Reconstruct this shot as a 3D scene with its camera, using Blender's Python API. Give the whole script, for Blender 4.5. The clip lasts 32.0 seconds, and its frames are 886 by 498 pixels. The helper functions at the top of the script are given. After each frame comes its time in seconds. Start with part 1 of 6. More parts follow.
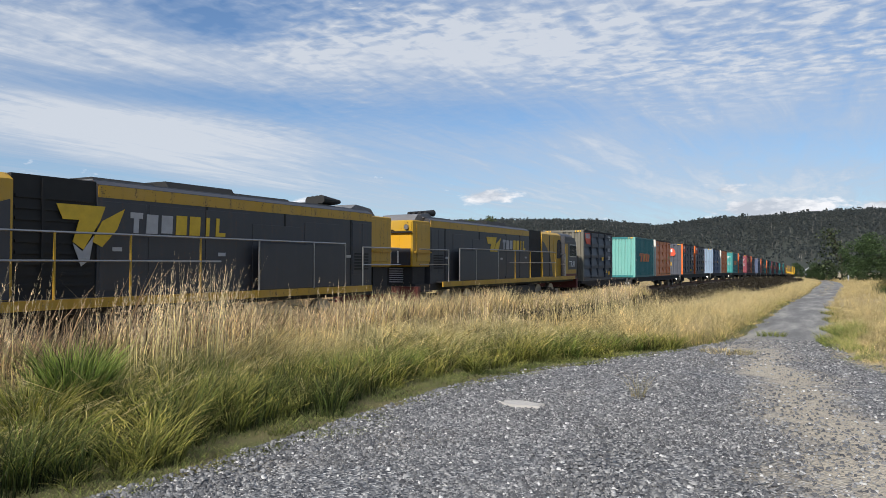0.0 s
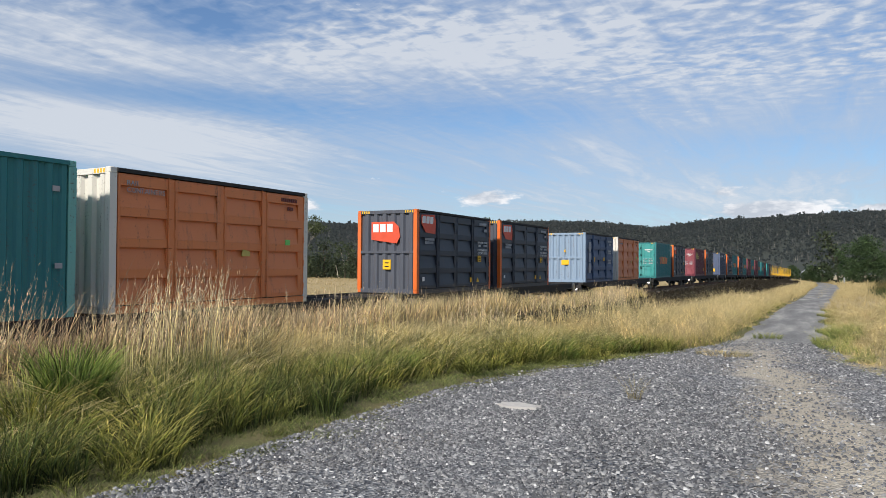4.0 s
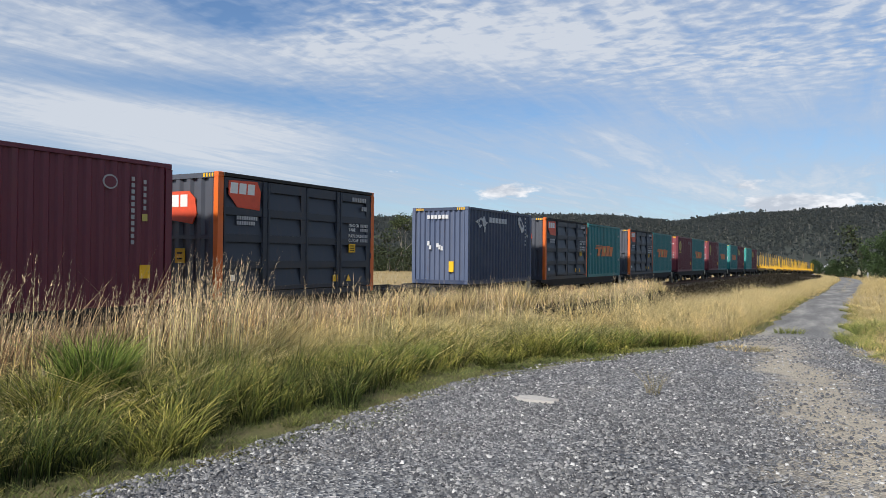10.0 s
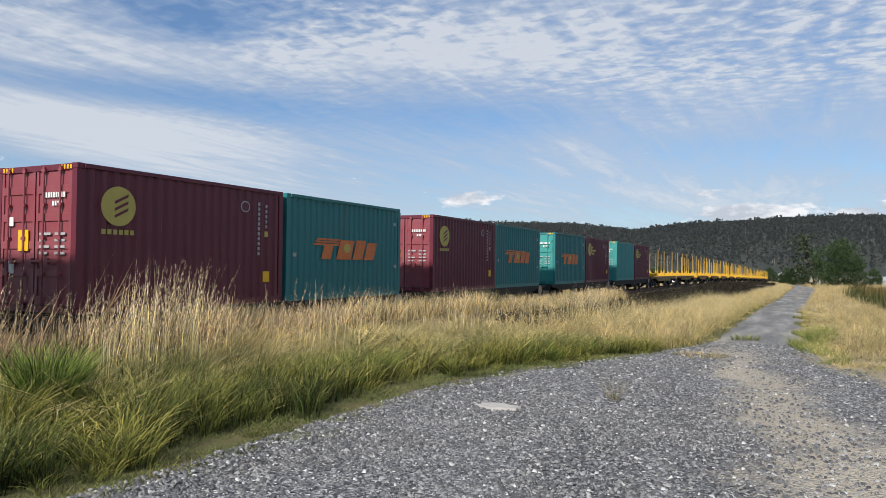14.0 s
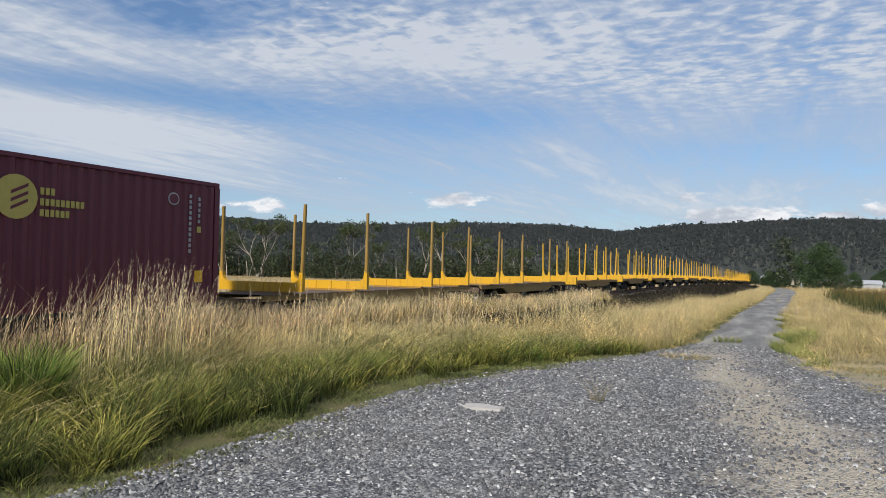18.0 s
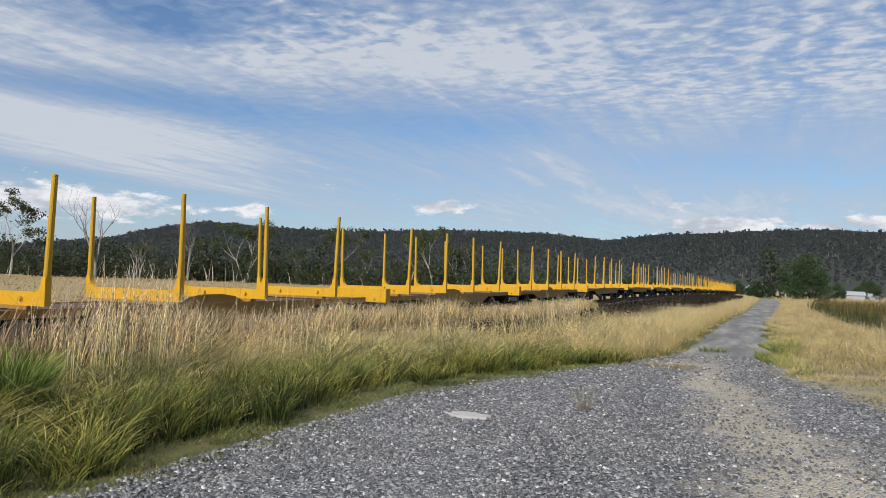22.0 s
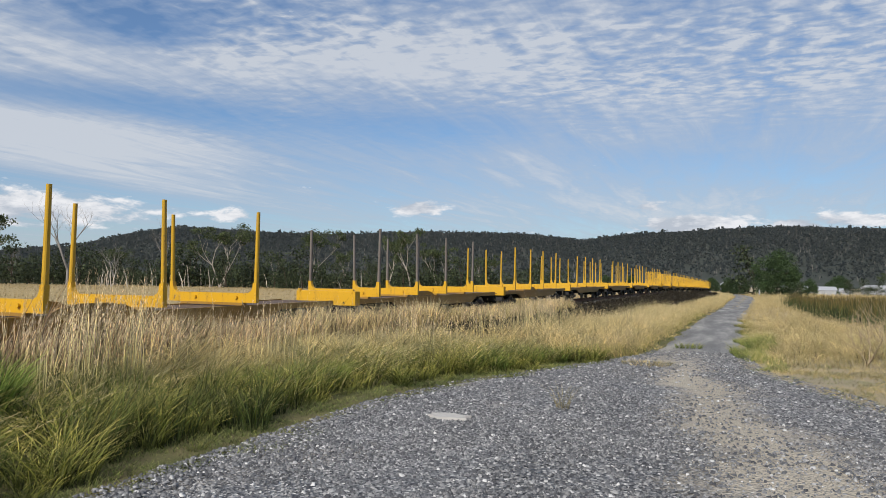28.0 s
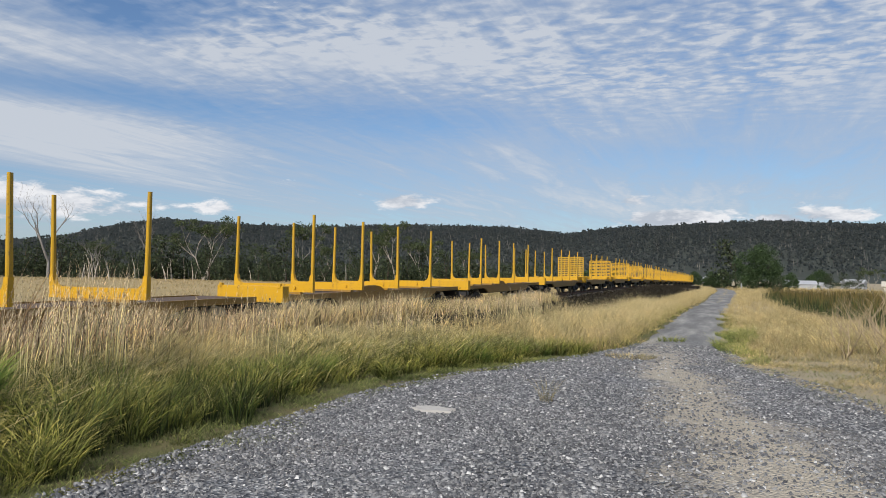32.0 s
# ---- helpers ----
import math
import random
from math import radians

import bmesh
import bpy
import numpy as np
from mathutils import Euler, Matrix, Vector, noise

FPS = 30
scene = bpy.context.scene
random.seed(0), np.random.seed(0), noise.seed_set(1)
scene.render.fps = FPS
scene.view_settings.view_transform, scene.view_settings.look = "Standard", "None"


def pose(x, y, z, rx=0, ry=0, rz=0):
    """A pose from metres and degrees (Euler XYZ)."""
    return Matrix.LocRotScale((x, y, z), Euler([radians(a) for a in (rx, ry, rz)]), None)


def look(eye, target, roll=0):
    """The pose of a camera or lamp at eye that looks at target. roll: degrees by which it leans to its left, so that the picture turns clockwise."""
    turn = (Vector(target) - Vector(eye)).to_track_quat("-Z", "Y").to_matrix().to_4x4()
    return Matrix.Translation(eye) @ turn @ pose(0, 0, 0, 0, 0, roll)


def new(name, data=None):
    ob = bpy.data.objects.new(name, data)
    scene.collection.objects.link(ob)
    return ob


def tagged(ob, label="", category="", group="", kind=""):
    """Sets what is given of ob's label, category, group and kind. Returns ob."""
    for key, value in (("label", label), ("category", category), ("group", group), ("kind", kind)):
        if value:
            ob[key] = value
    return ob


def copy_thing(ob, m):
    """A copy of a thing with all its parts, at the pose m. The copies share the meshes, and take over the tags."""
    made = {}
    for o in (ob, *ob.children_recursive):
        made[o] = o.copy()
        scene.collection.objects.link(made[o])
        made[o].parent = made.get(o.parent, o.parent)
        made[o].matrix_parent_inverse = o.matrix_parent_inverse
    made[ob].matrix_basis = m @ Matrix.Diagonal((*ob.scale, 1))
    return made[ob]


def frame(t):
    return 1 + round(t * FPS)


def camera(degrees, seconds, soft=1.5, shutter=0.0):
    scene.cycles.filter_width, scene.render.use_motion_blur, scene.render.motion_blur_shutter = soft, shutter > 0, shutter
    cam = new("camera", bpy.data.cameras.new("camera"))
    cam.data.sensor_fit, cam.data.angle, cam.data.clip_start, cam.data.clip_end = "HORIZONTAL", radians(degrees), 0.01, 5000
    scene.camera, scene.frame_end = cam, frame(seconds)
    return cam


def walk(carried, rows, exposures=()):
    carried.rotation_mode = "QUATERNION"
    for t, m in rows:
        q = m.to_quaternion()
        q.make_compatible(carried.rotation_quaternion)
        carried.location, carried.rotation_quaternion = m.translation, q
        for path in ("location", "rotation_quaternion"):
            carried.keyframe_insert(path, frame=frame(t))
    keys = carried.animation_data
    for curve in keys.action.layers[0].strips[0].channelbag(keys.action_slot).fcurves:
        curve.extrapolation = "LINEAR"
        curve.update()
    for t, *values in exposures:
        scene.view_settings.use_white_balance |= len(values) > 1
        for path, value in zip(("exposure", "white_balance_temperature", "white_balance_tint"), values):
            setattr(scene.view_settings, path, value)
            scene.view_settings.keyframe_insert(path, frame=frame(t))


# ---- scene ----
# ---- camera: handheld at one spot beside the track, panning slowly ----
EYE = Vector((0, 0, 1.9))
cam = camera(63.17, 32.0, soft=0.7)
# seconds, heading and tilt in degrees, lean
PATH = [
    (0.0, 28.346, 1.074, 0.185), (0.5, 28.361, 1.261, 0.174), (1.0, 28.29, 1.388, 0.179), (1.5, 28.141, 1.44, 0.195),
    (2.0, 27.976, 1.434, 0.173), (2.5, 27.892, 1.377, 0.187), (3.0, 27.918, 1.304, 0.252), (3.5, 28.01, 1.242, 0.281),
    (5.5, 28.297, 1.069, 0.418), (6.0, 28.315, 0.984, 0.306), (6.5, 28.4, 0.897, 0.189), (7.0, 28.519, 0.792, 0.149),
    (7.5, 28.66, 0.673, 0.143), (8.0, 28.841, 0.545, 0.186), (8.5, 29.071, 0.419, 0.271), (9.0, 29.317, 0.406, 0.31),
    (9.5, 29.493, 0.492, 0.388), (10.0, 29.537, 0.62, 0.548), (10.5, 29.449, 0.747, 0.773), (11.0, 29.203, 0.867, 0.953),
    (11.5, 28.848, 0.979, 1.045), (12.0, 28.429, 1.115, 1.0), (12.5, 27.981, 1.237, 0.862), (13.0, 27.512, 1.312, 0.725),
    (13.5, 27.036, 1.324, 0.605), (14.0, 26.609, 1.251, 0.65), (14.5, 26.264, 1.196, 0.739), (16.5, 25.87, 1.385, 0.844),
    (17.0, 25.758, 1.373, 0.905), (17.5, 25.621, 1.346, 0.971), (18.0, 25.454, 1.316, 1.042), (18.5, 25.297, 1.308, 1.146),
    (19.0, 25.173, 1.37, 1.225), (19.5, 25.08, 1.486, 1.316), (20.0, 24.983, 1.621, 1.399), (20.5, 24.845, 1.734, 1.47),
    (21.0, 24.67, 1.809, 1.51), (21.5, 24.533, 1.873, 1.499), (22.0, 24.482, 1.933, 1.564), (22.5, 24.481, 2.017, 1.593),
    (23.0, 24.474, 2.113, 1.622), (23.5, 24.387, 2.183, 1.624), (24.0, 24.21, 2.2, 1.611), (24.5, 23.969, 2.16, 1.611),
    (25.0, 23.727, 2.117, 1.584), (25.5, 23.518, 2.081, 1.528), (27.5, 22.968, 2.166, 0.877), (28.0, 22.705, 2.076, 0.693),
    (28.5, 22.479, 1.967, 0.659), (29.0, 22.313, 1.892, 0.657), (29.5, 22.225, 1.852, 0.651), (30.0, 22.192, 1.814, 0.717),
    (30.5, 22.144, 1.774, 0.766), (31.0, 22.021, 1.732, 0.757), (31.5, 21.793, 1.639, 0.829), (32.0, 21.5, 1.558, 0.828),
]


def aim(heading, tilt, lean):
    a, b = radians(heading), radians(tilt)
    return look(EYE, EYE + Vector((math.cos(a) * math.cos(b), math.sin(a) * math.cos(b), math.sin(b))) * 10, lean)


walk(cam, [(t, aim(h, e, r)) for t, h, e, r in PATH], exposures=((0.0, 0.20), (13.0, 0.19), (20.0, 0.08), (32.0, 0.04)))

# ---- light: sun along the line, from the end that the train makes for; broken cloud ----
SUN_AZ, SUN_EL = 177.0, 37.0
sun = new("sun", bpy.data.lights.new("sun", "SUN"))
sun.data.energy, sun.data.angle, sun.data.color = 4.6, radians(5.0), (1.0, 0.94, 0.855)
a, b = radians(SUN_AZ), radians(SUN_EL)
SUN_DIR = Vector((math.cos(a) * math.cos(b), math.sin(a) * math.cos(b), math.sin(b)))
sun.matrix_world = look((0, 0, 60), Vector((0, 0, 60)) - SUN_DIR)


class Nodes:
    """A short hand for node trees."""

    def __init__(self, tree):
        self.tree = tree
        tree.nodes.clear()

    def __call__(self, kind, ins=None):
        n = self.tree.nodes.new("ShaderNode" + kind)
        for k, v in (ins or {}).items():
            s = n.inputs[k]
            if isinstance(v, bpy.types.NodeSocket):
                self.tree.links.new(v, s)
            else:
                s.default_value = v
        return n.outputs[0] if len(n.outputs) else n

    def ramp(self, fac, stops):
        n = self.tree.nodes.new("ShaderNodeValToRGB")
        e = n.color_ramp.elements
        while len(e) < len(stops):
            e.new(0.5)
        for i, (p, c) in enumerate(stops):
            e[i].position = p
            e[i].color = c if len(c) == 4 else (*c, 1)
        self.tree.links.new(fac, n.inputs[0])
        return n.outputs[0]

    def mix(self, fac, a, b, how="MIX"):
        n = self.tree.nodes.new("ShaderNodeMix")
        n.data_type, n.blend_type = "RGBA", how
        for s, v in ((n.inputs[0], fac), (n.inputs[6], a), (n.inputs[7], b)):
            if isinstance(v, bpy.types.NodeSocket):
                self.tree.links.new(v, s)
            elif isinstance(v, (int, float)):
                s.default_value = v
            else:
                s.default_value = (*v, 1) if len(v) == 3 else v
        return n.outputs[2]

    def math(self, op, a, b=0.0, clamp=False):
        n = self.tree.nodes.new("ShaderNodeMath")
        n.operation, n.use_clamp = op, clamp
        for s, v in ((n.inputs[0], a), (n.inputs[1], b)):
            if isinstance(v, bpy.types.NodeSocket):
                self.tree.links.new(v, s)
            else:
                s.default_value = v
        return n.outputs[0]


def noise_tex(n, vec, scale, detail=4.0, rough=0.55, distortion=0.0):
    return n("TexNoise", {"Vector": vec, "Scale": scale, "Detail": detail, "Roughness": rough, "Distortion": distortion})


world = bpy.data.worlds.new("sky")
scene.world = world
world.use_nodes = True
n = Nodes(world.node_tree)
sky_tex = world.node_tree.nodes.new("ShaderNodeTexSky")
sky_tex.sky_type, sky_tex.sun_disc = "NISHITA", False
sky_tex.sun_elevation, sky_tex.sun_rotation = radians(SUN_EL), radians(90 - SUN_AZ)
sky_tex.air_density, sky_tex.dust_density, sky_tex.ozone_density = 1.0, 0.4, 2.0
way = n("TexCoord")
way = world.node_tree.nodes[-1].outputs["Generated"]
sep = n("SeparateXYZ", {0: way})
sx, sy, sz = (world.node_tree.nodes[-1].outputs[i] for i in range(3))
up = n.math("ADD", n.math("MAXIMUM", sz, 0.004), 0.030)
flat = n("CombineXYZ", {0: n.math("DIVIDE", sx, up), 1: n.math("DIVIDE", sy, up), 2: 0.0})
azim = n.math("MULTIPLY", n.math("ARCTAN2", sy, sx), 57.2958)
elev = n.math("MULTIPLY", n.math("ARCSINE", sz), 57.2958)


def lobe(az, el, wide, high, tilt=0.0):
    """A soft patch of sky about a direction, in degrees."""
    dx = n.math("SUBTRACT", azim, az)
    dy = n.math("ADD", n.math("SUBTRACT", elev, el), n.math("MULTIPLY", dx, tilt))
    q = n.math("ADD", n.math("POWER", n.math("DIVIDE", dx, wide), 2.0), n.math("POWER", n.math("DIVIDE", dy, high), 2.0))
    return n.math("EXPONENT", n.math("MULTIPLY", q, -1.0))


def total(*pairs):
    out = None
    for weight, v in pairs:
        v = n.math("MULTIPLY", v, weight)
        out = v if out is None else n.math("ADD", out, v)
    return out


# long veils drawn out along one wind, small ripples across them
streak = n("Mapping", {"Vector": flat, "Rotation": (0, 0, radians(-20)), "Scale": (0.11, 0.55, 1.0)})
veil = noise_tex(n, streak, 1.3, 7.0, 0.60, 0.8)
rip_map = n("Mapping", {"Vector": flat, "Rotation": (0, 0, radians(28)), "Scale": (3.2, 2.4, 1.0)})
ripple = noise_tex(n, rip_map, 4.0, 3.0, 0.5, 0.30)
wisp_map = n("Mapping", {"Vector": flat, "Rotation": (0, 0, radians(-16)), "Scale": (0.5, 2.6, 1.0)})
wisp = noise_tex(n, wisp_map, 1.7, 6.0, 0.65, 0.7)
field = n.ramp(noise_tex(n, flat, 0.5, 3.0), [(0.38, (0, 0, 0)), (0.62, (1, 1, 1))])
high = n("MapRange", {"Value": elev, "From Min": 9.5, "From Max": 14.5})
bias = total((0.36, lobe(56, 15.5, 13, 2.6, -0.05)), (0.48, lobe(52, 9.5, 17, 2.2, -0.12)), (0.40, lobe(14, 17.5, 17, 4.0, 0.05)), (0.35, lobe(35, 16.0, 12, 2.0, 0.08)),
             (-0.30, lobe(23, 11.6, 8, 1.6, 0.03)), (0.20, lobe(14, 9.0, 16, 1.8, 0.0)), (-0.40, lobe(46, 18.2, 6, 1.5, 0.10)), (-0.20, lobe(0, 8.2, 10, 1.3, -0.06)), (-0.46, lobe(50, 12.1, 17, 1.0, -0.02)), (-0.22, lobe(45, 17.2, 4, 0.9, 0.10)), (0.20, lobe(4, 13.0, 14, 2.2, 0.02)), (-0.16, lobe(33, 7.3, 10, 1.7, -0.10)), (0.28, lobe(8, 5.4, 16, 1.3, -0.02)))
bumps = n.math("MULTIPLY", n.math("SUBTRACT", ripple, 0.5), n.math("MULTIPLY", n.math("ADD", n.math("MULTIPLY", high, 0.90), 0.10), n.math("ADD", n.math("MULTIPLY", field, 1.5), 0.35)))
body = total((1.0, bias), (1.0, bumps), (1.0, n.math("SUBTRACT", veil, 0.5)), (0.75, n.math("SUBTRACT", wisp, 0.5)))
body = n.math("ADD", body, 0.60)
cover = n.ramp(body, [(0.12, (0.04, 0.04, 0.04)), (0.45, (0.36, 0.36, 0.36)), (0.75, (0.70, 0.70, 0.70)), (1.0, (0.90, 0.90, 0.90))])
# small heaped clouds low over the hills
puff = noise_tex(n, n("Mapping", {"Vector": way, "Scale": (9.0, 9.0, 26.0)}), 2.2, 5.0, 0.6)
heap = total((1.35, lobe(4.0, 3.95, 3.6, 0.85)), (1.0, lobe(24.8, 5.3, 2.4, 0.75)), (0.9, lobe(-3.6, 4.0, 2.4, 0.8)), (0.5, lobe(7.5, 5.2, 2.0, 0.4)), (0.55, lobe(7.0, 5.7, 2.8, 0.5)), (0.8, lobe(-7.5, 4.1, 2.5, 0.6)), (1.0, lobe(56, 4.2, 13.0, 1.5)), (0.5, lobe(38, 4.4, 3.0, 0.6)))
heap = n.ramp(n.math("ADD", heap, n.math("MULTIPLY", n.math("SUBTRACT", puff, 0.5), 2.2)), [(0.45, (0, 0, 0)), (0.75, (1, 1, 1))])
sky_blue = n.mix(1.0, sky_tex.outputs[0], (0.80, 0.96, 1.14), "MULTIPLY")
sky_back = n("Background", {"Color": sky_blue, "Strength": 0.088})
tone = n.ramp(body, [(0.40, (0.42, 0.515, 0.68)), (0.72, (0.49, 0.565, 0.69)), (1.0, (0.68, 0.72, 0.785))])
cloud_back = n("Background", {"Color": tone, "Strength": 0.86})
heap_tone = n.ramp(puff, [(0.42, (0.50, 0.55, 0.63)), (0.64, (0.86, 0.87, 0.90))])
heap_back = n("Background", {"Color": heap_tone, "Strength": 0.95})
mixed = n("MixShader", {0: cover, 1: sky_back, 2: cloud_back})
mixed = n("MixShader", {0: heap, 1: mixed, 2: heap_back})
n("OutputWorld", {"Surface": mixed})

# ---- materials ----
def surface(name, build, rough=0.6, metal=0.0, spec=0.5):
    m = bpy.data.materials.new(name)
    m.use_nodes = True
    n = Nodes(m.node_tree)
    b = m.node_tree.nodes.new("ShaderNodeBsdfPrincipled")
    b.inputs["Roughness"].default_value, b.inputs["Metallic"].default_value = rough, metal
    b.inputs["Specular IOR Level"].default_value = spec
    o = m.node_tree.nodes.new("ShaderNodeOutputMaterial")
    m.node_tree.links.new(b.outputs[0], o.inputs[0])
    build(n, b)
    return m


def plug(n, out, sock):
    n.tree.links.new(out, sock)


def place(n):
    n("TexCoord")
    return n.tree.nodes[-1].outputs["Object"]


def ground_place(n):
    n("NewGeometry")
    return n.tree.nodes[-1].outputs["Position"]


def bump(n, b, height, strength=0.3, dist=0.02):
    k = n.tree.nodes.new("ShaderNodeBump")
    k.inputs["Strength"].default_value, k.inputs["Distance"].default_value = strength, dist
    n.tree.links.new(height, k.inputs["Height"])
    n.tree.links.new(k.outputs[0], b.inputs["Normal"])


def darker(c, k):
    return tuple(v * k for v in c)


def painted(name, colour, rough=0.45, wear=0.5, rust=(0.09, 0.04, 0.02), dirt=(0.09, 0.075, 0.06), fade=1.0):
    """Old vehicle paint: faded in patches, streaked downwards, chipped and rusty here and there."""
    def build(n, b):
        p = place(n)
        big = noise_tex(n, p, 0.9, 5.0, 0.6)
        down = n("Mapping", {"Vector": p, "Scale": (7.0, 7.0, 0.5)})
        drip = noise_tex(n, down, 1.0, 4.0, 0.6)
        fine = noise_tex(n, p, 22.0, 4.0, 0.65)
        pale = tuple(min(1, v * 0.75 + 0.12) for v in colour)
        c = n.mix(n.math("MULTIPLY", n.math("SUBTRACT", big, 0.38, True), 0.9 * fade), colour, pale)
        c = n.mix(n.ramp(drip, [(0.55, (0, 0, 0)), (0.8, (0.55 * wear,) * 3)]), c, dirt)
        spots = n.math("MULTIPLY", fine, n.math("ADD", drip, 0.45))
        c = n.mix(n.ramp(spots, [(0.60, (0, 0, 0)), (0.66, (0.9 * wear,) * 3)]), c, rust)
        plug(n, c, b.inputs["Base Color"])
        plug(n, n.math("ADD", n.math("MULTIPLY", big, 0.25), rough - 0.1), b.inputs["Roughness"])
        bump(n, b, fine, 0.08, 0.01)
    return surface(name, build, rough)


def plain(name, colour, rough=0.6, metal=0.0, vary=0.35, scale=6.0):
    def build(n, b):
        p = place(n)
        f = noise_tex(n, p, scale, 5.0, 0.6)
        c = n.mix(f, darker(colour, 1 - vary), darker(colour, 1 + vary))
        plug(n, c, b.inputs["Base Color"])
        bump(n, b, noise_tex(n, p, scale * 9, 3.0), 0.1, 0.01)
    return surface(name, build, rough, metal)


# most container ends get a lighter colour than their sides
TEAL = painted("teal paint", (0.016, 0.17, 0.175), fade=0.25)
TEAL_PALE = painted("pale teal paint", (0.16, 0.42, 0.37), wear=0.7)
TURQUOISE = painted("turquoise paint", (0.03, 0.27, 0.25), wear=0.35)
MAROON = painted("maroon paint", (0.118, 0.013, 0.028), wear=0.2, fade=0.2)
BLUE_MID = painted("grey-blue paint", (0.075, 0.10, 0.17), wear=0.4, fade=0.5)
MAROON_END = painted("lighter red paint", (0.24, 0.045, 0.06), wear=0.4)
NAVY = painted("dark navy paint", (0.020, 0.026, 0.040), wear=0.35, fade=0.3)
NAVY_END = painted("lighter slate paint", (0.065, 0.072, 0.092), wear=0.5, fade=0.4)
BLUE_DARK = painted("worn dark blue paint", (0.028, 0.060, 0.135), wear=0.5, fade=0.4)
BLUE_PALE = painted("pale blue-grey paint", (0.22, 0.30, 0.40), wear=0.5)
BLUE_DEEP = painted("deep blue paint", (0.025, 0.040, 0.085), wear=0.3)
RUST_ORANGE = painted("faded rust-orange paint", (0.64, 0.20, 0.062), wear=0.5, fade=0.15)
CREAM = painted("dirty cream paint", (0.66, 0.63, 0.56), wear=0.6)
OLIVE = painted("olive-grey paint", (0.14, 0.13, 0.10), wear=0.6)
ORANGE = painted("bright orange paint", (0.65, 0.13, 0.015), wear=0.25)
LOCO_GREY = painted("dark grey locomotive paint", (0.035, 0.036, 0.042), wear=0.5, fade=0.4)
LOCO_YELLOW = painted("oily yellow locomotive paint", (0.43, 0.25, 0.012), wear=0.9, rust=(0.03, 0.02, 0.012))
END_YELLOW = painted("bright end paint", (0.58, 0.30, 0.008), wear=0.4)
YELLOW = painted("bright yellow wagon paint", (0.56, 0.305, 0.005), wear=0.6, fade=0.12)
STAKE_YELLOW = painted("scuffed yellow stake paint", (0.46, 0.265, 0.008), wear=0.6, fade=0.2, rust=(0.12, 0.08, 0.03))
WORN_YELLOW = painted("dirty worn yellow paint", (0.27, 0.14, 0.012), wear=0.9, rust=(0.10, 0.05, 0.025), dirt=(0.12, 0.075, 0.04))
OLD_STAKE = painted("dark worn stake steel", (0.24, 0.145, 0.025), wear=0.8, rust=(0.06, 0.045, 0.03))
BARE_STAKE = painted("bare weathered stake steel", (0.12, 0.10, 0.085), wear=0.8, rust=(0.10, 0.07, 0.05))
DECK_BROWN = plain("rusty deck steel", (0.10, 0.065, 0.045), 0.85)
UNDER = plain("sooty underframe", (0.022, 0.020, 0.019), 0.8)
STEEL = plain("bare worn steel", (0.35, 0.34, 0.33), 0.35, 0.9)
RAIL_STEEL = plain("rusty rail", (0.16, 0.08, 0.05), 0.55, 0.6)
BLACK = plain("black rubber and soot", (0.012, 0.012, 0.012), 0.75)
ROOF_GREY = plain("dusty grey roof paint", (0.14, 0.14, 0.145), 0.6)
WHITE_PAINT = plain("white lettering paint", (0.72, 0.72, 0.70), 0.6, 0, 0.2)
GREY_PAINT = plain("grey lettering paint", (0.36, 0.36, 0.37), 0.6, 0, 0.3)
LABEL_YELLOW = plain("yellow label", (0.80, 0.45, 0.01), 0.5, 0, 0.12)
LABEL_RED = plain("red sign paint", (0.62, 0.075, 0.03), 0.5, 0, 0.25)
SIGN_ORANGE = plain("chipped orange sign paint", (0.62, 0.17, 0.04), 0.55, 0, 0.3, 11.0)
SIGN_GOLD = plain("faded gold sign paint", (0.48, 0.40, 0.10), 0.6, 0, 0.2)
SIGN_YELLOW = plain("yellow sign paint", (0.58, 0.38, 0.02), 0.5, 0, 0.25)
LABEL_GREEN = plain("green label", (0.16, 0.55, 0.12), 0.5, 0, 0.15)
PALE_PAINT = plain("worn pale sign paint", (0.52, 0.53, 0.55), 0.6, 0, 0.35, 14.0)
RED_TRIM = plain("dull red trim", (0.12, 0.022, 0.018), 0.6)
CHROME = plain("lamp rim", (0.4, 0.4, 0.4), 0.3, 0.9)


def glassy(n, b):
    b.inputs["Base Color"].default_value = (0.03, 0.035, 0.04, 1)
    b.inputs["Roughness"].default_value = 0.06


GLASS = surface("dark cab glass", glassy, 0.06)


def lens(n, b):
    b.inputs["Base Color"].default_value = (0.75, 0.75, 0.72, 1)


LENS = surface("lamp lens", lens, 0.12)

# ---- mesh helpers ----
def linked(name, me, mat, parent=None, label=""):
    me.materials.append(mat)
    ob = new(name, me)
    if parent is not None:
        ob.parent = parent
    if label:
        ob["label"] = label
    return ob


def part(name, bm, mat, parent, label=""):
    me = bpy.data.meshes.new(name)
    bmesh.ops.recalc_face_normals(bm, faces=bm.faces)
    bm.to_mesh(me)
    bm.free()
    return linked(name, me, mat, parent, label)


def box(bm, x0, x1, y0, y1, z0, z1, bevel=0.0):
    v = [bm.verts.new((x, y, z)) for x in (x0, x1) for y in (y0, y1) for z in (z0, z1)]
    fs = [bm.faces.new([v[i] for i in q]) for q in ((0, 1, 3, 2), (4, 6, 7, 5), (0, 4, 5, 1), (2, 3, 7, 6), (0, 2, 6, 4), (1, 5, 7, 3))]
    if bevel:
        es = list({e for f in fs for e in f.edges})
        bmesh.ops.bevel(bm, geom=es, offset=bevel, segments=1, affect="EDGES")
    return bm


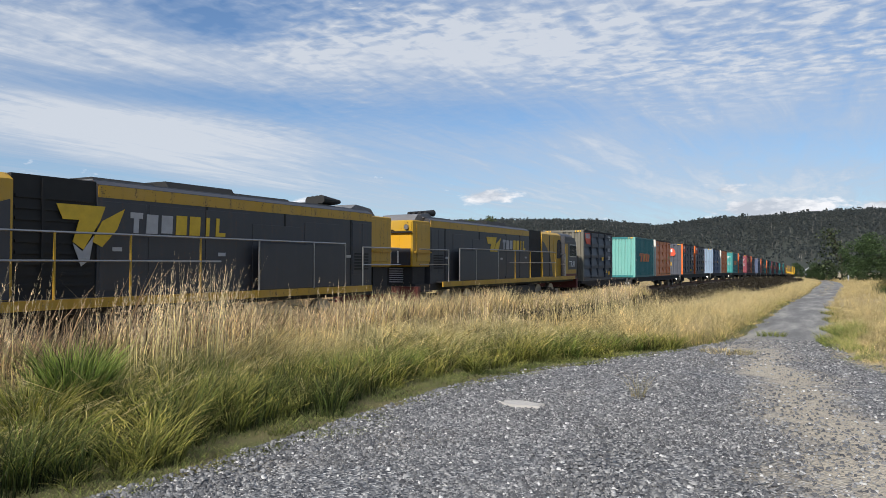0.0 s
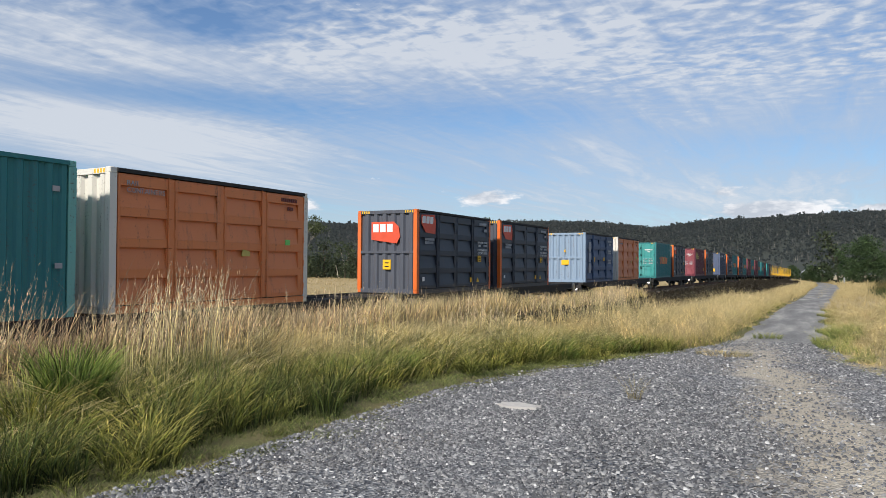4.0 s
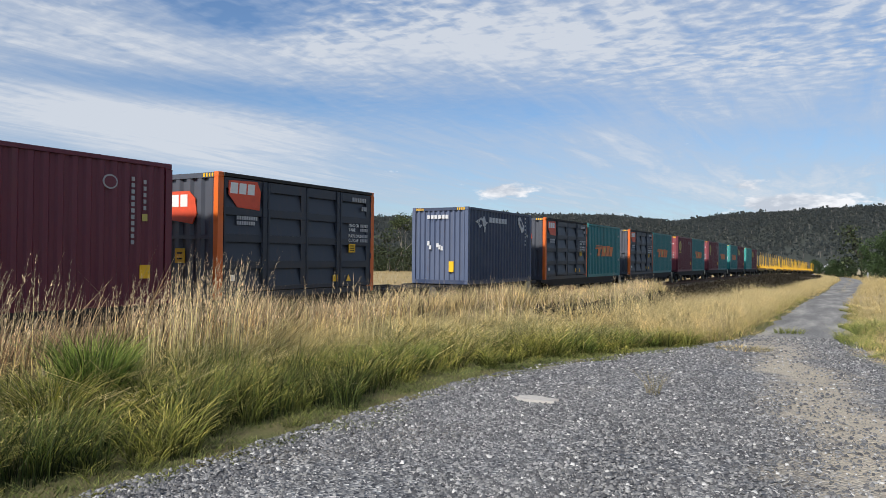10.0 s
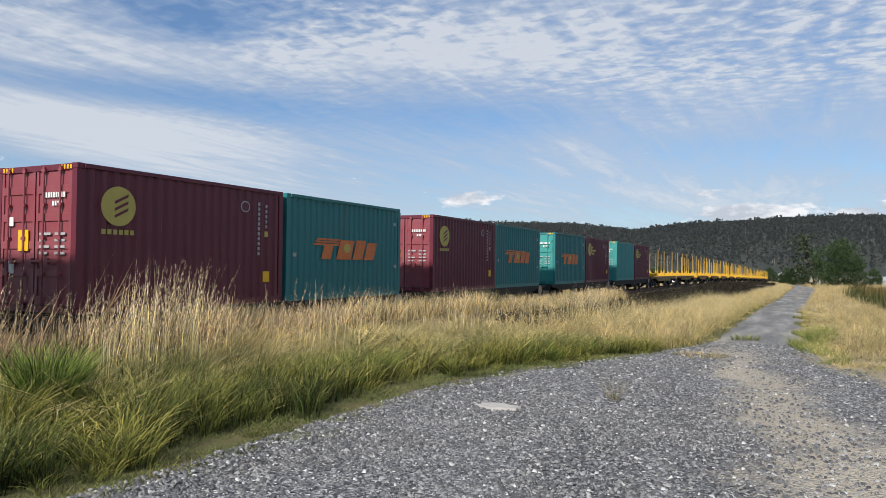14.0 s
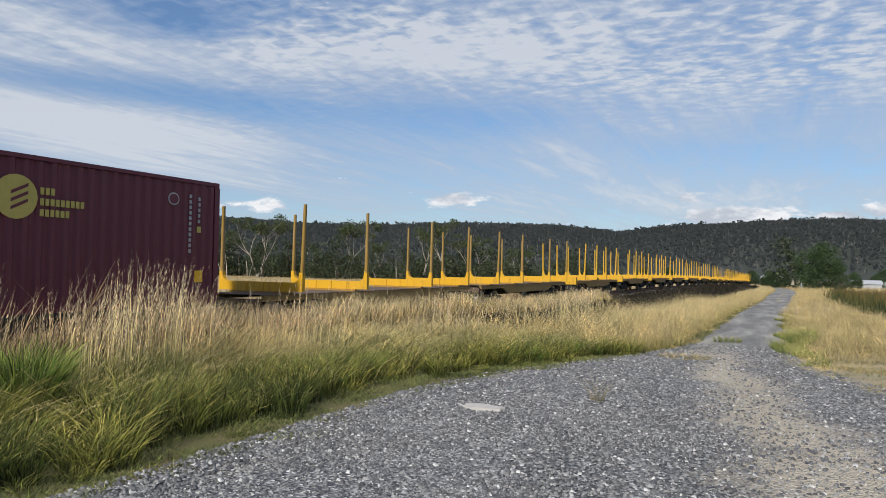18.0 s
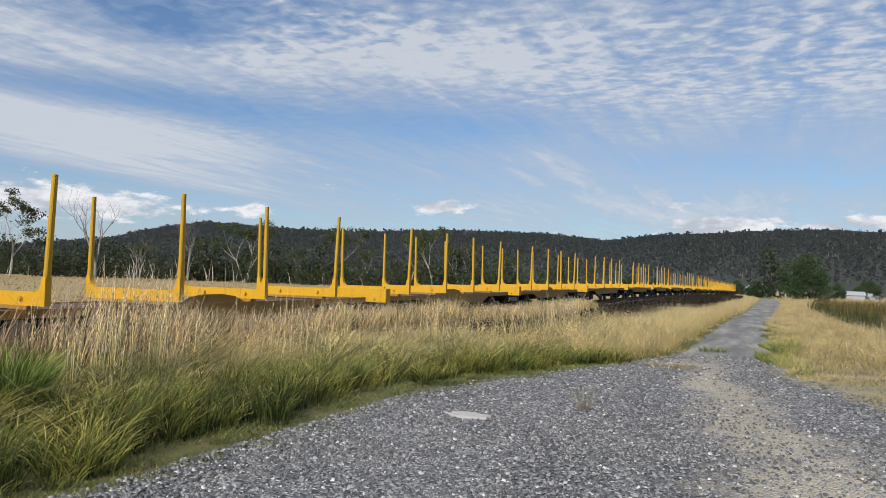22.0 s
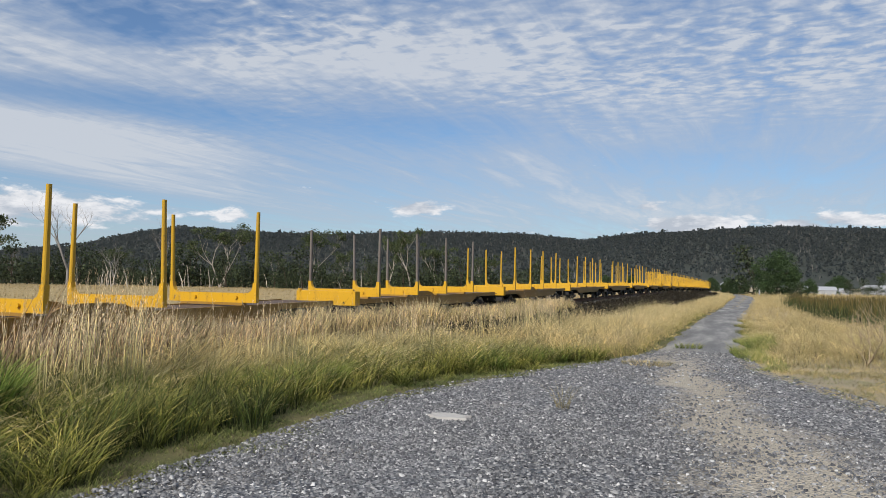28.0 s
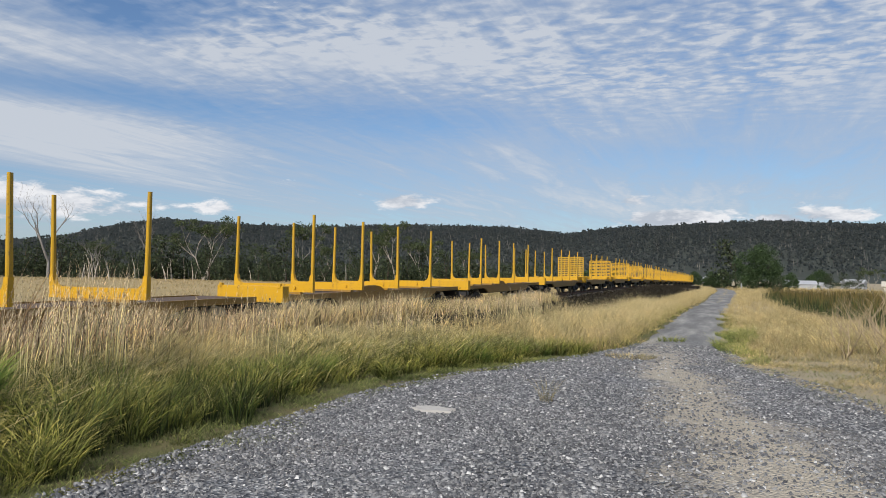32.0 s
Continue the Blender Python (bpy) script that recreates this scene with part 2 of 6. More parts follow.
def boxes(*dims, bevel=0.0):
    bm = bmesh.new()
    for d in dims:
        box(bm, *d, bevel=bevel)
    return bm


def rod(bm, p, q, r0, r1=None, sides=8):
    p, q = Vector(p), Vector(q)
    r1 = r0 if r1 is None else r1
    d = (q - p).normalized()
    a = d.orthogonal().normalized()
    b = d.cross(a)
    rings = []
    for c, r in ((p, r0), (q, r1)):
        rings.append([bm.verts.new(c + (a * math.cos(k * math.tau / sides) + b * math.sin(k * math.tau / sides)) * r) for k in range(sides)])
    for k in range(sides):
        bm.faces.new((rings[0][k], rings[0][k - 1], rings[1][k - 1], rings[1][k]))
    bm.faces.new(rings[0])
    bm.faces.new(rings[1][::-1])
    return bm


def prism(bm, outline, axis, a, b):
    """A flat outline of (p, q) pulled along an axis: x takes (y, z), y takes (x, z)."""
    def at(p, q, w):
        return (w, p, q) if axis == "x" else (p, w, q) if axis == "y" else (p, q, w)
    ra = [bm.verts.new(at(p, q, a)) for p, q in outline]
    rb = [bm.verts.new(at(p, q, b)) for p, q in outline]
    k = len(outline)
    for i in range(k):
        bm.faces.new((ra[i - 1], ra[i], rb[i], rb[i - 1]))
    bm.faces.new(ra)
    bm.faces.new(rb[::-1])
    return bm


def empty(name, m=None):
    ob = new(name)
    if m is not None:
        ob.matrix_basis = m
    return ob


# ---- the line of the track and the fall of the land ----
TRACK_Y, BEND_X, BEND_R = 13.55, 292.0, 260.0
RAIL_Z = -0.07


def drop(x):
    """How far the line has come down from its level stretch."""
    if x < 50:
        return 0.0
    if x < 130:
        return (x - 50) ** 2 / 11600
    return 0.552 + (x - 130) * 0.0138 if x < 420 else 0.552 + 290 * 0.0138


def track_pose(s, z=0.0):
    if s < BEND_X:
        slope = (drop(s + 2) - drop(s - 2)) / 4
        return pose(s, TRACK_Y, RAIL_Z - drop(s) + z, 0, math.degrees(slope), 0)
    a = (s - BEND_X) / BEND_R
    return pose(BEND_X + BEND_R * math.sin(a), TRACK_Y + BEND_R * (1 - math.cos(a)), RAIL_Z - drop(s) + z, 0, 0, math.degrees(a))


# metres run by the train at each full second
GONE = (-0.5, 11.54, 24.34, 36.4, 48.7, 61.1, 73.53, 86.61, 98.81, 111.89, 124.2, 136.94, 150.17, 162.53, 175.84, 188.74, 201.75,
        214.87, 228.11, 241.77, 254.63, 268.42, 281.39, 294.83, 308.31, 321.86, 335.35, 348.85, 362.71, 375.84, 389.27, 403.0, 415.93)


def fall(x):
    """The natural ground along the way."""
    return 0.0 if x < 6 else 0.0125 * (x - 6) ** 2 / (x + 6) if x < 330 else 0.0125 * 324 ** 2 / 336


def smooth(a, b, v):
    k = min(1.0, max(0.0, (v - a) / (b - a)))
    return k * k * (3 - 2 * k)


def bank(x, y):
    """Height of the formation over the natural ground, at y across the line."""
    d = abs(y - TRACK_Y)
    top = RAIL_Z - drop(x) - 0.22
    low = -fall(x)
    return low + (top - low) * (1 - smooth(1.9, 4.6, d)) if d < 4.6 else low


def ground_z(x, y):
    z = bank(x, y)
    if y > TRACK_Y + 4:
        z += 0.55 * smooth(18, 85, y) * (1 - smooth(60, 160, x)) + 0.02 * noise.noise(Vector((x * 0.2, y * 0.2, 0)))
    z += 0.10 * noise.noise(Vector((x * 0.11, y * 0.11, 3.0))) * smooth(5.5, 9, abs(y - 1)) * (1 - smooth(3, 1, abs(y - TRACK_Y)))
    return z

# ---- ground, gravel track, hills ----
def earth(n, b):
    p = ground_place(n)
    big = noise_tex(n, p, 0.12, 5.0, 0.6)
    mid = noise_tex(n, p, 1.3, 5.0, 0.6)
    fine = noise_tex(n, p, 18.0, 4.0, 0.7)
    n("SeparateXYZ", {0: p})
    py = n.tree.nodes[-1].outputs[1]
    verge = n.mix(n.ramp(mid, [(0.4, (0, 0, 0)), (0.62, (1, 1, 1))]), (0.13, 0.11, 0.055), (0.075, 0.09, 0.03))
    verge = n.mix(n.math("MULTIPLY", fine, 0.5), verge, (0.20, 0.17, 0.09))
    dry = n.mix(n.ramp(big, [(0.4, (0, 0, 0)), (0.62, (1, 1, 1))]), (0.35, 0.262, 0.13), (0.29, 0.225, 0.108))
    dry = n.mix(n.math("MULTIPLY", fine, 0.6), dry, (0.46, 0.37, 0.21))
    pasture = n.ramp(n.math("DIVIDE", n.math("ADD", py, n.math("MULTIPLY", big, 6.0)), 100.0), [(0.20, (0, 0, 0)), (0.26, (1, 1, 1))])
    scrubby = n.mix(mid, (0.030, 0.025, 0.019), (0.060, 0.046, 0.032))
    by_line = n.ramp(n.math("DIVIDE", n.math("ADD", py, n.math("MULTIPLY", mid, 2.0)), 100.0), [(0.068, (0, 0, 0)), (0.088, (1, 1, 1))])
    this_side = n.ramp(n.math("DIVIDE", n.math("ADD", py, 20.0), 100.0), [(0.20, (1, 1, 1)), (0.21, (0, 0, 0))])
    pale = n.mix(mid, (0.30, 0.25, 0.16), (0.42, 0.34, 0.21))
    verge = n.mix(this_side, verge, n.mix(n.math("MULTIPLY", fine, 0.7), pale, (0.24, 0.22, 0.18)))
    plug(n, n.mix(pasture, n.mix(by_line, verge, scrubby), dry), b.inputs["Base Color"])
    bump(n, b, fine, 0.6, 0.05)


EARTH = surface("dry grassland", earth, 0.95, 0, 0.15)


def gravel(n, b):
    p = ground_place(n)
    v = n.tree.nodes.new("ShaderNodeTexVoronoi")
    v.inputs["Scale"].default_value = 29.0
    plug(n, p, v.inputs["Vector"])
    big = noise_tex(n, p, 0.35, 4.0, 0.6)
    mid = noise_tex(n, p, 2.2, 5.0, 0.65)
    grain = n("SeparateColor", {0: v.outputs["Color"]})
    stone = n.ramp(grain, [(0.0, (0.045, 0.047, 0.054)), (0.5, (0.15, 0.152, 0.158)), (0.85, (0.31, 0.307, 0.30)), (1.0, (0.54, 0.53, 0.51))])
    c = n.mix(n.ramp(big, [(0.54, (0, 0, 0)), (0.72, (0.55, 0.55, 0.55))]), stone, (0.27, 0.235, 0.185))
    c = n.mix(n.ramp(mid, [(0.56, (0, 0, 0)), (0.80, (0.4, 0.4, 0.4))]), c, (0.13, 0.118, 0.10))
    n("SeparateXYZ", {0: p})
    px, py = n.tree.nodes[-1].outputs[0], n.tree.nodes[-1].outputs[1]
    line = n.math("SUBTRACT", n.math("MULTIPLY", px, 0.17), 1.55)
    off = n.math("ABSOLUTE", n.math("SUBTRACT", n.math("ADD", py, n.math("ADD", n.math("MULTIPLY", n.math("SUBTRACT", mid, 0.5), 1.8), n.math("MULTIPLY", n.math("SUBTRACT", noise_tex(n, p, 0.42, 2.0, 0.5), 0.5), 2.6))), line))
    strip = n.ramp(off, [(0.20, (0.9, 0.9, 0.9)), (1.05, (0, 0, 0))])
    c = n.mix(strip, c, (0.42, 0.37, 0.29))
    # beyond the loose heap the way is old smooth bitumen
    wear = n("Mapping", {"Vector": p, "Scale": (0.16, 1.1, 1.0)})
    band = noise_tex(n, wear, 1.3, 4.0, 0.6)
    tar = n.ramp(band, [(0.28, (0.14, 0.137, 0.134)), (0.50, (0.21, 0.205, 0.198)), (0.62, (0.30, 0.29, 0.27)), (0.74, (0.40, 0.38, 0.34))])
    far = n.ramp(n.math("DIVIDE", n.math("ADD", px, n.math("MULTIPLY", mid, 3.0)), 100.0), [(0.18, (0, 0, 0)), (0.25, (1, 1, 1))])
    c = n.mix(far, c, tar)
    plug(n, c, b.inputs["Base Color"])
    bump(n, b, v.outputs["Distance"], 0.8, 0.035)


GRAVEL = surface("loose grey gravel", gravel, 0.9, 0, 0.25)


def wooded(n, b):
    p = ground_place(n)
    f = noise_tex(n, p, 0.02, 6.0, 0.65)
    g = noise_tex(n, p, 0.12, 4.0, 0.6)
    c = n.mix(f, (0.044, 0.051, 0.044), (0.062, 0.068, 0.058))
    c = n.mix(n.ramp(g, [(0.5, (0, 0, 0)), (0.75, (0.6, 0.6, 0.6))]), c, (0.052, 0.050, 0.042))
    plug(n, c, b.inputs["Base Color"])


HILL = surface("wooded hillside", wooded, 0.95, 0, 0.1)


def grid_mesh(name, xs, ys, zf, mat):
    nx, ny = len(xs), len(ys)
    verts = [(x, y, zf(x, y)) for x in xs for y in ys]
    faces = [(i * ny + j, (i + 1) * ny + j, (i + 1) * ny + j + 1, i * ny + j + 1) for i in range(nx - 1) for j in range(ny - 1)]
    me = bpy.data.meshes.new(name)
    me.from_pydata(verts, [], faces)
    me.polygons.foreach_set("use_smooth", [True] * len(faces))
    me.materials.append(mat)
    return new(name, me)


def steps(*spans):
    out = []
    for a, b, d in spans:
        k = max(1, round((b - a) / d))
        out += [a + (b - a) * i / k for i in range(k)]
    return out + [spans[-1][1]]


XS = steps((-3000, -400, 400), (-400, -60, 40), (-60, -8, 4), (-8, 40, 0.8), (40, 120, 2), (120, 420, 8), (420, 800, 60), (800, 3000, 400))
YS = steps((-3000, -400, 400), (-400, -60, 40), (-60, -10, 4), (-10, 20, 0.6), (20, 60, 3), (60, 200, 10), (200, 600, 60), (600, 3000, 400))
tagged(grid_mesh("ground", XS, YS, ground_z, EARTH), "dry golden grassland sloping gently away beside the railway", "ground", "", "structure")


def way_mid(x):
    """The farm track's centre line: it bends away in the distance."""
    return 1.15 - 0.6 * smooth(40, 75, x) - 0.5 * smooth(75, 130, x) + 2.0 * smooth(150, 210, x) + 12.0 * smooth(200, 300, x)


def way_half(x):
    return 1.05 + 0.55 * smooth(50, 120, x)


def way_left(x):
    return way_mid(x) + way_half(x) + 2.85 * (1 - smooth(9.5, 20.5, x)) + 0.16 * noise.noise(Vector((x * 0.7, 1, 0)))


def way_right(x):
    return way_mid(x) - way_half(x) - 0.37 * max(0.0, 17.6 - x) + 0.16 * noise.noise(Vector((x * 0.7, 7, 0)))


rows_x = steps((-12, 40, 0.4), (40, 120, 1.5), (120, 300, 5))
verts, faces, ACROSS = [], [], 14
for i, x in enumerate(rows_x):
    lo, hi = way_right(x), way_left(x)
    for j in range(ACROSS + 1):
        y = lo + (hi - lo) * j / ACROSS
        rut = -0.02 * math.exp(-((abs(y - way_mid(x)) - 0.7) / 0.25) ** 2)
        edge = -0.03 if j in (0, ACROSS) else 0.0
        verts.append((x, y, ground_z(x, y) + 0.03 + rut + edge + 0.015 * (1 - smooth(13, 19, x)) * noise.noise(Vector((x * 1.3, y * 1.3, 0)))))
    if i:
        k = i * (ACROSS + 1)
        faces += [(k + j - ACROSS - 1, k + j, k + j + 1, k + j - ACROSS) for j in range(ACROSS)]
me = bpy.data.meshes.new("road")
me.from_pydata(verts, [], faces)
me.polygons.foreach_set("use_smooth", [True] * len(faces))
me.materials.append(GRAVEL)
tagged(new("road", me), "worn grey gravel farm track narrowing between grass verges", "road", "", "structure")

SKYLINE = [(-180, 1.2), (-120, 1.5), (-80, 2.4), (-40, 3.2), (-25, 3.5), (-10, 3.33), (-2.4, 3.65), (3, 3.45), (8.4, 3.19), (11.9, 2.74), (16.3, 3.24), (24, 3.3), (31.5, 2.98), (37, 3.05), (42.7, 3.29), (46, 2.7), (49.7, 1.75), (55, 1.2), (60, 0.95), (90, 0.8), (140, 1.0), (180, 1.2)]


def skyline(az):
    for (a, p), (b, q) in zip(SKYLINE, SKYLINE[1:]):
        if a <= az <= b:
            k = (az - a) / (b - a)
            return p + (q - p) * k
    return 1.2


HILL_R = 1400.0


def hill_z(az, r):
    top = HILL_R * math.tan(radians(max(0.3, skyline(az) - 0.20)))
    k = smooth(520, HILL_R, r) if r < HILL_R else 1 - 0.5 * smooth(HILL_R, 2300, r)
    gully = 0.12 * noise.noise(Vector((az * 0.35, r * 0.004, 0))) * k * (1 - k) * 4
    return -5 + (top + 6) * (k + gully)


verts, faces = [], []
AZ = [-180 + i * 2 for i in range(181)]
RS = [520, 640, 760, 880, 1000, 1120, 1240, 1330, 1400, 1500, 1750, 2300]
for a in AZ:
    for r in RS:
        verts.append((r * math.cos(radians(a)), r * math.sin(radians(a)), hill_z(a, r)))
m = len(RS)
faces = [(i * m + j, i * m + j + 1, (i + 1) * m + j + 1, (i + 1) * m + j) for i in range(len(AZ) - 1) for j in range(m - 1)]
me = bpy.data.meshes.new("hill_ridge")
me.from_pydata(verts, [], faces)
me.materials.append(HILL)
tagged(new("hill_ridge", me), "dark wooded hills closing the valley in the distance", "hills", "", "structure")

# ---- the railway itself ----
def ballast(n, b):
    p = ground_place(n)
    v = n.tree.nodes.new("ShaderNodeTexVoronoi")
    v.inputs["Scale"].default_value = 14.0
    plug(n, p, v.inputs["Vector"])
    g = n("SeparateColor", {0: v.outputs["Color"]})
    plug(n, n.ramp(g, [(0, (0.05, 0.045, 0.04)), (1, (0.19, 0.165, 0.14))]), b.inputs["Base Color"])
    bump(n, b, v.outputs["Distance"], 0.8, 0.05)


BALLAST = surface("brown ballast stones", ballast, 0.95, 0, 0.2)
SLEEPER = plain("weathered sleeper timber", (0.11, 0.085, 0.065), 0.9)


def along(xs, profile, mat, name):
    """Sweeps a cross-section of (y, z) along the line."""
    verts, faces, m = [], [], len(profile)
    for i, s in enumerate(xs):
        f = track_pose(s)
        verts += [tuple(f @ Vector((0, y, z))) for y, z in profile]
        if i:
            k = i * m
            faces += [(k - m + j, k + j, k + (j + 1) % m, k - m + (j + 1) % m) for j in range(m)]
    me = bpy.data.meshes.new(name)
    me.from_pydata(verts, [], faces)
    me.materials.append(mat)
    return new(name, me)


LINE = steps((-70, 50, 10), (50, 140, 5), (140, 290, 15), (290, 620, 10))
tagged(along(LINE, [(-2.3, -0.45), (-1.5, -0.16), (1.5, -0.16), (2.3, -0.45)], BALLAST, "ballast_bed"), "brown stone ballast under the rails", "ballast", "", "structure")
for y in (-0.5685, 0.5685):
    tagged(along(LINE, [(y - 0.06, -0.14), (y - 0.06, -0.12), (y - 0.012, -0.11), (y - 0.012, -0.035), (y - 0.033, -0.03), (y - 0.033, 0), (y + 0.033, 0), (y + 0.033, -0.03), (y + 0.012, -0.035), (y + 0.012, -0.11), (y + 0.06, -0.12), (y + 0.06, -0.14)], RAIL_STEEL, "rail"), "rusty steel rail worn bright along the top", "rail", "rails", "structure")
bm = bmesh.new()
for k in range(560):
    s = -60 + k * 0.65
    f = track_pose(s)
    before = len(bm.verts)
    box(bm, -0.11, 0.11, -1.0, 1.0, -0.25, -0.135)
    bm.verts.ensure_lookup_table()
    for v in bm.verts[before:]:
        v.co = f @ v.co
tagged(part("sleepers", bm, SLEEPER, None), "weathered timber sleepers half sunk in the ballast", "sleepers", "", "stuff")

# ---- shipping containers ----
CL, CW, CH = 6.058, 2.438, 2.896


def wave_panel(bm, length, height, count, depth, flat=0.5, slant=0.15):
    """A corrugated steel sheet in the x-z plane with its ribs towards -y. Returns the new verts."""
    pitch = length / count
    pts = []
    for i in range(count):
        x = i * pitch
        a = pitch * (1 - slant * 2) * flat
        pts += [(x, 0), (x + a, 0), (x + a + pitch * slant, -depth), (x + pitch - pitch * slant, -depth)]
    pts.append((length, 0))
    out = []
    low = [bm.verts.new((x, y, 0)) for x, y in pts]
    top = [bm.verts.new((x, y, height)) for x, y in pts]
    for i in range(len(pts) - 1):
        bm.faces.new((low[i], low[i + 1], top[i + 1], top[i]))
    return low + top


def moved(bm, vs, m):
    for v in vs:
        v.co = m @ v.co


def sheet(name, length, height, count, depth, m, mat, parent, label=""):
    bm = bmesh.new()
    vs = wave_panel(bm, length, height, count, depth)
    moved(bm, vs, m)
    return part(name, bm, mat, parent, label)


def corner_frame(root, mat, post_mat=None, top_mat=None, end_mat=None):
    """Posts, rails and corner castings."""
    hx, hy = CL / 2, CW / 2
    for sx in (-1, 1):
        for sy in (-1, 1):
            part("corner_post", boxes((sx * hx - (0.16 if sx > 0 else 0), sx * hx + (0.16 if sx < 0 else 0), sy * hy - (0.14 if sy > 0 else 0), sy * hy + (0.14 if sy < 0 else 0), 0.12, CH - 0.12)), post_mat or mat, root)
            for z in (0, CH - 0.118):
                part("corner_casting", boxes((sx * hx - (0.178 if sx > 0 else -0.004), sx * hx + (0.178 if sx < 0 else -0.004) + 0.0, sy * hy - (0.162 if sy > 0 else -0.004), sy * hy + (0.162 if sy < 0 else -0.004), z, z + 0.118), bevel=0.012), post_mat or mat, root)
    for sy in (-1, 1):
        part("top_rail", boxes((-hx + 0.16, hx - 0.16, sy * hy - 0.03, sy * hy + 0.03 if sy < 0 else sy * hy, CH - 0.09, CH - 0.01)), top_mat or mat, root)
        part("bottom_rail", boxes((-hx + 0.16, hx - 0.16, min(sy * hy, sy * hy - sy * 0.06), max(sy * hy, sy * hy - sy * 0.06), 0.0, 0.15)), mat, root)
    for sx in (-1, 1):
        part("end_header", boxes((min(sx * hx, sx * (hx - 0.08)), max(sx * hx, sx * (hx - 0.08)), -hy + 0.14, hy - 0.14, CH - 0.13, CH - 0.015)), end_mat or mat, root)
        part("end_sill", boxes((min(sx * hx, sx * (hx - 0.08)), max(sx * hx, sx * (hx - 0.08)), -hy + 0.14, hy - 0.14, 0.0, 0.15)), end_mat or mat, root)
    part("roof", boxes((-hx + 0.05, hx - 0.05, -hy + 0.03, hy - 0.03, CH - 0.06, CH - 0.03)), mat, root)
    part("floor", boxes((-hx + 0.08, hx - 0.08, -hy + 0.06, hy - 0.06, 0.04, 0.12)), UNDER, root)


def stripes(root, side=True):
    """Black and yellow warning marks at the top corners of an end."""
    for y0 in (-1.06, 0.72):
        for k in range(4):
            part("warning_mark", boxes((-CL / 2 - 0.004, -CL / 2 + 0.004, y0 + k * 0.09, y0 + k * 0.09 + 0.045, CH - 0.115, CH - 0.03)), LABEL_YELLOW, root)


def decal(root, x0, x1, z0, z1, mat, y=None, name="sign", proud=0.012):
    y = -CW / 2 if y is None else y
    return part(name, boxes((x0, x1, y - proud, y, z0, z1)), mat, root)


def end_decal(root, y0, y1, z0, z1, mat, name="label", proud=0.012, x=None):
    x = -CL / 2 if x is None else x
    return part(name, boxes((x - proud, x, y0, y1, z0, z1)), mat, root)


ADVANCE = {"I": 0.32, "C": 0.72, "O": 0.78, "N": 0.74, "1": 0.50, "M": 0.86, "A": 0.66, "Y": 0.62, " ": 0.32}


def letters(text, size, mat, root, m, name="letter"):
    """Painted writing, a letter a piece."""
    x = 0.0
    for ch in text:
        if ch != " ":
            cu = bpy.data.curves.new(name, "FONT")
            cu.body, cu.size, cu.extrude, cu.resolution_u = ch, size, 0.004, 2
            ob = bpy.data.objects.new(name, cu)
            me = bpy.data.meshes.new_from_object(ob)
            bpy.data.objects.remove(ob)
            me.transform(m @ Matrix.Translation((x, 0, 0)))
            me.materials.clear()
            linked(name, me, mat, root)
        x += size * ADVANCE.get(ch, 0.64)


FACE_SIDE = Matrix(((1, 0, 0, 0), (0, 0, -1, 0), (0, 1, 0, 0), (0, 0, 0, 1)))
FACE_END = Matrix(((0, 0, -1, 0), (-1, 0, 0, 0), (0, 1, 0, 0), (0, 0, 0, 1)))


def at_side(x, z, y=-CW / 2 - 0.012):
    return Matrix.Translation((x, y, z)) @ FACE_SIDE


def at_end(y, z, x=-CL / 2 - 0.012):
    return Matrix.Translation((x, y, z)) @ FACE_END


def door_end(root, mat, rod_mat):
    """Two door leaves with pressed bands, lock rods, cams and handles on the -x end."""
    x = -CL / 2
    for y0, y1 in ((0.02, 1.07), (-1.07, -0.02)):
        bm = bmesh.new()
        box(bm, x + 0.03, x + 0.07, y0, y1, 0.16, CH - 0.14)
        for z in (0.16, 0.70, 1.24, 1.78, 2.32):
            box(bm, x + 0.005, x + 0.03, y0, y1, z, z + 0.16, bevel=0.006)
        box(bm, x + 0.005, x + 0.03, y0, y0 + 0.07, 0.16, CH - 0.14)
        box(bm, x + 0.005, x + 0.03, y1 - 0.07, y1, 0.16, CH - 0.14)
        leaf = part("door_leaf", bm, mat, root)
        for k in (0.28, 0.75):
            y = y0 + (y1 - y0) * k
            bm = bmesh.new()
            rod(bm, (x - 0.03, y, 0.08), (x - 0.03, y, CH - 0.05), 0.021)
            for z in (0.10, 0.75, 1.45, 2.1, CH - 0.12):
                box(bm, x - 0.05, x + 0.01, y - 0.05, y + 0.05, z - 0.03, z + 0.03)
            part("lock_rod", bm, rod_mat, leaf)
            bm = bmesh.new()
            box(bm, x - 0.06, x - 0.035, y - 0.02, y + 0.34, 0.98, 1.02)
            box(bm, x - 0.065, x - 0.01, y + 0.28, y + 0.36, 0.94, 1.06)
            part("lock_handle", bm, rod_mat, leaf)


def bars(root, y0, z0, rows, width, height, gap, mat, side=None):
    """Small unreadable writing as plain bars."""
    for k, w in enumerate(rows):
        z = z0 - k * (height + gap)
        if side is None:
            end_decal(root, y0 - width * w, y0, z - height, z, mat, "writing", 0.014)
        else:
            decal(root, side, side + width * w, z - height, z, mat, None, "writing")


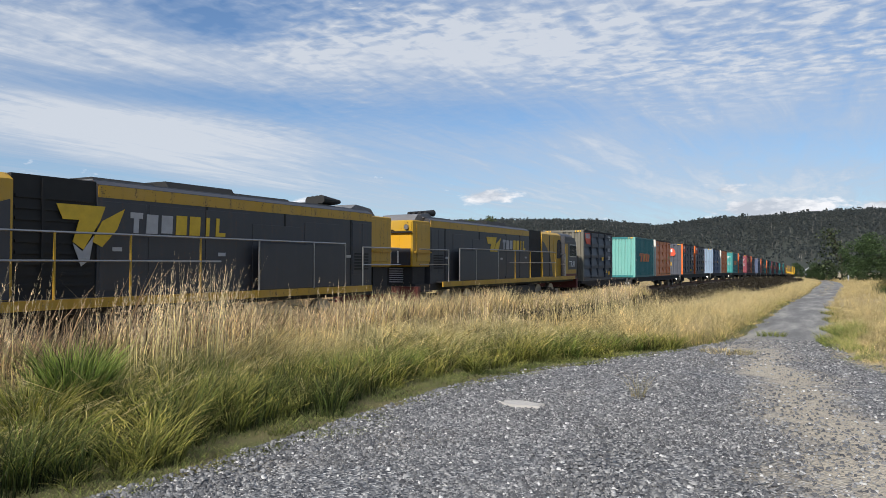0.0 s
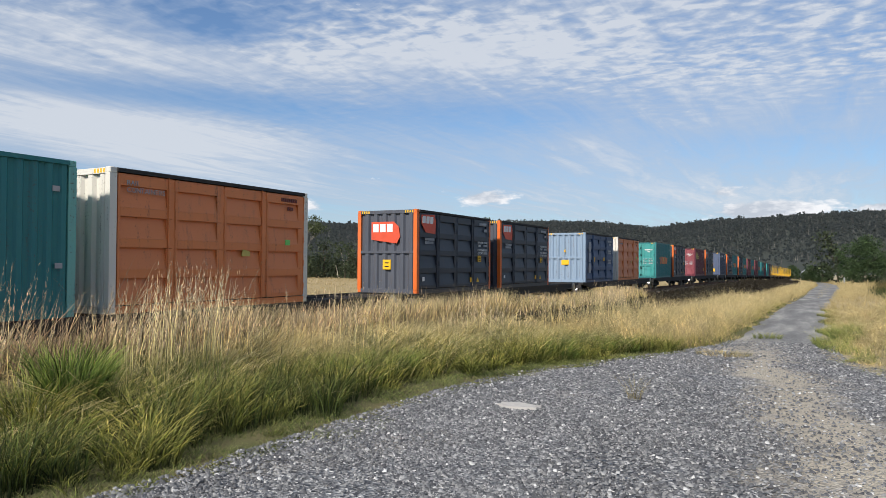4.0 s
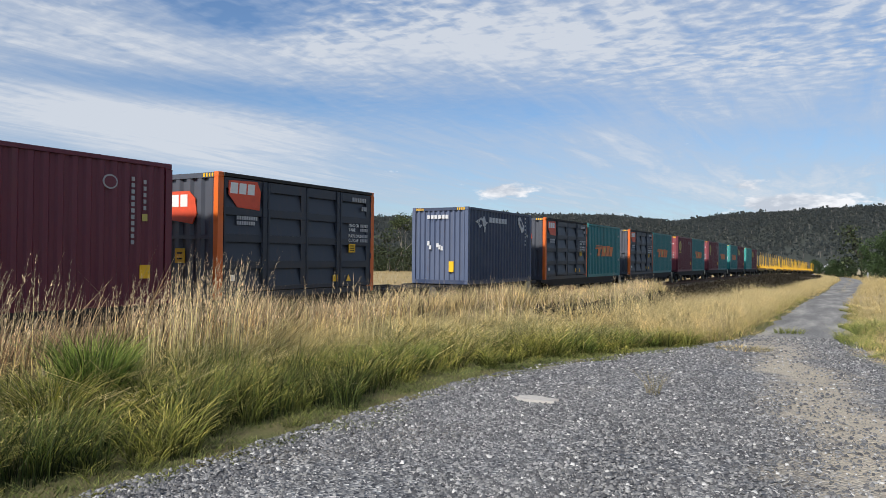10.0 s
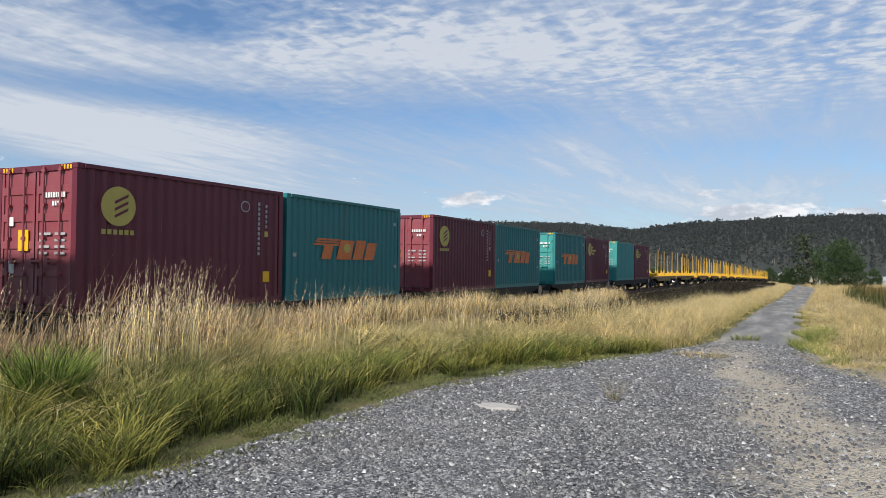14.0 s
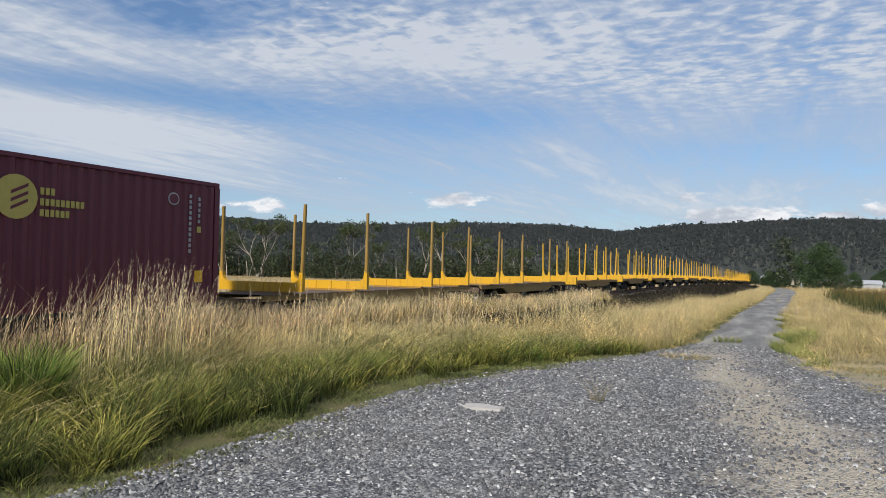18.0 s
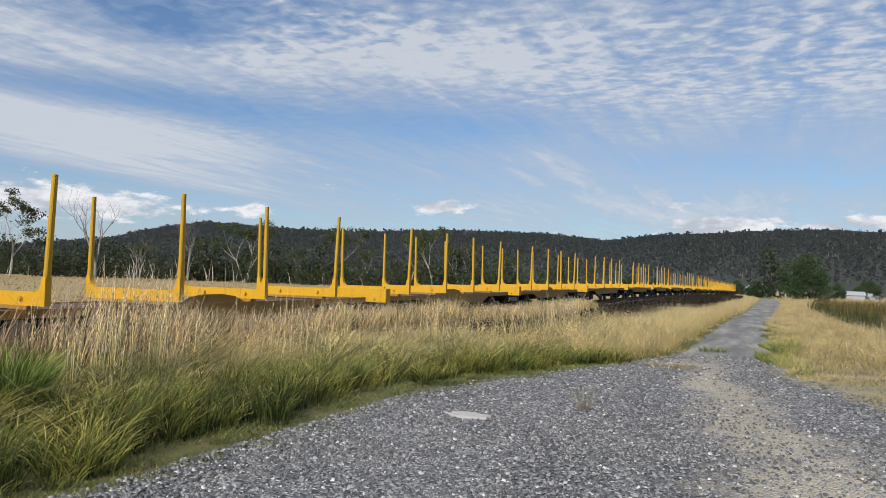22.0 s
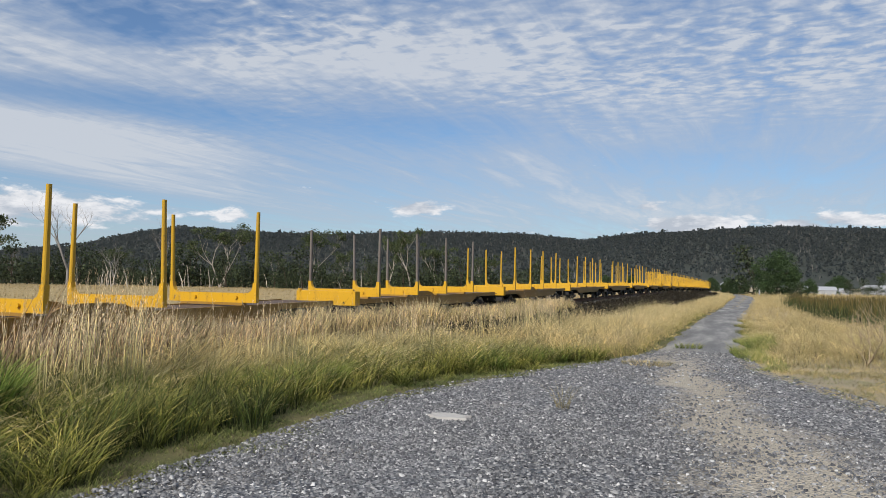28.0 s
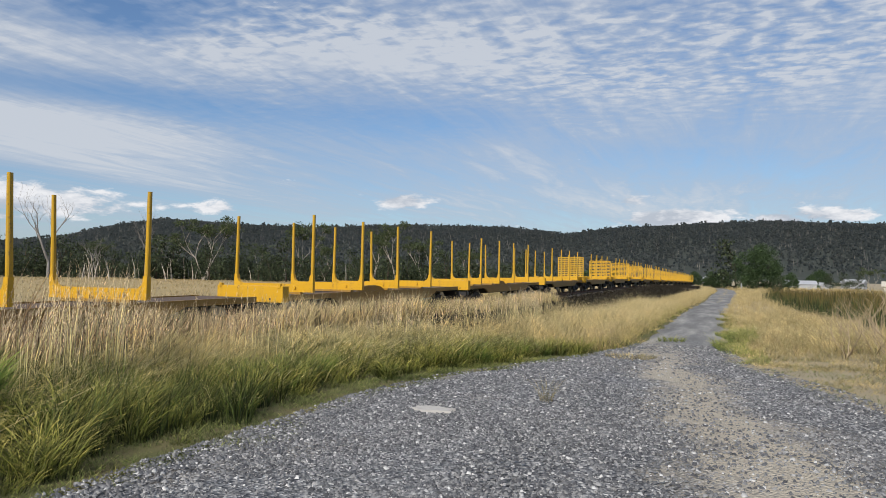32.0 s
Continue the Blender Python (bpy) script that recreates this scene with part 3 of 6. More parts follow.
def corrugated(name, side_mat, end_mat, doors, label, sign):
    root = empty(name)
    tagged(root, label, "shipping container", "containers on the train")
    corner_frame(root, side_mat, end_mat if not doors else side_mat)
    hx, hy = CL / 2, CW / 2
    sheet("side_panel", CL - 0.32, CH - 0.22, 21, 0.042, Matrix.Translation((-hx + 0.16, -hy + 0.045, 0.14)), side_mat, root)
    sheet("side_panel", CL - 0.32, CH - 0.22, 21, 0.042, pose(hx - 0.16, hy - 0.045, 0.14, 0, 0, 180), side_mat, root)
    sheet("end_panel", CW - 0.28, CH - 0.26, 9, 0.045, pose(hx - 0.06, -hy + 0.14, 0.14, 0, 0, 90), end_mat, root)
    if doors:
        door_end(root, end_mat, end_mat)
    else:
        sheet("end_panel", CW - 0.28, CH - 0.26, 10, 0.06, pose(-hx + 0.075, hy - 0.14, 0.14, 0, 0, -90), end_mat, root, "corrugated end in a lighter colour")
    stripes(root)
    sign(root)
    return root


def side_doors(name, side_mat, end_mat, post_mat, label, sign, bars_end=True):
    """A container whose long side is four folding doors with pressed panels."""
    root = empty(name)
    tagged(root, label, "shipping container", "containers on the train")
    corner_frame(root, side_mat, post_mat, UNDER, end_mat)
    hx, hy = CL / 2, CW / 2
    x0, span = -hx + 0.17, CL - 0.34
    for k in range(4):
        a, b = x0 + span * k / 4 + 0.02, x0 + span * (k + 1) / 4 - 0.02
        bm = bmesh.new()
        box(bm, a, b, -hy + 0.085, -hy + 0.11, 0.17, CH - 0.11)
        for z in (0.17, 0.78, 1.40, 2.02):
            # a pressed field: it starts flush at its foot and sinks back under the band above
            prism(bm, [(-hy + 0.086, z + 0.10), (-hy + 0.006, z + 0.10), (-hy + 0.078, z + 0.53), (-hy + 0.086, z + 0.53)], "x", a + 0.056, b - 0.20)
            box(bm, b - 0.20, b - 0.056, -hy + 0.005, -hy + 0.086, z + 0.10, z + 0.53)
            box(bm, a + 0.056, b - 0.056, -hy + 0.004, -hy + 0.086, z - 0.08 if z > 0.2 else z, z + 0.098)
        box(bm, a + 0.056, b - 0.056, -hy + 0.004, -hy + 0.086, 2.55, CH - 0.11)
        box(bm, a, a + 0.055, -hy + 0.006, -hy + 0.086, 0.17, CH - 0.11)
        box(bm, b - 0.055, b, -hy + 0.006, -hy + 0.086, 0.17, CH - 0.11)
        leaf = part("door_leaf", bm, side_mat, root)
        bm = bmesh.new()
        rod(bm, (b + 0.015, -hy + 0.006, 0.2), (b + 0.015, -hy + 0.006, CH - 0.14), 0.012, sides=6)
        for z in (0.35, 0.95, 1.55, 2.15, 2.6):
            rod(bm, (b + 0.015, -hy + 0.004, z), (b + 0.015, -hy + 0.004, z + 0.16), 0.024, sides=6)
        part("hinge", bm, side_mat, leaf)
    for k in (1, 3):
        x = x0 + span * k / 4 - 0.18
        bm = bmesh.new()
        rod(bm, (x, -hy - 0.012, 0.14), (x, -hy - 0.012, CH - 0.08), 0.017, sides=6)
        box(bm, x - 0.03, x + 0.03, -hy - 0.035, -hy + 0.01, 1.0, 1.06)
        part("lock_rod", bm, side_mat, root)
    sheet("side_panel", CL - 0.32, CH - 0.22, 21, 0.042, pose(hx - 0.16, hy - 0.045, 0.14, 0, 0, 180), side_mat, root)
    for sx, turn in ((-1, -90), (1, 90)):
        sheet("end_panel", CW - 0.28, CH - 0.26, 6, 0.07, pose(sx * (hx - 0.085), sx * (-hy + 0.14), 0.14, 0, 0, turn), end_mat, root)
        if bars_end:
            part("end_rail", boxes((min(sx * hx, sx * (hx - 0.07)) + 0.002, max(sx * hx, sx * (hx - 0.07)) - 0.002, -hy + 0.14, hy - 0.14, 1.38, 1.47)), end_mat, root)
    stripes(root)
    sign(root)
    return root


def slab(root, outline, mat, name="sign", y=-CW / 2, proud=0.012):
    """A flat sign of any outline (x, z) on the near side."""
    bm = bmesh.new()
    prism(bm, outline, "y", y - proud, y)
    return part(name, bm, mat, root)


def disc(cx, cz, rx, rz, k=20):
    return [(cx + rx * math.cos(i * math.tau / k), cz + rz * math.sin(i * math.tau / k)) for i in range(k)]


def leaning(root, x, z, a, b, c, d, mat, lean=0.38, name="sign"):
    slab(root, [(x + a + lean * c, z + c), (x + b + lean * c, z + c), (x + b + lean * d, z + d), (x + a + lean * d, z + d)], mat, name)


def orange_sign(root):
    # a chipped orange word mark, drawn as slanted blocks with speed lines
    x, z = -1.9, 1.14
    for k in range(3):
        leaning(root, x, z, -0.10 + 0.05 * k, 1.12, 0.40 + k * 0.075, 0.45 + k * 0.075, SIGN_ORANGE)
    for a, b, c, d in ((0.42, 0.86, 0.0, 0.40), (1.16, 1.90, 0.0, 0.58), (2.02, 2.55, 0.0, 0.60), (2.66, 3.20, 0.0, 0.54)):
        leaning(root, x, z, a, b, c, d, SIGN_ORANGE)
    slab(root, disc(x + 1.72, z + 0.34, 0.17, 0.14), SIGN_GOLD, "sign", -CW / 2 - 0.012, 0.004)
    for xx, zz in ((2.55, 2.3), (2.62, 0.9), (-2.75, 1.2)):
        decal(root, xx, xx + 0.14, zz, zz + 0.1, GREY_PAINT, None, "label")


def end_labels(root):
    for k in range(9):
        end_decal(root, -0.30 - k * 0.075, -0.25 - k * 0.075, 2.24, 2.34, WHITE_PAINT, "writing", 0.014)
    for k in range(4):
        end_decal(root, -0.58 - k * 0.075, -0.53 - k * 0.075, 2.08, 2.17, WHITE_PAINT, "writing", 0.014)
    bars(root, -0.16, 1.56, (1.0, 0.5, 0.9, 0.7), 0.34, 0.05, 0.075, GREY_PAINT)
    bars(root, -0.62, 1.56, (1.0, 1.0, 1.0, 1.0), 0.30, 0.05, 0.075, GREY_PAINT)
    end_decal(root, 0.18, 0.5, 1.2, 1.62, LABEL_YELLOW, x=-CL / 2 + 0.0)
    end_decal(root, 0.66, 0.86, 1.7, 1.88, WHITE_PAINT, x=-CL / 2 + 0.0)
    end_decal(root, 0.62, 0.86, 0.75, 1.0, WHITE_PAINT, x=-CL / 2 + 0.0)


def teal_sign(root):
    orange_sign(root)
    end_labels(root)


def emblem_disc(root, cx, cz):
    slab(root, disc(cx, cz, 0.41, 0.40), SIGN_GOLD, "emblem")
    for k in range(3):
        slab(root, [(cx - 0.10, cz - 0.24 + k * 0.14), (cx + 0.22, cz - 0.08 + k * 0.14), (cx + 0.22, cz - 0.02 + k * 0.14), (cx - 0.10, cz - 0.18 + k * 0.14)], MAROON, "emblem_stripe", -CW / 2 - 0.012, 0.006)


def trailing_marks(root):
    """Upright rows of unreadable signs and a badge near the trailing end."""
    slab(root, disc(1.58, 2.40, 0.16, 0.14), GREY_PAINT, "badge")
    slab(root, disc(1.58, 2.40, 0.13, 0.11), MAROON, "badge", -CW / 2 - 0.012, 0.004)
    for k in range(11):
        decal(root, 2.05, 2.12, 2.46 - k * 0.125, 2.54 - k * 0.125, GREY_PAINT, None, "writing")
    for k in range(5):
        decal(root, 2.33, 2.39, 2.42 - k * 0.13, 2.50 - k * 0.13, GREY_PAINT, None, "writing")
    decal(root, 2.30, 2.42, 1.68, 1.82, SIGN_GOLD, None, "label")
    decal(root, 2.26, 2.50, 0.53, 0.80, LABEL_YELLOW, None, "label")


def gold_sign(root):
    emblem_disc(root, -2.06, 2.11)
    for x0, x1, z in ((-1.60, -1.19, 2.19), (-1.60, -0.56, 1.99), (-1.60, -0.90, 1.79)):
        k = int((x1 - x0) / 0.105)
        for i in range(k):
            decal(root, x0 + i * 0.105, x0 + i * 0.105 + 0.075, z, z + 0.13, SIGN_GOLD, None, "writing")
    trailing_marks(root)
    end_labels(root)


def round_sign(root):
    emblem_disc(root, -2.09, 2.12)
    for k in range(6):
        decal(root, -2.48 + k * 0.135, -2.39 + k * 0.135, 1.55, 1.65, SIGN_GOLD, None, "writing")
    trailing_marks(root)
    end_labels(root)


def red_patch(root, mat):
    """A red cut-cornered patch with three pale blocks on it."""
    x, y = -2.72, -CW / 2
    slab(root, [(x, 2.40), (x + 0.27, 2.12), (x + 0.98, 2.08), (x + 1.02, 2.52), (x + 0.90, 2.76), (x, 2.72)], LABEL_RED)
    for k in range(3):
        a = x + 0.04 + k * 0.27
        slab(root, [(a, 2.43), (a + 0.22, 2.43), (a + 0.24, 2.68), (a + 0.02, 2.68)], mat, "emblem_block", y - 0.012, 0.005)


def small_signs(root, x0, x1, z, height, pitch, mat, name="writing"):
    k = int((x1 - x0) / pitch)
    for i in range(k):
        decal(root, x0 + i * pitch, x0 + (i + 0.7) * pitch, z, z + height, mat, None, name)


def red_sign(root):
    red_patch(root, WHITE_PAINT)
    small_signs(root, -2.46, -1.76, 1.84, 0.085, 0.075, GREY_PAINT)
    small_signs(root, -2.46, -1.82, 1.72, 0.085, 0.075, GREY_PAINT)
    small_signs(root, 1.95, 2.68, 2.56, 0.12, 0.085, GREY_PAINT)
    small_signs(root, 2.40, 2.70, 2.32, 0.12, 0.085, GREY_PAINT)
    for k, word in enumerate(("MAX GR", "TARE", "PAYLOAD", "CU CAP")):
        z = 1.84 - k * 0.125 - (0.05 if k > 1 else 0)
        letters(word, 0.13, WHITE_PAINT, root, at_side(1.78, z))
        small_signs(root, 2.34, 2.72, z, 0.09, 0.075, GREY_PAINT)
    decal(root, 1.80, 2.10, 1.12, 1.36, LABEL_YELLOW, None, "label")
    for k in range(3):
        decal(root, 1.85, 2.05, 1.16 + k * 0.065, 1.185 + k * 0.065, BLACK, -CW / 2 - 0.012, "writing", 0.003)
    decal(root, -2.64, -2.50, 0.42, 0.56, WHITE_PAINT, None, "label")
    decal(root, 1.1, 1.3, 0.32, 0.5, LABEL_YELLOW, None, "label")
    slab(root, [(1.7, 0.32), (1.9, 0.32), (1.8, 0.5)], LABEL_YELLOW, "label")
    # the red patch on the end, its pale blocks and a yellow plate
    bm = bmesh.new()
    prism(bm, [(0.62, 2.48), (0.62, 1.86), (-0.42, 1.72), (-0.56, 1.95), (-0.50, 2.30), (-0.30, 2.48)], "x", -CL / 2 - 0.02, -CL / 2 + 0.003)
    part("sign", bm, LABEL_RED, root)
    for k in range(3):
        end_decal(root, 0.32 - k * 0.29, 0.55 - k * 0.29, 2.12, 2.40, WHITE_PAINT, "emblem_block", 0.026)
    end_decal(root, -0.18, 0.14, 0.82, 1.16, LABEL_YELLOW, "label", 0.02)
    for k in range(2):
        end_decal(root, -0.10, 0.06, 0.90 + k * 0.13, 0.94 + k * 0.13, BLACK, "writing", 0.024)


def old_red_sign(root):
    red_patch(root, GREY_PAINT)
    for z, x0 in ((2.58, 1.95), (2.42, 2.3), (1.84, 1.95), (1.72, 1.95), (1.34, 1.95), (1.22, 1.95)):
        small_signs(root, x0, 2.62, z, 0.10, 0.085, GREY_PAINT)
    decal(root, 0.67, 0.99, 1.17, 1.38, LABEL_YELLOW, None, "label")
    decal(root, 2.1, 2.4, 0.3, 0.5, LABEL_YELLOW, None, "label")
    slab(root, [(1.6, 0.4), (1.85, 0.4), (1.72, 0.62)], LABEL_YELLOW, "label")


def blue_sign(root):
    for z in (0.55, 1.18, 1.80):
        decal(root, -2.38, -1.97, z, z + 0.56, GREY_PAINT, None, "label")
    small_signs(root, 1.75, 2.6, 2.44, 0.12, 0.085, GREY_PAINT)
    small_signs(root, 2.1, 2.5, 2.26, 0.12, 0.085, GREY_PAINT)
    for z in (1.84, 1.70, 1.24, 1.10):
        small_signs(root, 1.75, 2.55, z, 0.11, 0.08, GREY_PAINT)
    decal(root, 0.70, 0.95, 1.25, 1.48, LABEL_YELLOW, None, "label")
    decal(root, -1.26, -1.12, 1.22, 1.46, LABEL_YELLOW, None, "label")
    end_decal(root, -0.22, 0.22, 1.02, 1.30, LABEL_YELLOW, "label", 0.02)
    end_decal(root, -0.02, 0.06, 1.75, 1.90, LABEL_YELLOW, "label", 0.02)


def rust_sign(root):
    letters("RAIL", 0.15, GREY_PAINT, root, at_side(-2.66, 2.56))
    letters("CONTAINERS", 0.15, GREY_PAINT, root, at_side(-2.66, 2.42))
    small_signs(root, 1.95, 2.6, 2.60, 0.09, 0.08, RED_TRIM)
    small_signs(root, 2.2, 2.45, 2.38, 0.09, 0.08, RED_TRIM)
    decal(root, 2.12, 2.30, 1.48, 1.62, LABEL_GREEN, None, "label")
    slab(root, [(0.55, 1.18), (0.85, 1.18), (0.82, 1.30), (0.60, 1.34)], SIGN_GOLD, "badge")


def white_sign(root):
    # a winged emblem with a coiled tail beside a word mark, as plain shapes
    for k in range(7):
        a = 0.6 + k * 0.75
        r = 0.26 - k * 0.022
        b = a + 0.62
        slab(root, [(-2.02 + r * math.cos(a), 2.30 + r * math.sin(a)), (-2.02 + r * math.cos(b), 2.30 + r * math.sin(b)), (-2.02 + (r - 0.09) * math.cos(b), 2.30 + (r - 0.09) * math.sin(b)), (-2.02 + (r - 0.09) * math.cos(a), 2.30 + (r - 0.09) * math.sin(a))], PALE_PAINT, "emblem")
    for pts in (((-2.44, 2.36), (-2.26, 2.30), (-2.22, 2.46)), ((-1.80, 2.20), (-1.58, 2.24), (-1.62, 2.52), (-1.74, 2.62), (-1.86, 2.44)), ((-1.66, 2.44), (-1.40, 2.36), (-1.50, 2.30), (-1.62, 2.30)), ((-1.70, 2.22), (-1.58, 2.20), (-1.62, 1.98), (-1.68, 1.98))):
        slab(root, pts, PALE_PAINT, "emblem")
    for k in range(6):
        decal(root, -1.25 + k * 0.28, -1.04 + k * 0.28, 2.38, 2.58, PALE_PAINT, None, "writing")
    slab(root, [(1.52, 2.68), (1.74, 2.76), (2.18, 2.36), (2.10, 2.12), (1.92, 2.08), (1.60, 2.42)], PALE_PAINT, "emblem")
    slab(root, [(1.70, 2.56), (1.84, 2.60), (2.04, 2.38), (1.96, 2.28), (1.80, 2.40)], BLUE_DEEP, "emblem", -CW / 2 - 0.012, 0.004)
    for k in range(8):
        decal(root, 2.28, 2.34, 2.66 - k * 0.16, 2.74 - k * 0.16, PALE_PAINT, None, "writing")
    decal(root, 2.45, 2.62, 1.90, 2.02, GREY_PAINT, None, "label")
    for k in range(6):
        end_decal(root, 0.42 - k * 0.16, 0.54 - k * 0.16, 2.46, 2.60, PALE_PAINT, "writing", 0.02)
    for y, z in ((0.5, 1.45), (0.42, 1.30), (0.1, 1.38), (0.0, 1.30), (-0.08, 1.26)):
        end_decal(root, y - 0.07, y + 0.03, z, z + 0.16, PALE_PAINT, "scrape", 0.02)
    end_decal(root, -0.62, -0.42, 0.45, 0.85, LABEL_YELLOW, "label", 0.02)


KINDS = {
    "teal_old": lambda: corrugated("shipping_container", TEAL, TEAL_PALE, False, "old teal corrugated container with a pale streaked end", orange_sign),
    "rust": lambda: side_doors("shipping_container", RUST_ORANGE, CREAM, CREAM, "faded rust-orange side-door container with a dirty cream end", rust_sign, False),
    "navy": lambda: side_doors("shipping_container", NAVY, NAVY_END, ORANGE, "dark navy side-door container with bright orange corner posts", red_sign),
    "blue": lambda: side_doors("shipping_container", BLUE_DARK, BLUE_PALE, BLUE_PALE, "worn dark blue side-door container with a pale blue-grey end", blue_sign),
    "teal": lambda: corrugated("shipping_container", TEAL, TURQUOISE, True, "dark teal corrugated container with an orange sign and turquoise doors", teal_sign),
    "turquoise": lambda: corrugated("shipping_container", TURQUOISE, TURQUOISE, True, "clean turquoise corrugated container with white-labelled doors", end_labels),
    "maroon": lambda: corrugated("shipping_container", MAROON, MAROON_END, True, "maroon corrugated container with a gold emblem and lighter red doors", gold_sign),
    "maroon_star": lambda: corrugated("shipping_container", MAROON, MAROON_END, True, "maroon corrugated container with a round gold emblem and lighter red doors", round_sign),
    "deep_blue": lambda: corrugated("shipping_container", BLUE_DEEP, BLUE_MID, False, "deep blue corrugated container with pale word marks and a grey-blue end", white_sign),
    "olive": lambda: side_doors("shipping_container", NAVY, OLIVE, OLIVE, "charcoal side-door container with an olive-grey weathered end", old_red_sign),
}

# where each container's leading end stands along the line at the start
LOADS = [("olive", 39.06), ("teal_old", 51.24), ("rust", 58.0), ("navy", 69.9), ("navy", 76.97), ("blue", 89.25), ("rust", 96.51), ("teal", 108.71), ("navy", 116.17), ("maroon", 128.42), ("navy", 135.73), ("deep_blue", 147.84), ("navy", 155.59), ("teal", 161.89), ("navy", 170.24), ("teal", 176.51), ("maroon_star", 184.92), ("teal", 191.13), ("maroon_star", 199.63), ("teal", 205.67), ("teal", 214.35), ("maroon", 220.63), ("turquoise", 229.06), ("maroon", 235.39)]
DECK = 0.95
MOVING = []
first = {}
for kind, u in LOADS:
    if kind in first:
        ob = copy_thing(first[kind], Matrix())
    else:
        ob = first[kind] = KINDS[kind]()
    MOVING.append((ob, u + CL / 2, DECK))

# ---- wagons ----
def bogie(root, x, mat=UNDER, wheel_r=0.42):
    for sy in (-1, 1):
        y = sy * 0.80
        bm = bmesh.new()
        prism(bm, [(x - 1.15, 0.36), (x - 1.15, 0.56), (x - 0.45, 0.62), (x - 0.35, 0.72), (x + 0.35, 0.72), (x + 0.45, 0.62), (x + 1.15, 0.56), (x + 1.15, 0.36), (x + 0.85, 0.34), (x + 0.40, 0.22), (x - 0.40, 0.22), (x - 0.85, 0.34)], "y", y - 0.06, y + 0.06)
        side = part("bogie_frame", bm, mat, root)
        bm = bmesh.new()
        for k in (-0.16, 0, 0.16):
            rod(bm, (x + k, y - sy * -0.09, 0.28), (x + k, y - sy * -0.09, 0.60), 0.06, sides=6)
        part("spring", bm, mat, side)
        for k in (-0.9, 0.9):
            bm = bmesh.new()
            box(bm, x + k - 0.13, x + k + 0.13, y - 0.1, y + 0.1, 0.31, 0.55, bevel=0.02)
            part("axle_box", bm, mat, side)
            bm = bmesh.new()
            rod(bm, (x + k, sy * 0.50, wheel_r), (x + k, sy * 0.63, wheel_r), wheel_r, sides=20)
            rod(bm, (x + k, sy * 0.44, wheel_r), (x + k, sy * 0.50, wheel_r), wheel_r + 0.025, sides=20)
            part("wheel", bm, STEEL, root)
    bm = bmesh.new()
    for k in (-0.9, 0.9):
        rod(bm, (x + k, -0.55, wheel_r), (x + k, 0.55, wheel_r), 0.07)
    box(bm, x - 0.2, x + 0.2, -0.8, 0.8, 0.45, 0.75)
    part("bolster", bm, mat, root)


def coupler(root, x, sx):
    bm = bmesh.new()
    box(bm, min(x, x + sx * 0.45), max(x, x + sx * 0.45), -0.09, 0.09, 0.58, 0.80)
    box(bm, min(x + sx * 0.35, x + sx * 0.62), max(x + sx * 0.35, x + sx * 0.62), -0.16, 0.16, 0.54, 0.86, bevel=0.03)
    part("coupler", bm, UNDER, root)


def flat_wagon(length):
    root = empty("flat_wagon")
    tagged(root, "low dark steel flat wagon carrying containers", "freight wagon", "wagons of the train")
    h = length / 2
    for sy in (-1, 1):
        bm = bmesh.new()
        box(bm, -h, h, sy * 1.16 - 0.06, sy * 1.16 + 0.06, 0.84, DECK - 0.004)
        prism(bm, [(-h, 0.84), (-h + 2.2, 0.60), (h - 2.2, 0.60), (h, 0.84)], "y", sy * 1.13 - 0.02, sy * 1.13 + 0.02)
        part("side_sill", bm, UNDER, root)
    k = int(length / 1.2)
    for i in range(1, k):
        x = -h + 0.1 + (length - 0.2) * i / k
        part("cross_beam", boxes((x - 0.05, x + 0.05, -1.10, 1.10, 0.80, 0.92)), UNDER, root)
    part("centre_sill", boxes((-h, h, -0.22, 0.22, 0.55, 0.90)), UNDER, root)
    for sx in (-1, 1):
        part("headstock", boxes((min(sx * h, sx * (h - 0.12)), max(sx * h, sx * (h - 0.12)), -1.09, 1.09, 0.62, 0.93)), UNDER, root)
        bogie(root, sx * (h - min(2.1, length * 0.22)))
        coupler(root, sx * h, sx)
    bm = bmesh.new()
    rod(bm, (0.6, -0.7, 0.45), (1.5, -0.7, 0.45), 0.18, sides=12)
    part("air_tank", bm, UNDER, root)
    bm = bmesh.new()
    rod(bm, (h - 1.0, -1.24, 0.72), (h - 1.0, -1.28, 0.72), 0.24, sides=16)
    part("handbrake_wheel", bm, STEEL, root)
    return root


for length, starts in ((11.0, (38.7,)), (18.5, (50.8, 69.4, 88.8, 108.3, 127.7)), (7.4, (147.1,)), (13.6, (155.1, 169.8, 184.45, 199.1, 213.8, 228.5))):
    base = flat_wagon(length)
    for i, u in enumerate(starts):
        ob = base if i == 0 else copy_thing(base, Matrix())
        MOVING.append((ob, u + length / 2, 0.0))

# ---- log wagons ----
def bolster_outline(half):
    """A U-shaped cross frame seen along the wagon: deep plate, gussets running up into the stakes."""
    right = [(half + 0.05, 1.16), (half + 0.05, 1.70), (half - 0.06, 1.70), (half - 0.075, 1.57), (half - 0.12, 1.48), (half - 0.22, 1.42)]
    return right + [(-y, z) for y, z in right[::-1]]


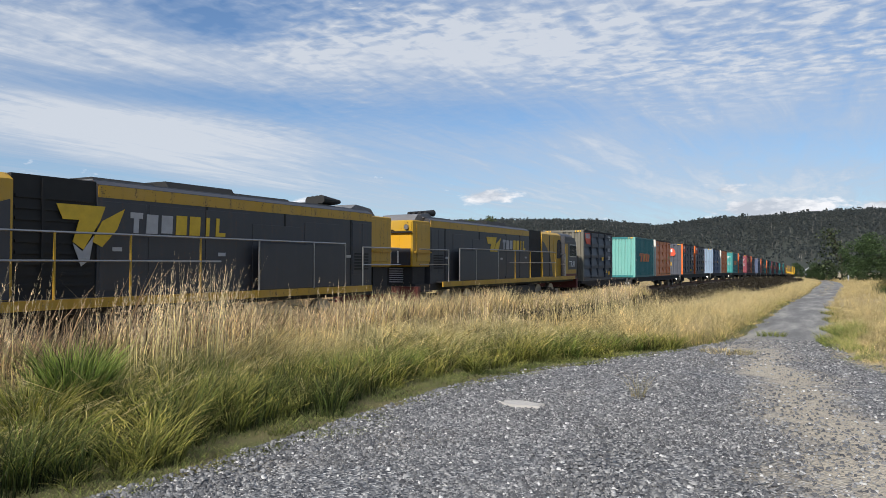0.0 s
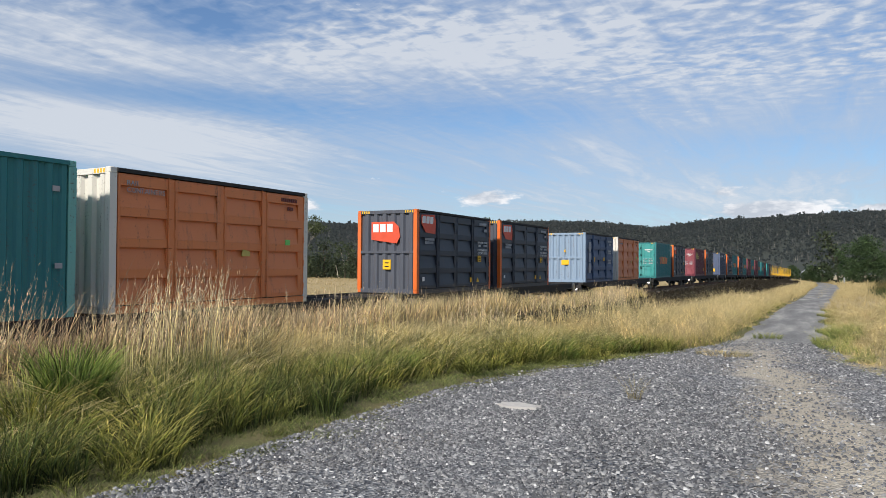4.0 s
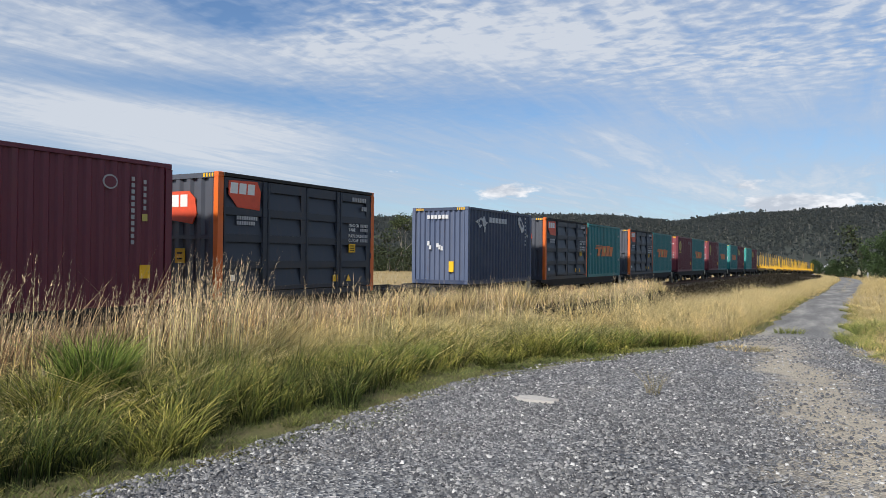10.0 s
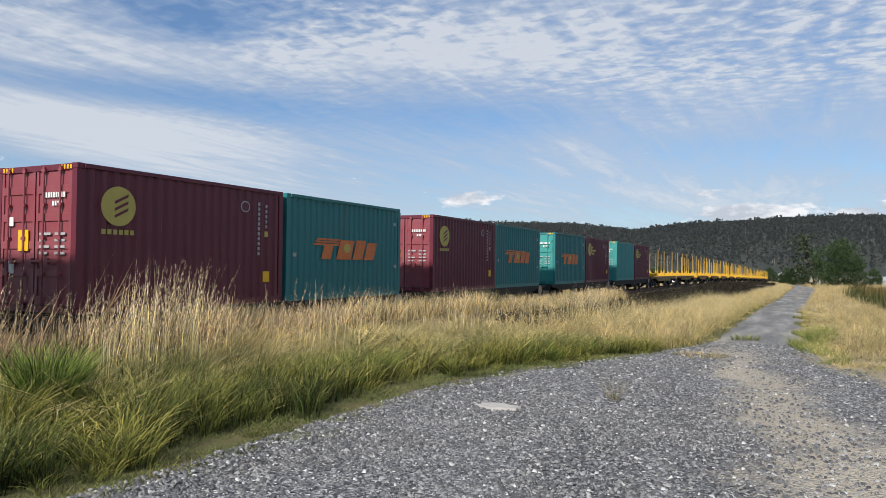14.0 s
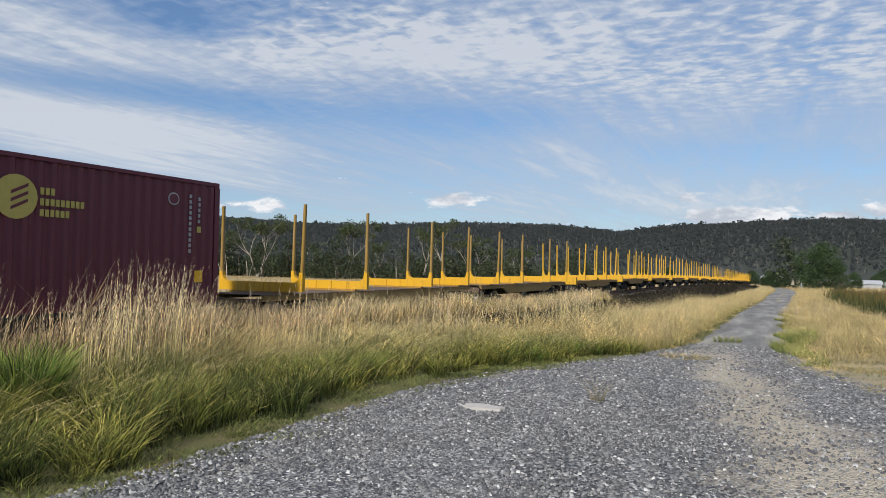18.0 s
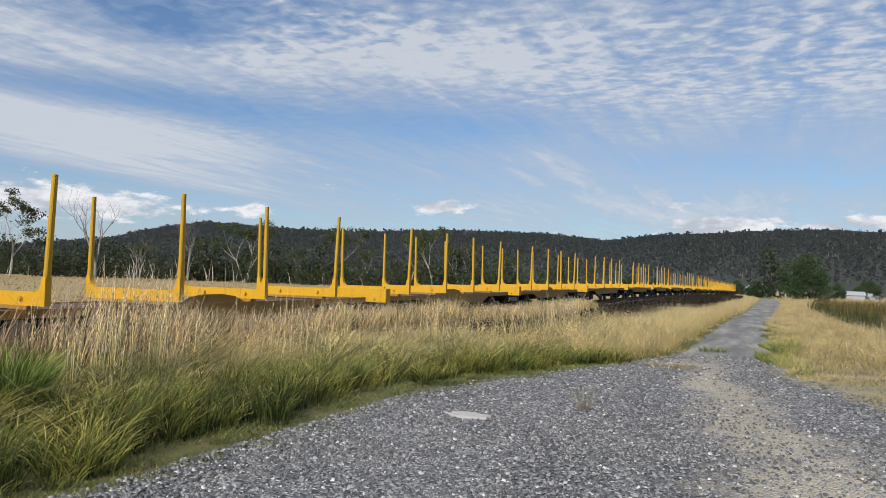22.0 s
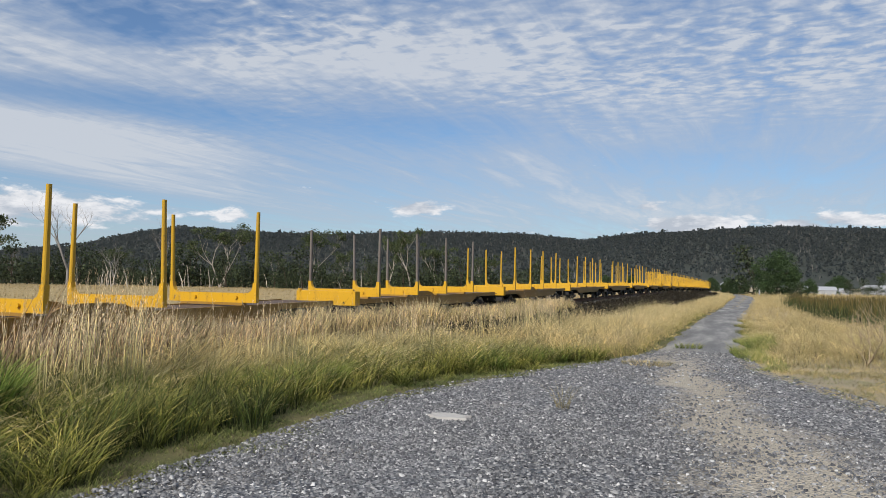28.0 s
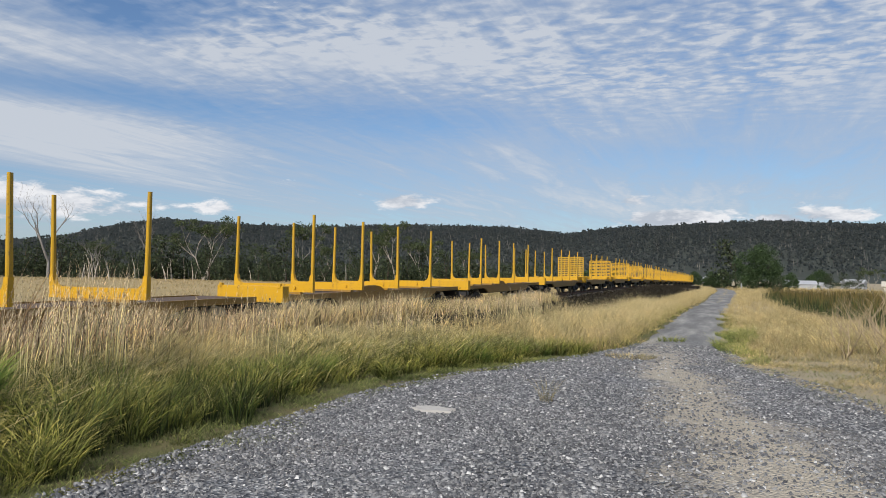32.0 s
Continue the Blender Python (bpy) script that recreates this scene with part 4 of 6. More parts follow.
def log_wagon(length, stakes, lead, board=False, old=False, bare=False):
    """Cross frames with a stake at each end stand on a low spine; a deep box closes the leading end, a bare platform trails."""
    root = empty("log_wagon")
    label = "empty yellow log wagon with upright stakes"
    if board:
        label = "empty yellow log wagon with stakes and a slatted headboard"
    if old:
        label = "older yellow log wagon with dark scuffed stakes"
    if bare:
        label = "empty yellow log wagon with bare grey steel stakes"
    tagged(root, label, "log wagon", "log wagons of the train")
    h, half = length / 2, 1.44
    stakes = [-h + lead + x for x in stakes]
    body = YELLOW
    post = BARE_STAKE if bare else OLD_STAKE if old else STAKE_YELLOW
    if not old:
        bm = boxes((-h, -h + 0.34, -1.2, 1.2, 0.87, 1.37), bevel=0.015)
        end = part("headstock", bm, body, root, "deep yellow end box")
        for y in (-1.12, 1.02):
            part("lashing_lug", boxes((-h - 0.02, -h + 0.10, y, y + 0.10, 1.30, 1.44), bevel=0.01), body, end)
        bm = bmesh.new()
        for y in (-0.75, 0.75):
            rod(bm, (-h - 0.004, y, 0.98), (-h + 0.02, y, 0.98), 0.035, sides=8)
        part("drain_hole", bm, BLACK, end)
        part("label_plate", boxes((-h - 0.014, -h - 0.002, 0.55, 1.0, 0.56, 0.84)), LABEL_YELLOW, root, "yellow wagon plate")
    else:
        part("headstock", boxes((-h, -h + 0.14, -1.1, 1.1, 0.78, 1.0), bevel=0.01), DECK_BROWN, root)
    for sx in (-1, 1):
        bogie(root, sx * (h - 2.3))
        coupler(root, sx * h, sx)
        part("headstock_beam", boxes((min(sx * h, sx * (h - 0.14)) + sx * -0.12, max(sx * h, sx * (h - 0.14)) - sx * 0.12, -1.05, 1.05, 0.58, 0.85)), UNDER, root)
    part("centre_sill", boxes((-h + 0.1, h - 0.1, -0.25, 0.25, 0.55, 0.90)), UNDER, root)
    m0, m1 = stakes[1] + 0.35, stakes[2] - 0.35
    for sy in (-1, 1):
        bm = bmesh.new()
        # the sill arches over the bogies and hangs deep between them
        prism(bm, [(-h + 0.36, 0.92), (-h + 0.36, 1.09), (h - 0.3, 1.09), (h - 0.3, 0.92), (h - 3.2, 0.92), (h - 3.9, 0.66), (-h + 3.9, 0.66), (-h + 3.2, 0.92)], "y", sy * 1.02 - 0.05, sy * 1.02 + 0.05)
        part("side_sill", bm, OLD_STAKE if old else WORN_YELLOW, root, "rust-streaked side sill")
        if old:
            continue
        bm = bmesh.new()
        prism(bm, [(m0, 1.10), (m0 + 0.35, 1.24), (m0 + 0.8, 1.30), (m1 - 0.8, 1.30), (m1 - 0.35, 1.24), (m1, 1.10)], "y", sy * 1.02 - 0.04, sy * 1.02 + 0.04)
        part("sill_hump", bm, WORN_YELLOW, root)
    for x in stakes:
        part("bearer", boxes((x - 0.10, x + 0.10, -1.06, 1.06, 1.092 if not old else 1.099, 1.16)), WORN_YELLOW, root)
    part("deck", boxes((-h + 0.36, h - 0.15, -1.16, 1.16, 1.093, 1.098) if old else (-h + 0.36, h - 0.15, -0.95, 0.95, 1.03, 1.06)), DECK_BROWN, root)
    for x in stakes:
        bm = bmesh.new()
        prism(bm, bolster_outline(half), "x", x - 0.065, x + 0.065)
        frame_ob = part("bolster", bm, body, root, "yellow cross frame")
        bm = bmesh.new()
        if old:
            for y in (-0.75, -0.15, 0.45):
                box(bm, x - 0.09, x - 0.065, y, y + 0.04, 1.17, 1.41)
        else:
            for y in (-0.85, 0.55):
                rod(bm, (x - 0.065, y, 1.30), (x - 0.12, y, 1.30), 0.045, sides=8)
        part("rib" if old else "chain_pin", bm, body, frame_ob)
        for sy in (-1, 1):
            lean, out = random.uniform(-0.05, 0.05), random.uniform(-0.03, 0.05)
            bm = bmesh.new()
            y = sy * half
            rings = []
            for z, wx, wy, k in ((1.60, 0.062, 0.05, 0.0), (2.5, 0.055, 0.045, 0.45), (3.60, 0.048, 0.04, 1.0)):
                cx, cy = x + lean * k, y + sy * out * k
                rings.append([bm.verts.new((cx + a * wx, cy + b * wy, z)) for a, b in ((-1, -0.6), (-0.6, -1), (0.6, -1), (1, -0.6), (1, 0.6), (0.6, 1), (-0.6, 1), (-1, 0.6))])
            for lo, hi in zip(rings, rings[1:]):
                for k in range(8):
                    bm.faces.new((lo[k - 1], lo[k], hi[k], hi[k - 1]))
            bm.faces.new(rings[0][::-1])
            bm.faces.new(rings[-1])
            part("stake", bm, post, root, "bare grey steel stake" if bare else "scuffed steel stake")
    if board:
        x = h - 0.45
        bm = bmesh.new()
        for y in (-1.2, 1.12):
            box(bm, x - 0.06, x + 0.06, y, y + 0.08, 1.06, 3.22)
        box(bm, x - 0.06, x + 0.06, -1.12, 1.12, 3.12, 3.22)
        headboard = part("headboard", bm, body, root)
        for i in range(10):
            z = 1.40 + i * 0.172
            part("slat", boxes((x - 0.03, x + 0.03, -1.12, 1.12, z, z + 0.085)), body, headboard)
        for y in (-0.6, 0.0, 0.6):
            part("upright", boxes((x + 0.03, x + 0.09, y - 0.04, y + 0.04, 1.06, 3.15)), body, headboard)
    return root


OLD_SET, NEW_SET = (0, 3.4, 8.05, 11.54), (0, 3.3, 6.3, 9.65)
WAGONS = {
    "old": log_wagon(14.5, OLD_SET, 1.5, old=True),
    "short": log_wagon(13.7, NEW_SET, 1.27),
    "long": log_wagon(15.8, NEW_SET, 1.27),
    "bare": log_wagon(15.8, NEW_SET, 1.27, bare=True),
    "board": log_wagon(15.8, NEW_SET, 1.27, board=True),
}
SPANS = {"old": 14.5, "short": 13.7, "long": 15.8, "bare": 15.8, "board": 15.8}
LOGS = [("old", 243.0), ("old", 258.1), ("short", 274.35), ("short", 289.18), ("short", 303.76), ("short", 318.6)]
LOGS += [("long", 334.55), ("long", 351.22), ("long", 367.75), ("bare", 384.45), ("long", 401.05), ("long", 417.65), ("long", 434.25), ("long", 450.9)] + [("board", 467.6 + 16.65 * k) for k in range(16)]
used = set()
for kind, u in LOGS:
    ob = copy_thing(WAGONS[kind], Matrix()) if kind in used else WAGONS[kind]
    used.add(kind)
    MOVING.append((ob, u + SPANS[kind] / 2, 0.0))

# ---- locomotives ----
# the word mark's signs as plain slanted blocks, some worn short
MARKS = (((0.03, 0.33, 0.30, 0.42), (0.12, 0.24, 0.0, 0.30)), ((0.04, 0.33, 0.0, 0.40),), ((0.04, 0.33, 0.02, 0.40),), ((0.04, 0.33, 0.0, 0.42),), ((0.03, 0.33, 0.0, 0.42),), ((0.12, 0.22, 0.0, 0.42),), ((0.03, 0.13, 0.09, 0.42), (0.03, 0.33, 0.0, 0.09)))


def locomotive():
    root = empty("locomotive")
    tagged(root, "grimy grey and yellow diesel locomotive with side handrails", "locomotive", "locomotives of the train")
    L, F = 8.3, 8.9
    bm = boxes((-F + 0.1, L - 0.1, -1.05, 1.05, 0.98, 1.22))
    part("underframe", bm, UNDER, root)
    for sy in (-1, 1):
        part("sole_bar", boxes((-F + 1.6, L - 0.6, sy * 1.30 - 0.03, sy * 1.30 + 0.03, 1.10, 1.28)), LOCO_YELLOW, root, "yellow sole bar")
        part("walkway", boxes((-F + 1.5, L - 2.0, min(sy * 1.06, sy * 1.27), max(sy * 1.06, sy * 1.27), 1.25, 1.29)), UNDER, root)
    # long hood with bevelled shoulders
    bm = bmesh.new()
    prism(bm, [(-1.02, 1.22), (1.02, 1.22), (1.02, 3.47), (0.86, 3.56), (-0.86, 3.56), (-1.02, 3.47)], "x", -7.72, 1.75)
    part("hood", bm, LOCO_GREY, root, "dark grey engine hood")
    part("hood_roof", boxes((-7.8, 1.7, -0.80, 0.80, 3.56, 3.59)), ROOF_GREY, root)
    for sy in (-1, 1):
        a, b = sorted((sy * 1.018, sy * 1.032))
        part("hood_stripe", boxes((-7.72, 1.73, a, b, 3.22, 3.46)), LOCO_YELLOW, root, "yellow stripe along the hood top")
        for x0, x1, z0, z1 in ((-7.66, -7.2, 1.6, 3.15), (-7.15, -6.7, 1.6, 3.15), (-6.0, -4.5, 2.35, 3.05), (-4.3, -2.5, 1.4, 2.9), (-2.4, -1.0, 1.4, 3.15), (-0.9, 0.55, 1.4, 3.15), (0.62, 1.7, 1.4, 3.15)):
            part("hood_door", boxes((x0, x1, a, b, z0, z1), bevel=0.005), LOCO_GREY, root)
        for x in (-6.62, -3.7, -1.03, 2.84 if sy > 0 else 0.58):
            part("hood_joint", boxes((x - 0.03, x + 0.03, *sorted((sy * 1.02, sy * 1.03)), 1.3, 3.46)), BLACK, root)
        for k in range(6):
            part("louvre", boxes((-7.5, -6.8, *sorted((sy * 1.03, sy * 1.055)), 1.75 + k * 0.09, 1.79 + k * 0.09)), BLACK, root)
        for x in (-6.6, -3.4, -1.6, 1.2):
            part("data_plate", boxes((x, x + 0.22, *sorted((sy * 1.03, sy * 1.04)), 2.2 + 0.1 * math.sin(x * 5), 2.28 + 0.1 * math.sin(x * 5))), GREY_PAINT, root)
    # emblem and word mark as plain shapes on both sides
    for sy, ex, lx, d in ((-1, -3.04, -1.42, 1), (1, 2.6, 1.06, -1)):
        y = sy * 1.032
        y0, y1 = sorted((y, y + sy * 0.012))
        def shape(pts, mat, name="emblem"):
            bm = bmesh.new()
            prism(bm, [(ex + d * p * 1.1, 3.04 + (q - 2.92) * 1.1) for p, q in pts], "y", y0, y1)
            part(name, bm, mat, root)
        shape([(0.0, 2.92), (0.92, 2.92), (0.82, 2.66), (0.12, 2.66)], SIGN_YELLOW)
        shape([(0.42, 2.66), (0.82, 2.66), (0.50, 2.15), (0.30, 2.28)], SIGN_YELLOW)
        shape([(0.86, 2.66), (1.32, 2.90), (1.16, 2.52), (0.86, 2.20), (0.66, 2.30)], SIGN_YELLOW)
        shape([(0.30, 2.26), (0.48, 2.12), (0.70, 2.40), (0.62, 1.98), (0.46, 1.86)], GREY_PAINT)
        w = 2.7 / 7
        for k in range(7):
            x = lx + d * (k * w)
            mat = GREY_PAINT if k < 3 else SIGN_YELLOW
            def block(p0, p1, q0, q1):
                bm = bmesh.new()
                lean = 0.05
                prism(bm, [(x + d * (p0 + lean * q0), 2.55 + q0), (x + d * (p1 + lean * q0), 2.55 + q0), (x + d * (p1 + lean * q1), 2.55 + q1), (x + d * (p0 + lean * q1), 2.55 + q1)], "y", y0, y1)
                part("word_mark", bm, mat, root)
            # each sign of the word mark as a few slanted bars
            for p0, p1, q0, q1 in MARKS[k]:
                block(p0, p1, q0, q1)
    # roof gear
    for x0, x1, w, h in ((-6.6, -5.2, 0.55, 0.08), (-4.4, -2.4, 0.62, 0.09), (-2.2, -0.2, 0.74, 0.16), (0.0, 1.5, 0.60, 0.09)):
        bm = bmesh.new()
        prism(bm, [(-w, 3.58), (w, 3.58), (w - 0.12, 3.58 + h), (-w + 0.12, 3.58 + h)], "x", x0, x1)
        part("roof_vent", bm, BLACK, root)
    bm = bmesh.new()
    prism(bm, [(-8.4, 3.40), (-8.1, 3.66), (-7.3, 3.74), (-6.95, 3.56)], "y", -0.72, 0.72)
    part("fan_cowl", bm, ROOF_GREY, root, "grey sloping roof cowl")
    bm = bmesh.new()
    for k, y in enumerate((-0.35, -0.12, 0.12, 0.35)):
        rod(bm, (-6.95, y, 3.80), (-6.35 + 0.10 * k, y, 3.82), 0.06, 0.13, 10)
    rod(bm, (-6.8, -0.4, 3.74), (-6.8, 0.4, 3.76), 0.05)
    rod(bm, (-6.8, 0, 3.56), (-6.8, 0, 3.76), 0.05)
    part("horn_cluster", bm, BLACK, root)
    # end block with lamps and number
    bm = bmesh.new()
    box(bm, -F, -7.7, -0.99, 0.99, 1.82, 3.42, bevel=0.03)
    block_ob = part("end_block", bm, LOCO_YELLOW, root, "yellow end block")
    part("lamp_box", boxes((-F - 0.03, -F, -0.94, 0.94, 3.05, 3.34)), LOCO_YELLOW, root)
    part("lamp_hood", boxes((-F - 0.12, -F - 0.03, -1.0, 1.0, 2.99, 3.03)), BLACK, root)
    part("lamp_plate", boxes((-F - 0.045, -F - 0.03, -0.05, 0.55, 3.05, 3.33)), BLACK, root)
    for y in (0.12, 0.38):
        bm = bmesh.new()
        rod(bm, (-F - 0.045, y, 3.19), (-F - 0.12, y, 3.19), 0.13, 0.13, 16)
        lamp = part("headlamp", bm, CHROME, root)
        bm = bmesh.new()
        rod(bm, (-F - 0.12, y, 3.19), (-F - 0.128, y, 3.19), 0.105, 0.105, 16)
        part("lens", bm, LENS, lamp)
    for y in (-0.78, 0.78):
        bm = bmesh.new()
        rod(bm, (-F - 0.03, y, 3.18), (-F - 0.10, y, 3.18), 0.09, 0.09, 12)
        part("marker_lamp", bm, CHROME, root)
    part("front_panel", boxes((-F - 0.012, -F, -0.94, 0.94, 1.86, 3.0)), END_YELLOW, root, "bright yellow end panel")
    part("number_plate", boxes((-F - 0.024, -F - 0.012, -0.92, 0.92, 1.87, 2.45)), LOCO_GREY, root)
    letters("TR11", 0.60, WHITE_PAINT, root, at_end(0.80, 1.95, -F - 0.026))
    for sy in (-1, 1):
        part("side_box", boxes((-F + 0.25, -7.72, *sorted((sy * 0.99, sy * 1.015)), 2.0, 3.3), bevel=0.006), LOCO_YELLOW, block_ob)
        part("ledge", boxes((-F + 0.1, -7.72, *sorted((sy * 0.99, sy * 1.08)), 2.30, 2.35)), LOCO_YELLOW, block_ob)
    part("end_grille", boxes((-F + 0.12, -7.95, -0.92, 0.92, 1.2, 1.82)), UNDER, root)
    for k in range(7):
        part("grille_bar", boxes((-F + 0.09, -F + 0.12, -0.55, 0.0, 1.28 + k * 0.075, 1.31 + k * 0.075)), GREY_PAINT, root)
    part("buffer_beam", boxes((-F - 0.1, -F + 0.1, -1.25, 1.25, 0.62, 1.15)), RED_TRIM, root, "dull red end beam")
    part("buffer_beam", boxes((L - 0.1, L + 0.1, -1.25, 1.25, 0.62, 1.15)), RED_TRIM, root, "dull red end beam")
    # radiator, doors and cab
    part("radiator", boxes((1.75, 3.4, -0.98, 0.98, 1.22, 3.52)), BLACK, root, "black radiator opening")
    for sy in (-1, 1):
        for k in range(9):
            z = 1.5 + k * 0.2
            part("slat", boxes((1.82, 3.34, *sorted((sy * 0.985, sy * 1.01)), z, z + 0.06)), BLACK, root)
    bm = bmesh.new()
    prism(bm, [(-1.04, 1.22), (1.04, 1.22), (1.04, 3.40), (0.84, 3.52), (-0.84, 3.52), (-1.04, 3.40)], "x", 3.4, 6.25)
    part("equipment_room", bm, LOCO_YELLOW, root)
    for sy in (-1, 1):
        a, b = sorted((sy * 1.042, sy * 1.052))
        bm = bmesh.new()
        prism(bm, [(3.45, 1.3), (4.95, 1.3), (4.85, 1.75), (4.55, 2.35), (3.75, 2.95), (3.45, 3.05)], "y", a, b)
        part("side_door", bm, LOCO_GREY, root, "grey door with a slanting yellow top")
        part("door_edge", boxes((4.42, 4.50, *sorted((sy * 1.052, sy * 1.06)), 1.3, 3.32)), BLACK, root)
        part("side_door", boxes((5.05, 5.45, a, b, 1.3, 3.3)), LOCO_YELLOW, root)
        bm = bmesh.new()
        prism(bm, [(5.62, 2.2), (6.15, 2.2), (6.15, 3.05), (6.02, 3.18), (5.75, 3.18), (5.62, 3.05)], "y", a, b)
        part("cab_door_window", bm, GLASS, root)
    bm = bmesh.new()
    prism(bm, [(6.2, 1.1), (8.15, 1.1), (8.28, 2.1), (8.10, 3.0), (7.85, 3.30), (6.2, 3.36)], "y", -1.26, 1.26)
    part("cab", bm, LOCO_GREY, root, "dark grey cab")
    for sy in (-1, 1):
        a, b = sorted((sy * 1.262, sy * 1.272))
        part("cab_stripe", boxes((6.25, 6.70, a, b, 1.4, 2.98)), LOCO_YELLOW, root)
        part("cab_stripe", boxes((6.75, 8.1, a, b, 1.40, 1.62)), LOCO_YELLOW, root)
        part("red_stripe", boxes((6.3, 8.1, a, b, 1.22, 1.38)), RED_TRIM, root)
        part("window_frame", boxes((6.98, 8.08, a, b, 2.28, 2.96)), CHROME, root)
        for x0, x1 in ((7.02, 7.48), (7.55, 8.04)):
            part("window", boxes((x0, x1, *sorted((sy * 1.272, sy * 1.28)), 2.33, 2.91)), GLASS, root)
    bm = bmesh.new()
    prism(bm, [(-1.27, 3.02), (-1.27, 3.10), (-1.0, 3.46), (-0.7, 3.56), (0.7, 3.56), (1.0, 3.46), (1.27, 3.10), (1.27, 3.02)], "x", 6.15, 8.02)
    part("cab_roof", bm, LOCO_GREY, root, "dark grey cab roof with sloping sides")
    letters("TR11", 0.46, WHITE_PAINT, root, at_side(6.86, 1.76, -1.28))
    letters("TR11", 0.46, WHITE_PAINT, root, Matrix.Translation((8.06, 1.28, 1.76)) @ Matrix.Rotation(math.pi, 4, "Z") @ FACE_SIDE)
    # handrails and rail panels
    for sy in (-1, 1):
        y = sy * 1.30
        for z, x0, x1 in ((2.5, -5.97, 4.64), (1.98, -1.2, 4.64)):
            bm = bmesh.new()
            rod(bm, (x0, y, z), (x1, y, z), 0.022, sides=6)
            part("handrail", bm, STEEL, root, "thin pale handrail")
        for x in (-5.97, -4.55, -2.45, -0.6, 1.2, 2.8, 4.64):
            bm = bmesh.new()
            rod(bm, (x, y, 1.2), (x, y, 2.5), 0.024, sides=6)
            part("stanchion", bm, LOCO_YELLOW if x > -1 else STEEL, root)
        part("rail_panel", boxes((-5.93, -4.58, y - 0.015, y + 0.015, 1.3, 2.42)), LOCO_GREY, root)
        part("rail_panel", boxes((-4.52, -2.48, y - 0.015, y + 0.015, 1.3, 2.42)), LOCO_GREY, root)
        for x0, x1 in ((-8.95, -6.85), (5.45, 6.15)):
            bm = bmesh.new()
            rod(bm, (x0, y, 2.42), (x1, y, 2.42), 0.022, sides=6)
            rod(bm, (x1, y, 2.42), (x1, y, 1.2), 0.022, sides=6)
            rod(bm, (x0, y, 1.9), (x1, y, 1.9), 0.018, sides=6)
            part("handrail", bm, STEEL, root)
        for k in range(3):
            part("step", boxes((-F + 0.2, -F + 0.7, *sorted((sy * 1.15, sy * 1.38)), 0.4 + k * 0.28, 0.44 + k * 0.28)), UNDER, root)
    for x, y in ((6.9, 0.5), (5.2, -0.4)):
        bm = bmesh.new()
        rod(bm, (x, y, 3.50), (x, y, 4.0), 0.012, sides=5)
        part("aerial", bm, BLACK, root)
    bm = bmesh.new()
    prism(bm, [(-1.15, 0.95), (-1.2, 0.5), (-0.9, 0.25), (0.9, 0.25), (1.2, 0.5), (1.15, 0.95)], "x", -2.1, 2.1)
    part("fuel_tank", bm, UNDER, root)
    for x in (-4.9, 4.9):
        bogie(root, x, UNDER, 0.46)
    coupler(root, -F, -1)
    coupler(root, L, 1)
    return root


TURN_ROUND = Matrix.Rotation(math.pi, 4, "Z")
loco = locomotive()
MOVING.append((loco, 29.5, 0.0))
lead = copy_thing(loco, Matrix())
MOVING.append((lead, 10.35, 0.0, TURN_ROUND))

# ---- grass ----
def leafy(name, low, high, tip, rough=0.7, glow=0.26, spread=0.8, patchy=0.0):
    """Blades: colour from root to tip by their own length, a dark low colour painting shade at the root, each blade a
    little different.
    """
    m = bpy.data.materials.new(name)
    m.use_nodes = True
    n = Nodes(m.node_tree)
    n("TexCoord")
    sep = n.tree.nodes.new("ShaderNodeSeparateXYZ")
    plug(n, n.tree.nodes[-2].outputs["UV"], sep.inputs[0])
    n("NewGeometry")
    own = n.tree.nodes[-1].outputs["Random Per Island"]
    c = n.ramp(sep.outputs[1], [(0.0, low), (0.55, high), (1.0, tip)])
    vary = n.ramp(own, [(0.0, (1 - spread,) * 3), (0.45, (0.9, 0.9, 0.9)), (0.8, (1 + spread * 0.5, 1 + spread * 0.42, 1 + spread * 0.3)), (1.0, (1 + spread * 1.3, 1 + spread * 1.15, 1 + spread * 0.8))])
    c = n.mix(1.0, c, vary, "MULTIPLY")
    # noise by position paints dark shade pockets and bright clumps into the colour
    spot = n.tree.nodes.new("ShaderNodeNewGeometry").outputs["Position"]
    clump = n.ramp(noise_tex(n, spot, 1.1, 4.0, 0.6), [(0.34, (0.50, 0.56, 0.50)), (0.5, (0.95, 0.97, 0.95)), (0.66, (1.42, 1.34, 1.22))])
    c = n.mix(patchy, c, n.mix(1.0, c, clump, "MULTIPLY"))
    d = n.tree.nodes.new("ShaderNodeBsdfPrincipled")
    d.inputs["Roughness"].default_value = rough
    d.inputs["Specular IOR Level"].default_value = 0.25
    plug(n, c, d.inputs["Base Color"])
    t = n.tree.nodes.new("ShaderNodeBsdfTranslucent")
    plug(n, c, t.inputs["Color"])
    mixed = n("MixShader", {0: glow, 1: d.outputs[0], 2: t.outputs[0]})
    n("OutputMaterial", {"Surface": mixed})
    return m


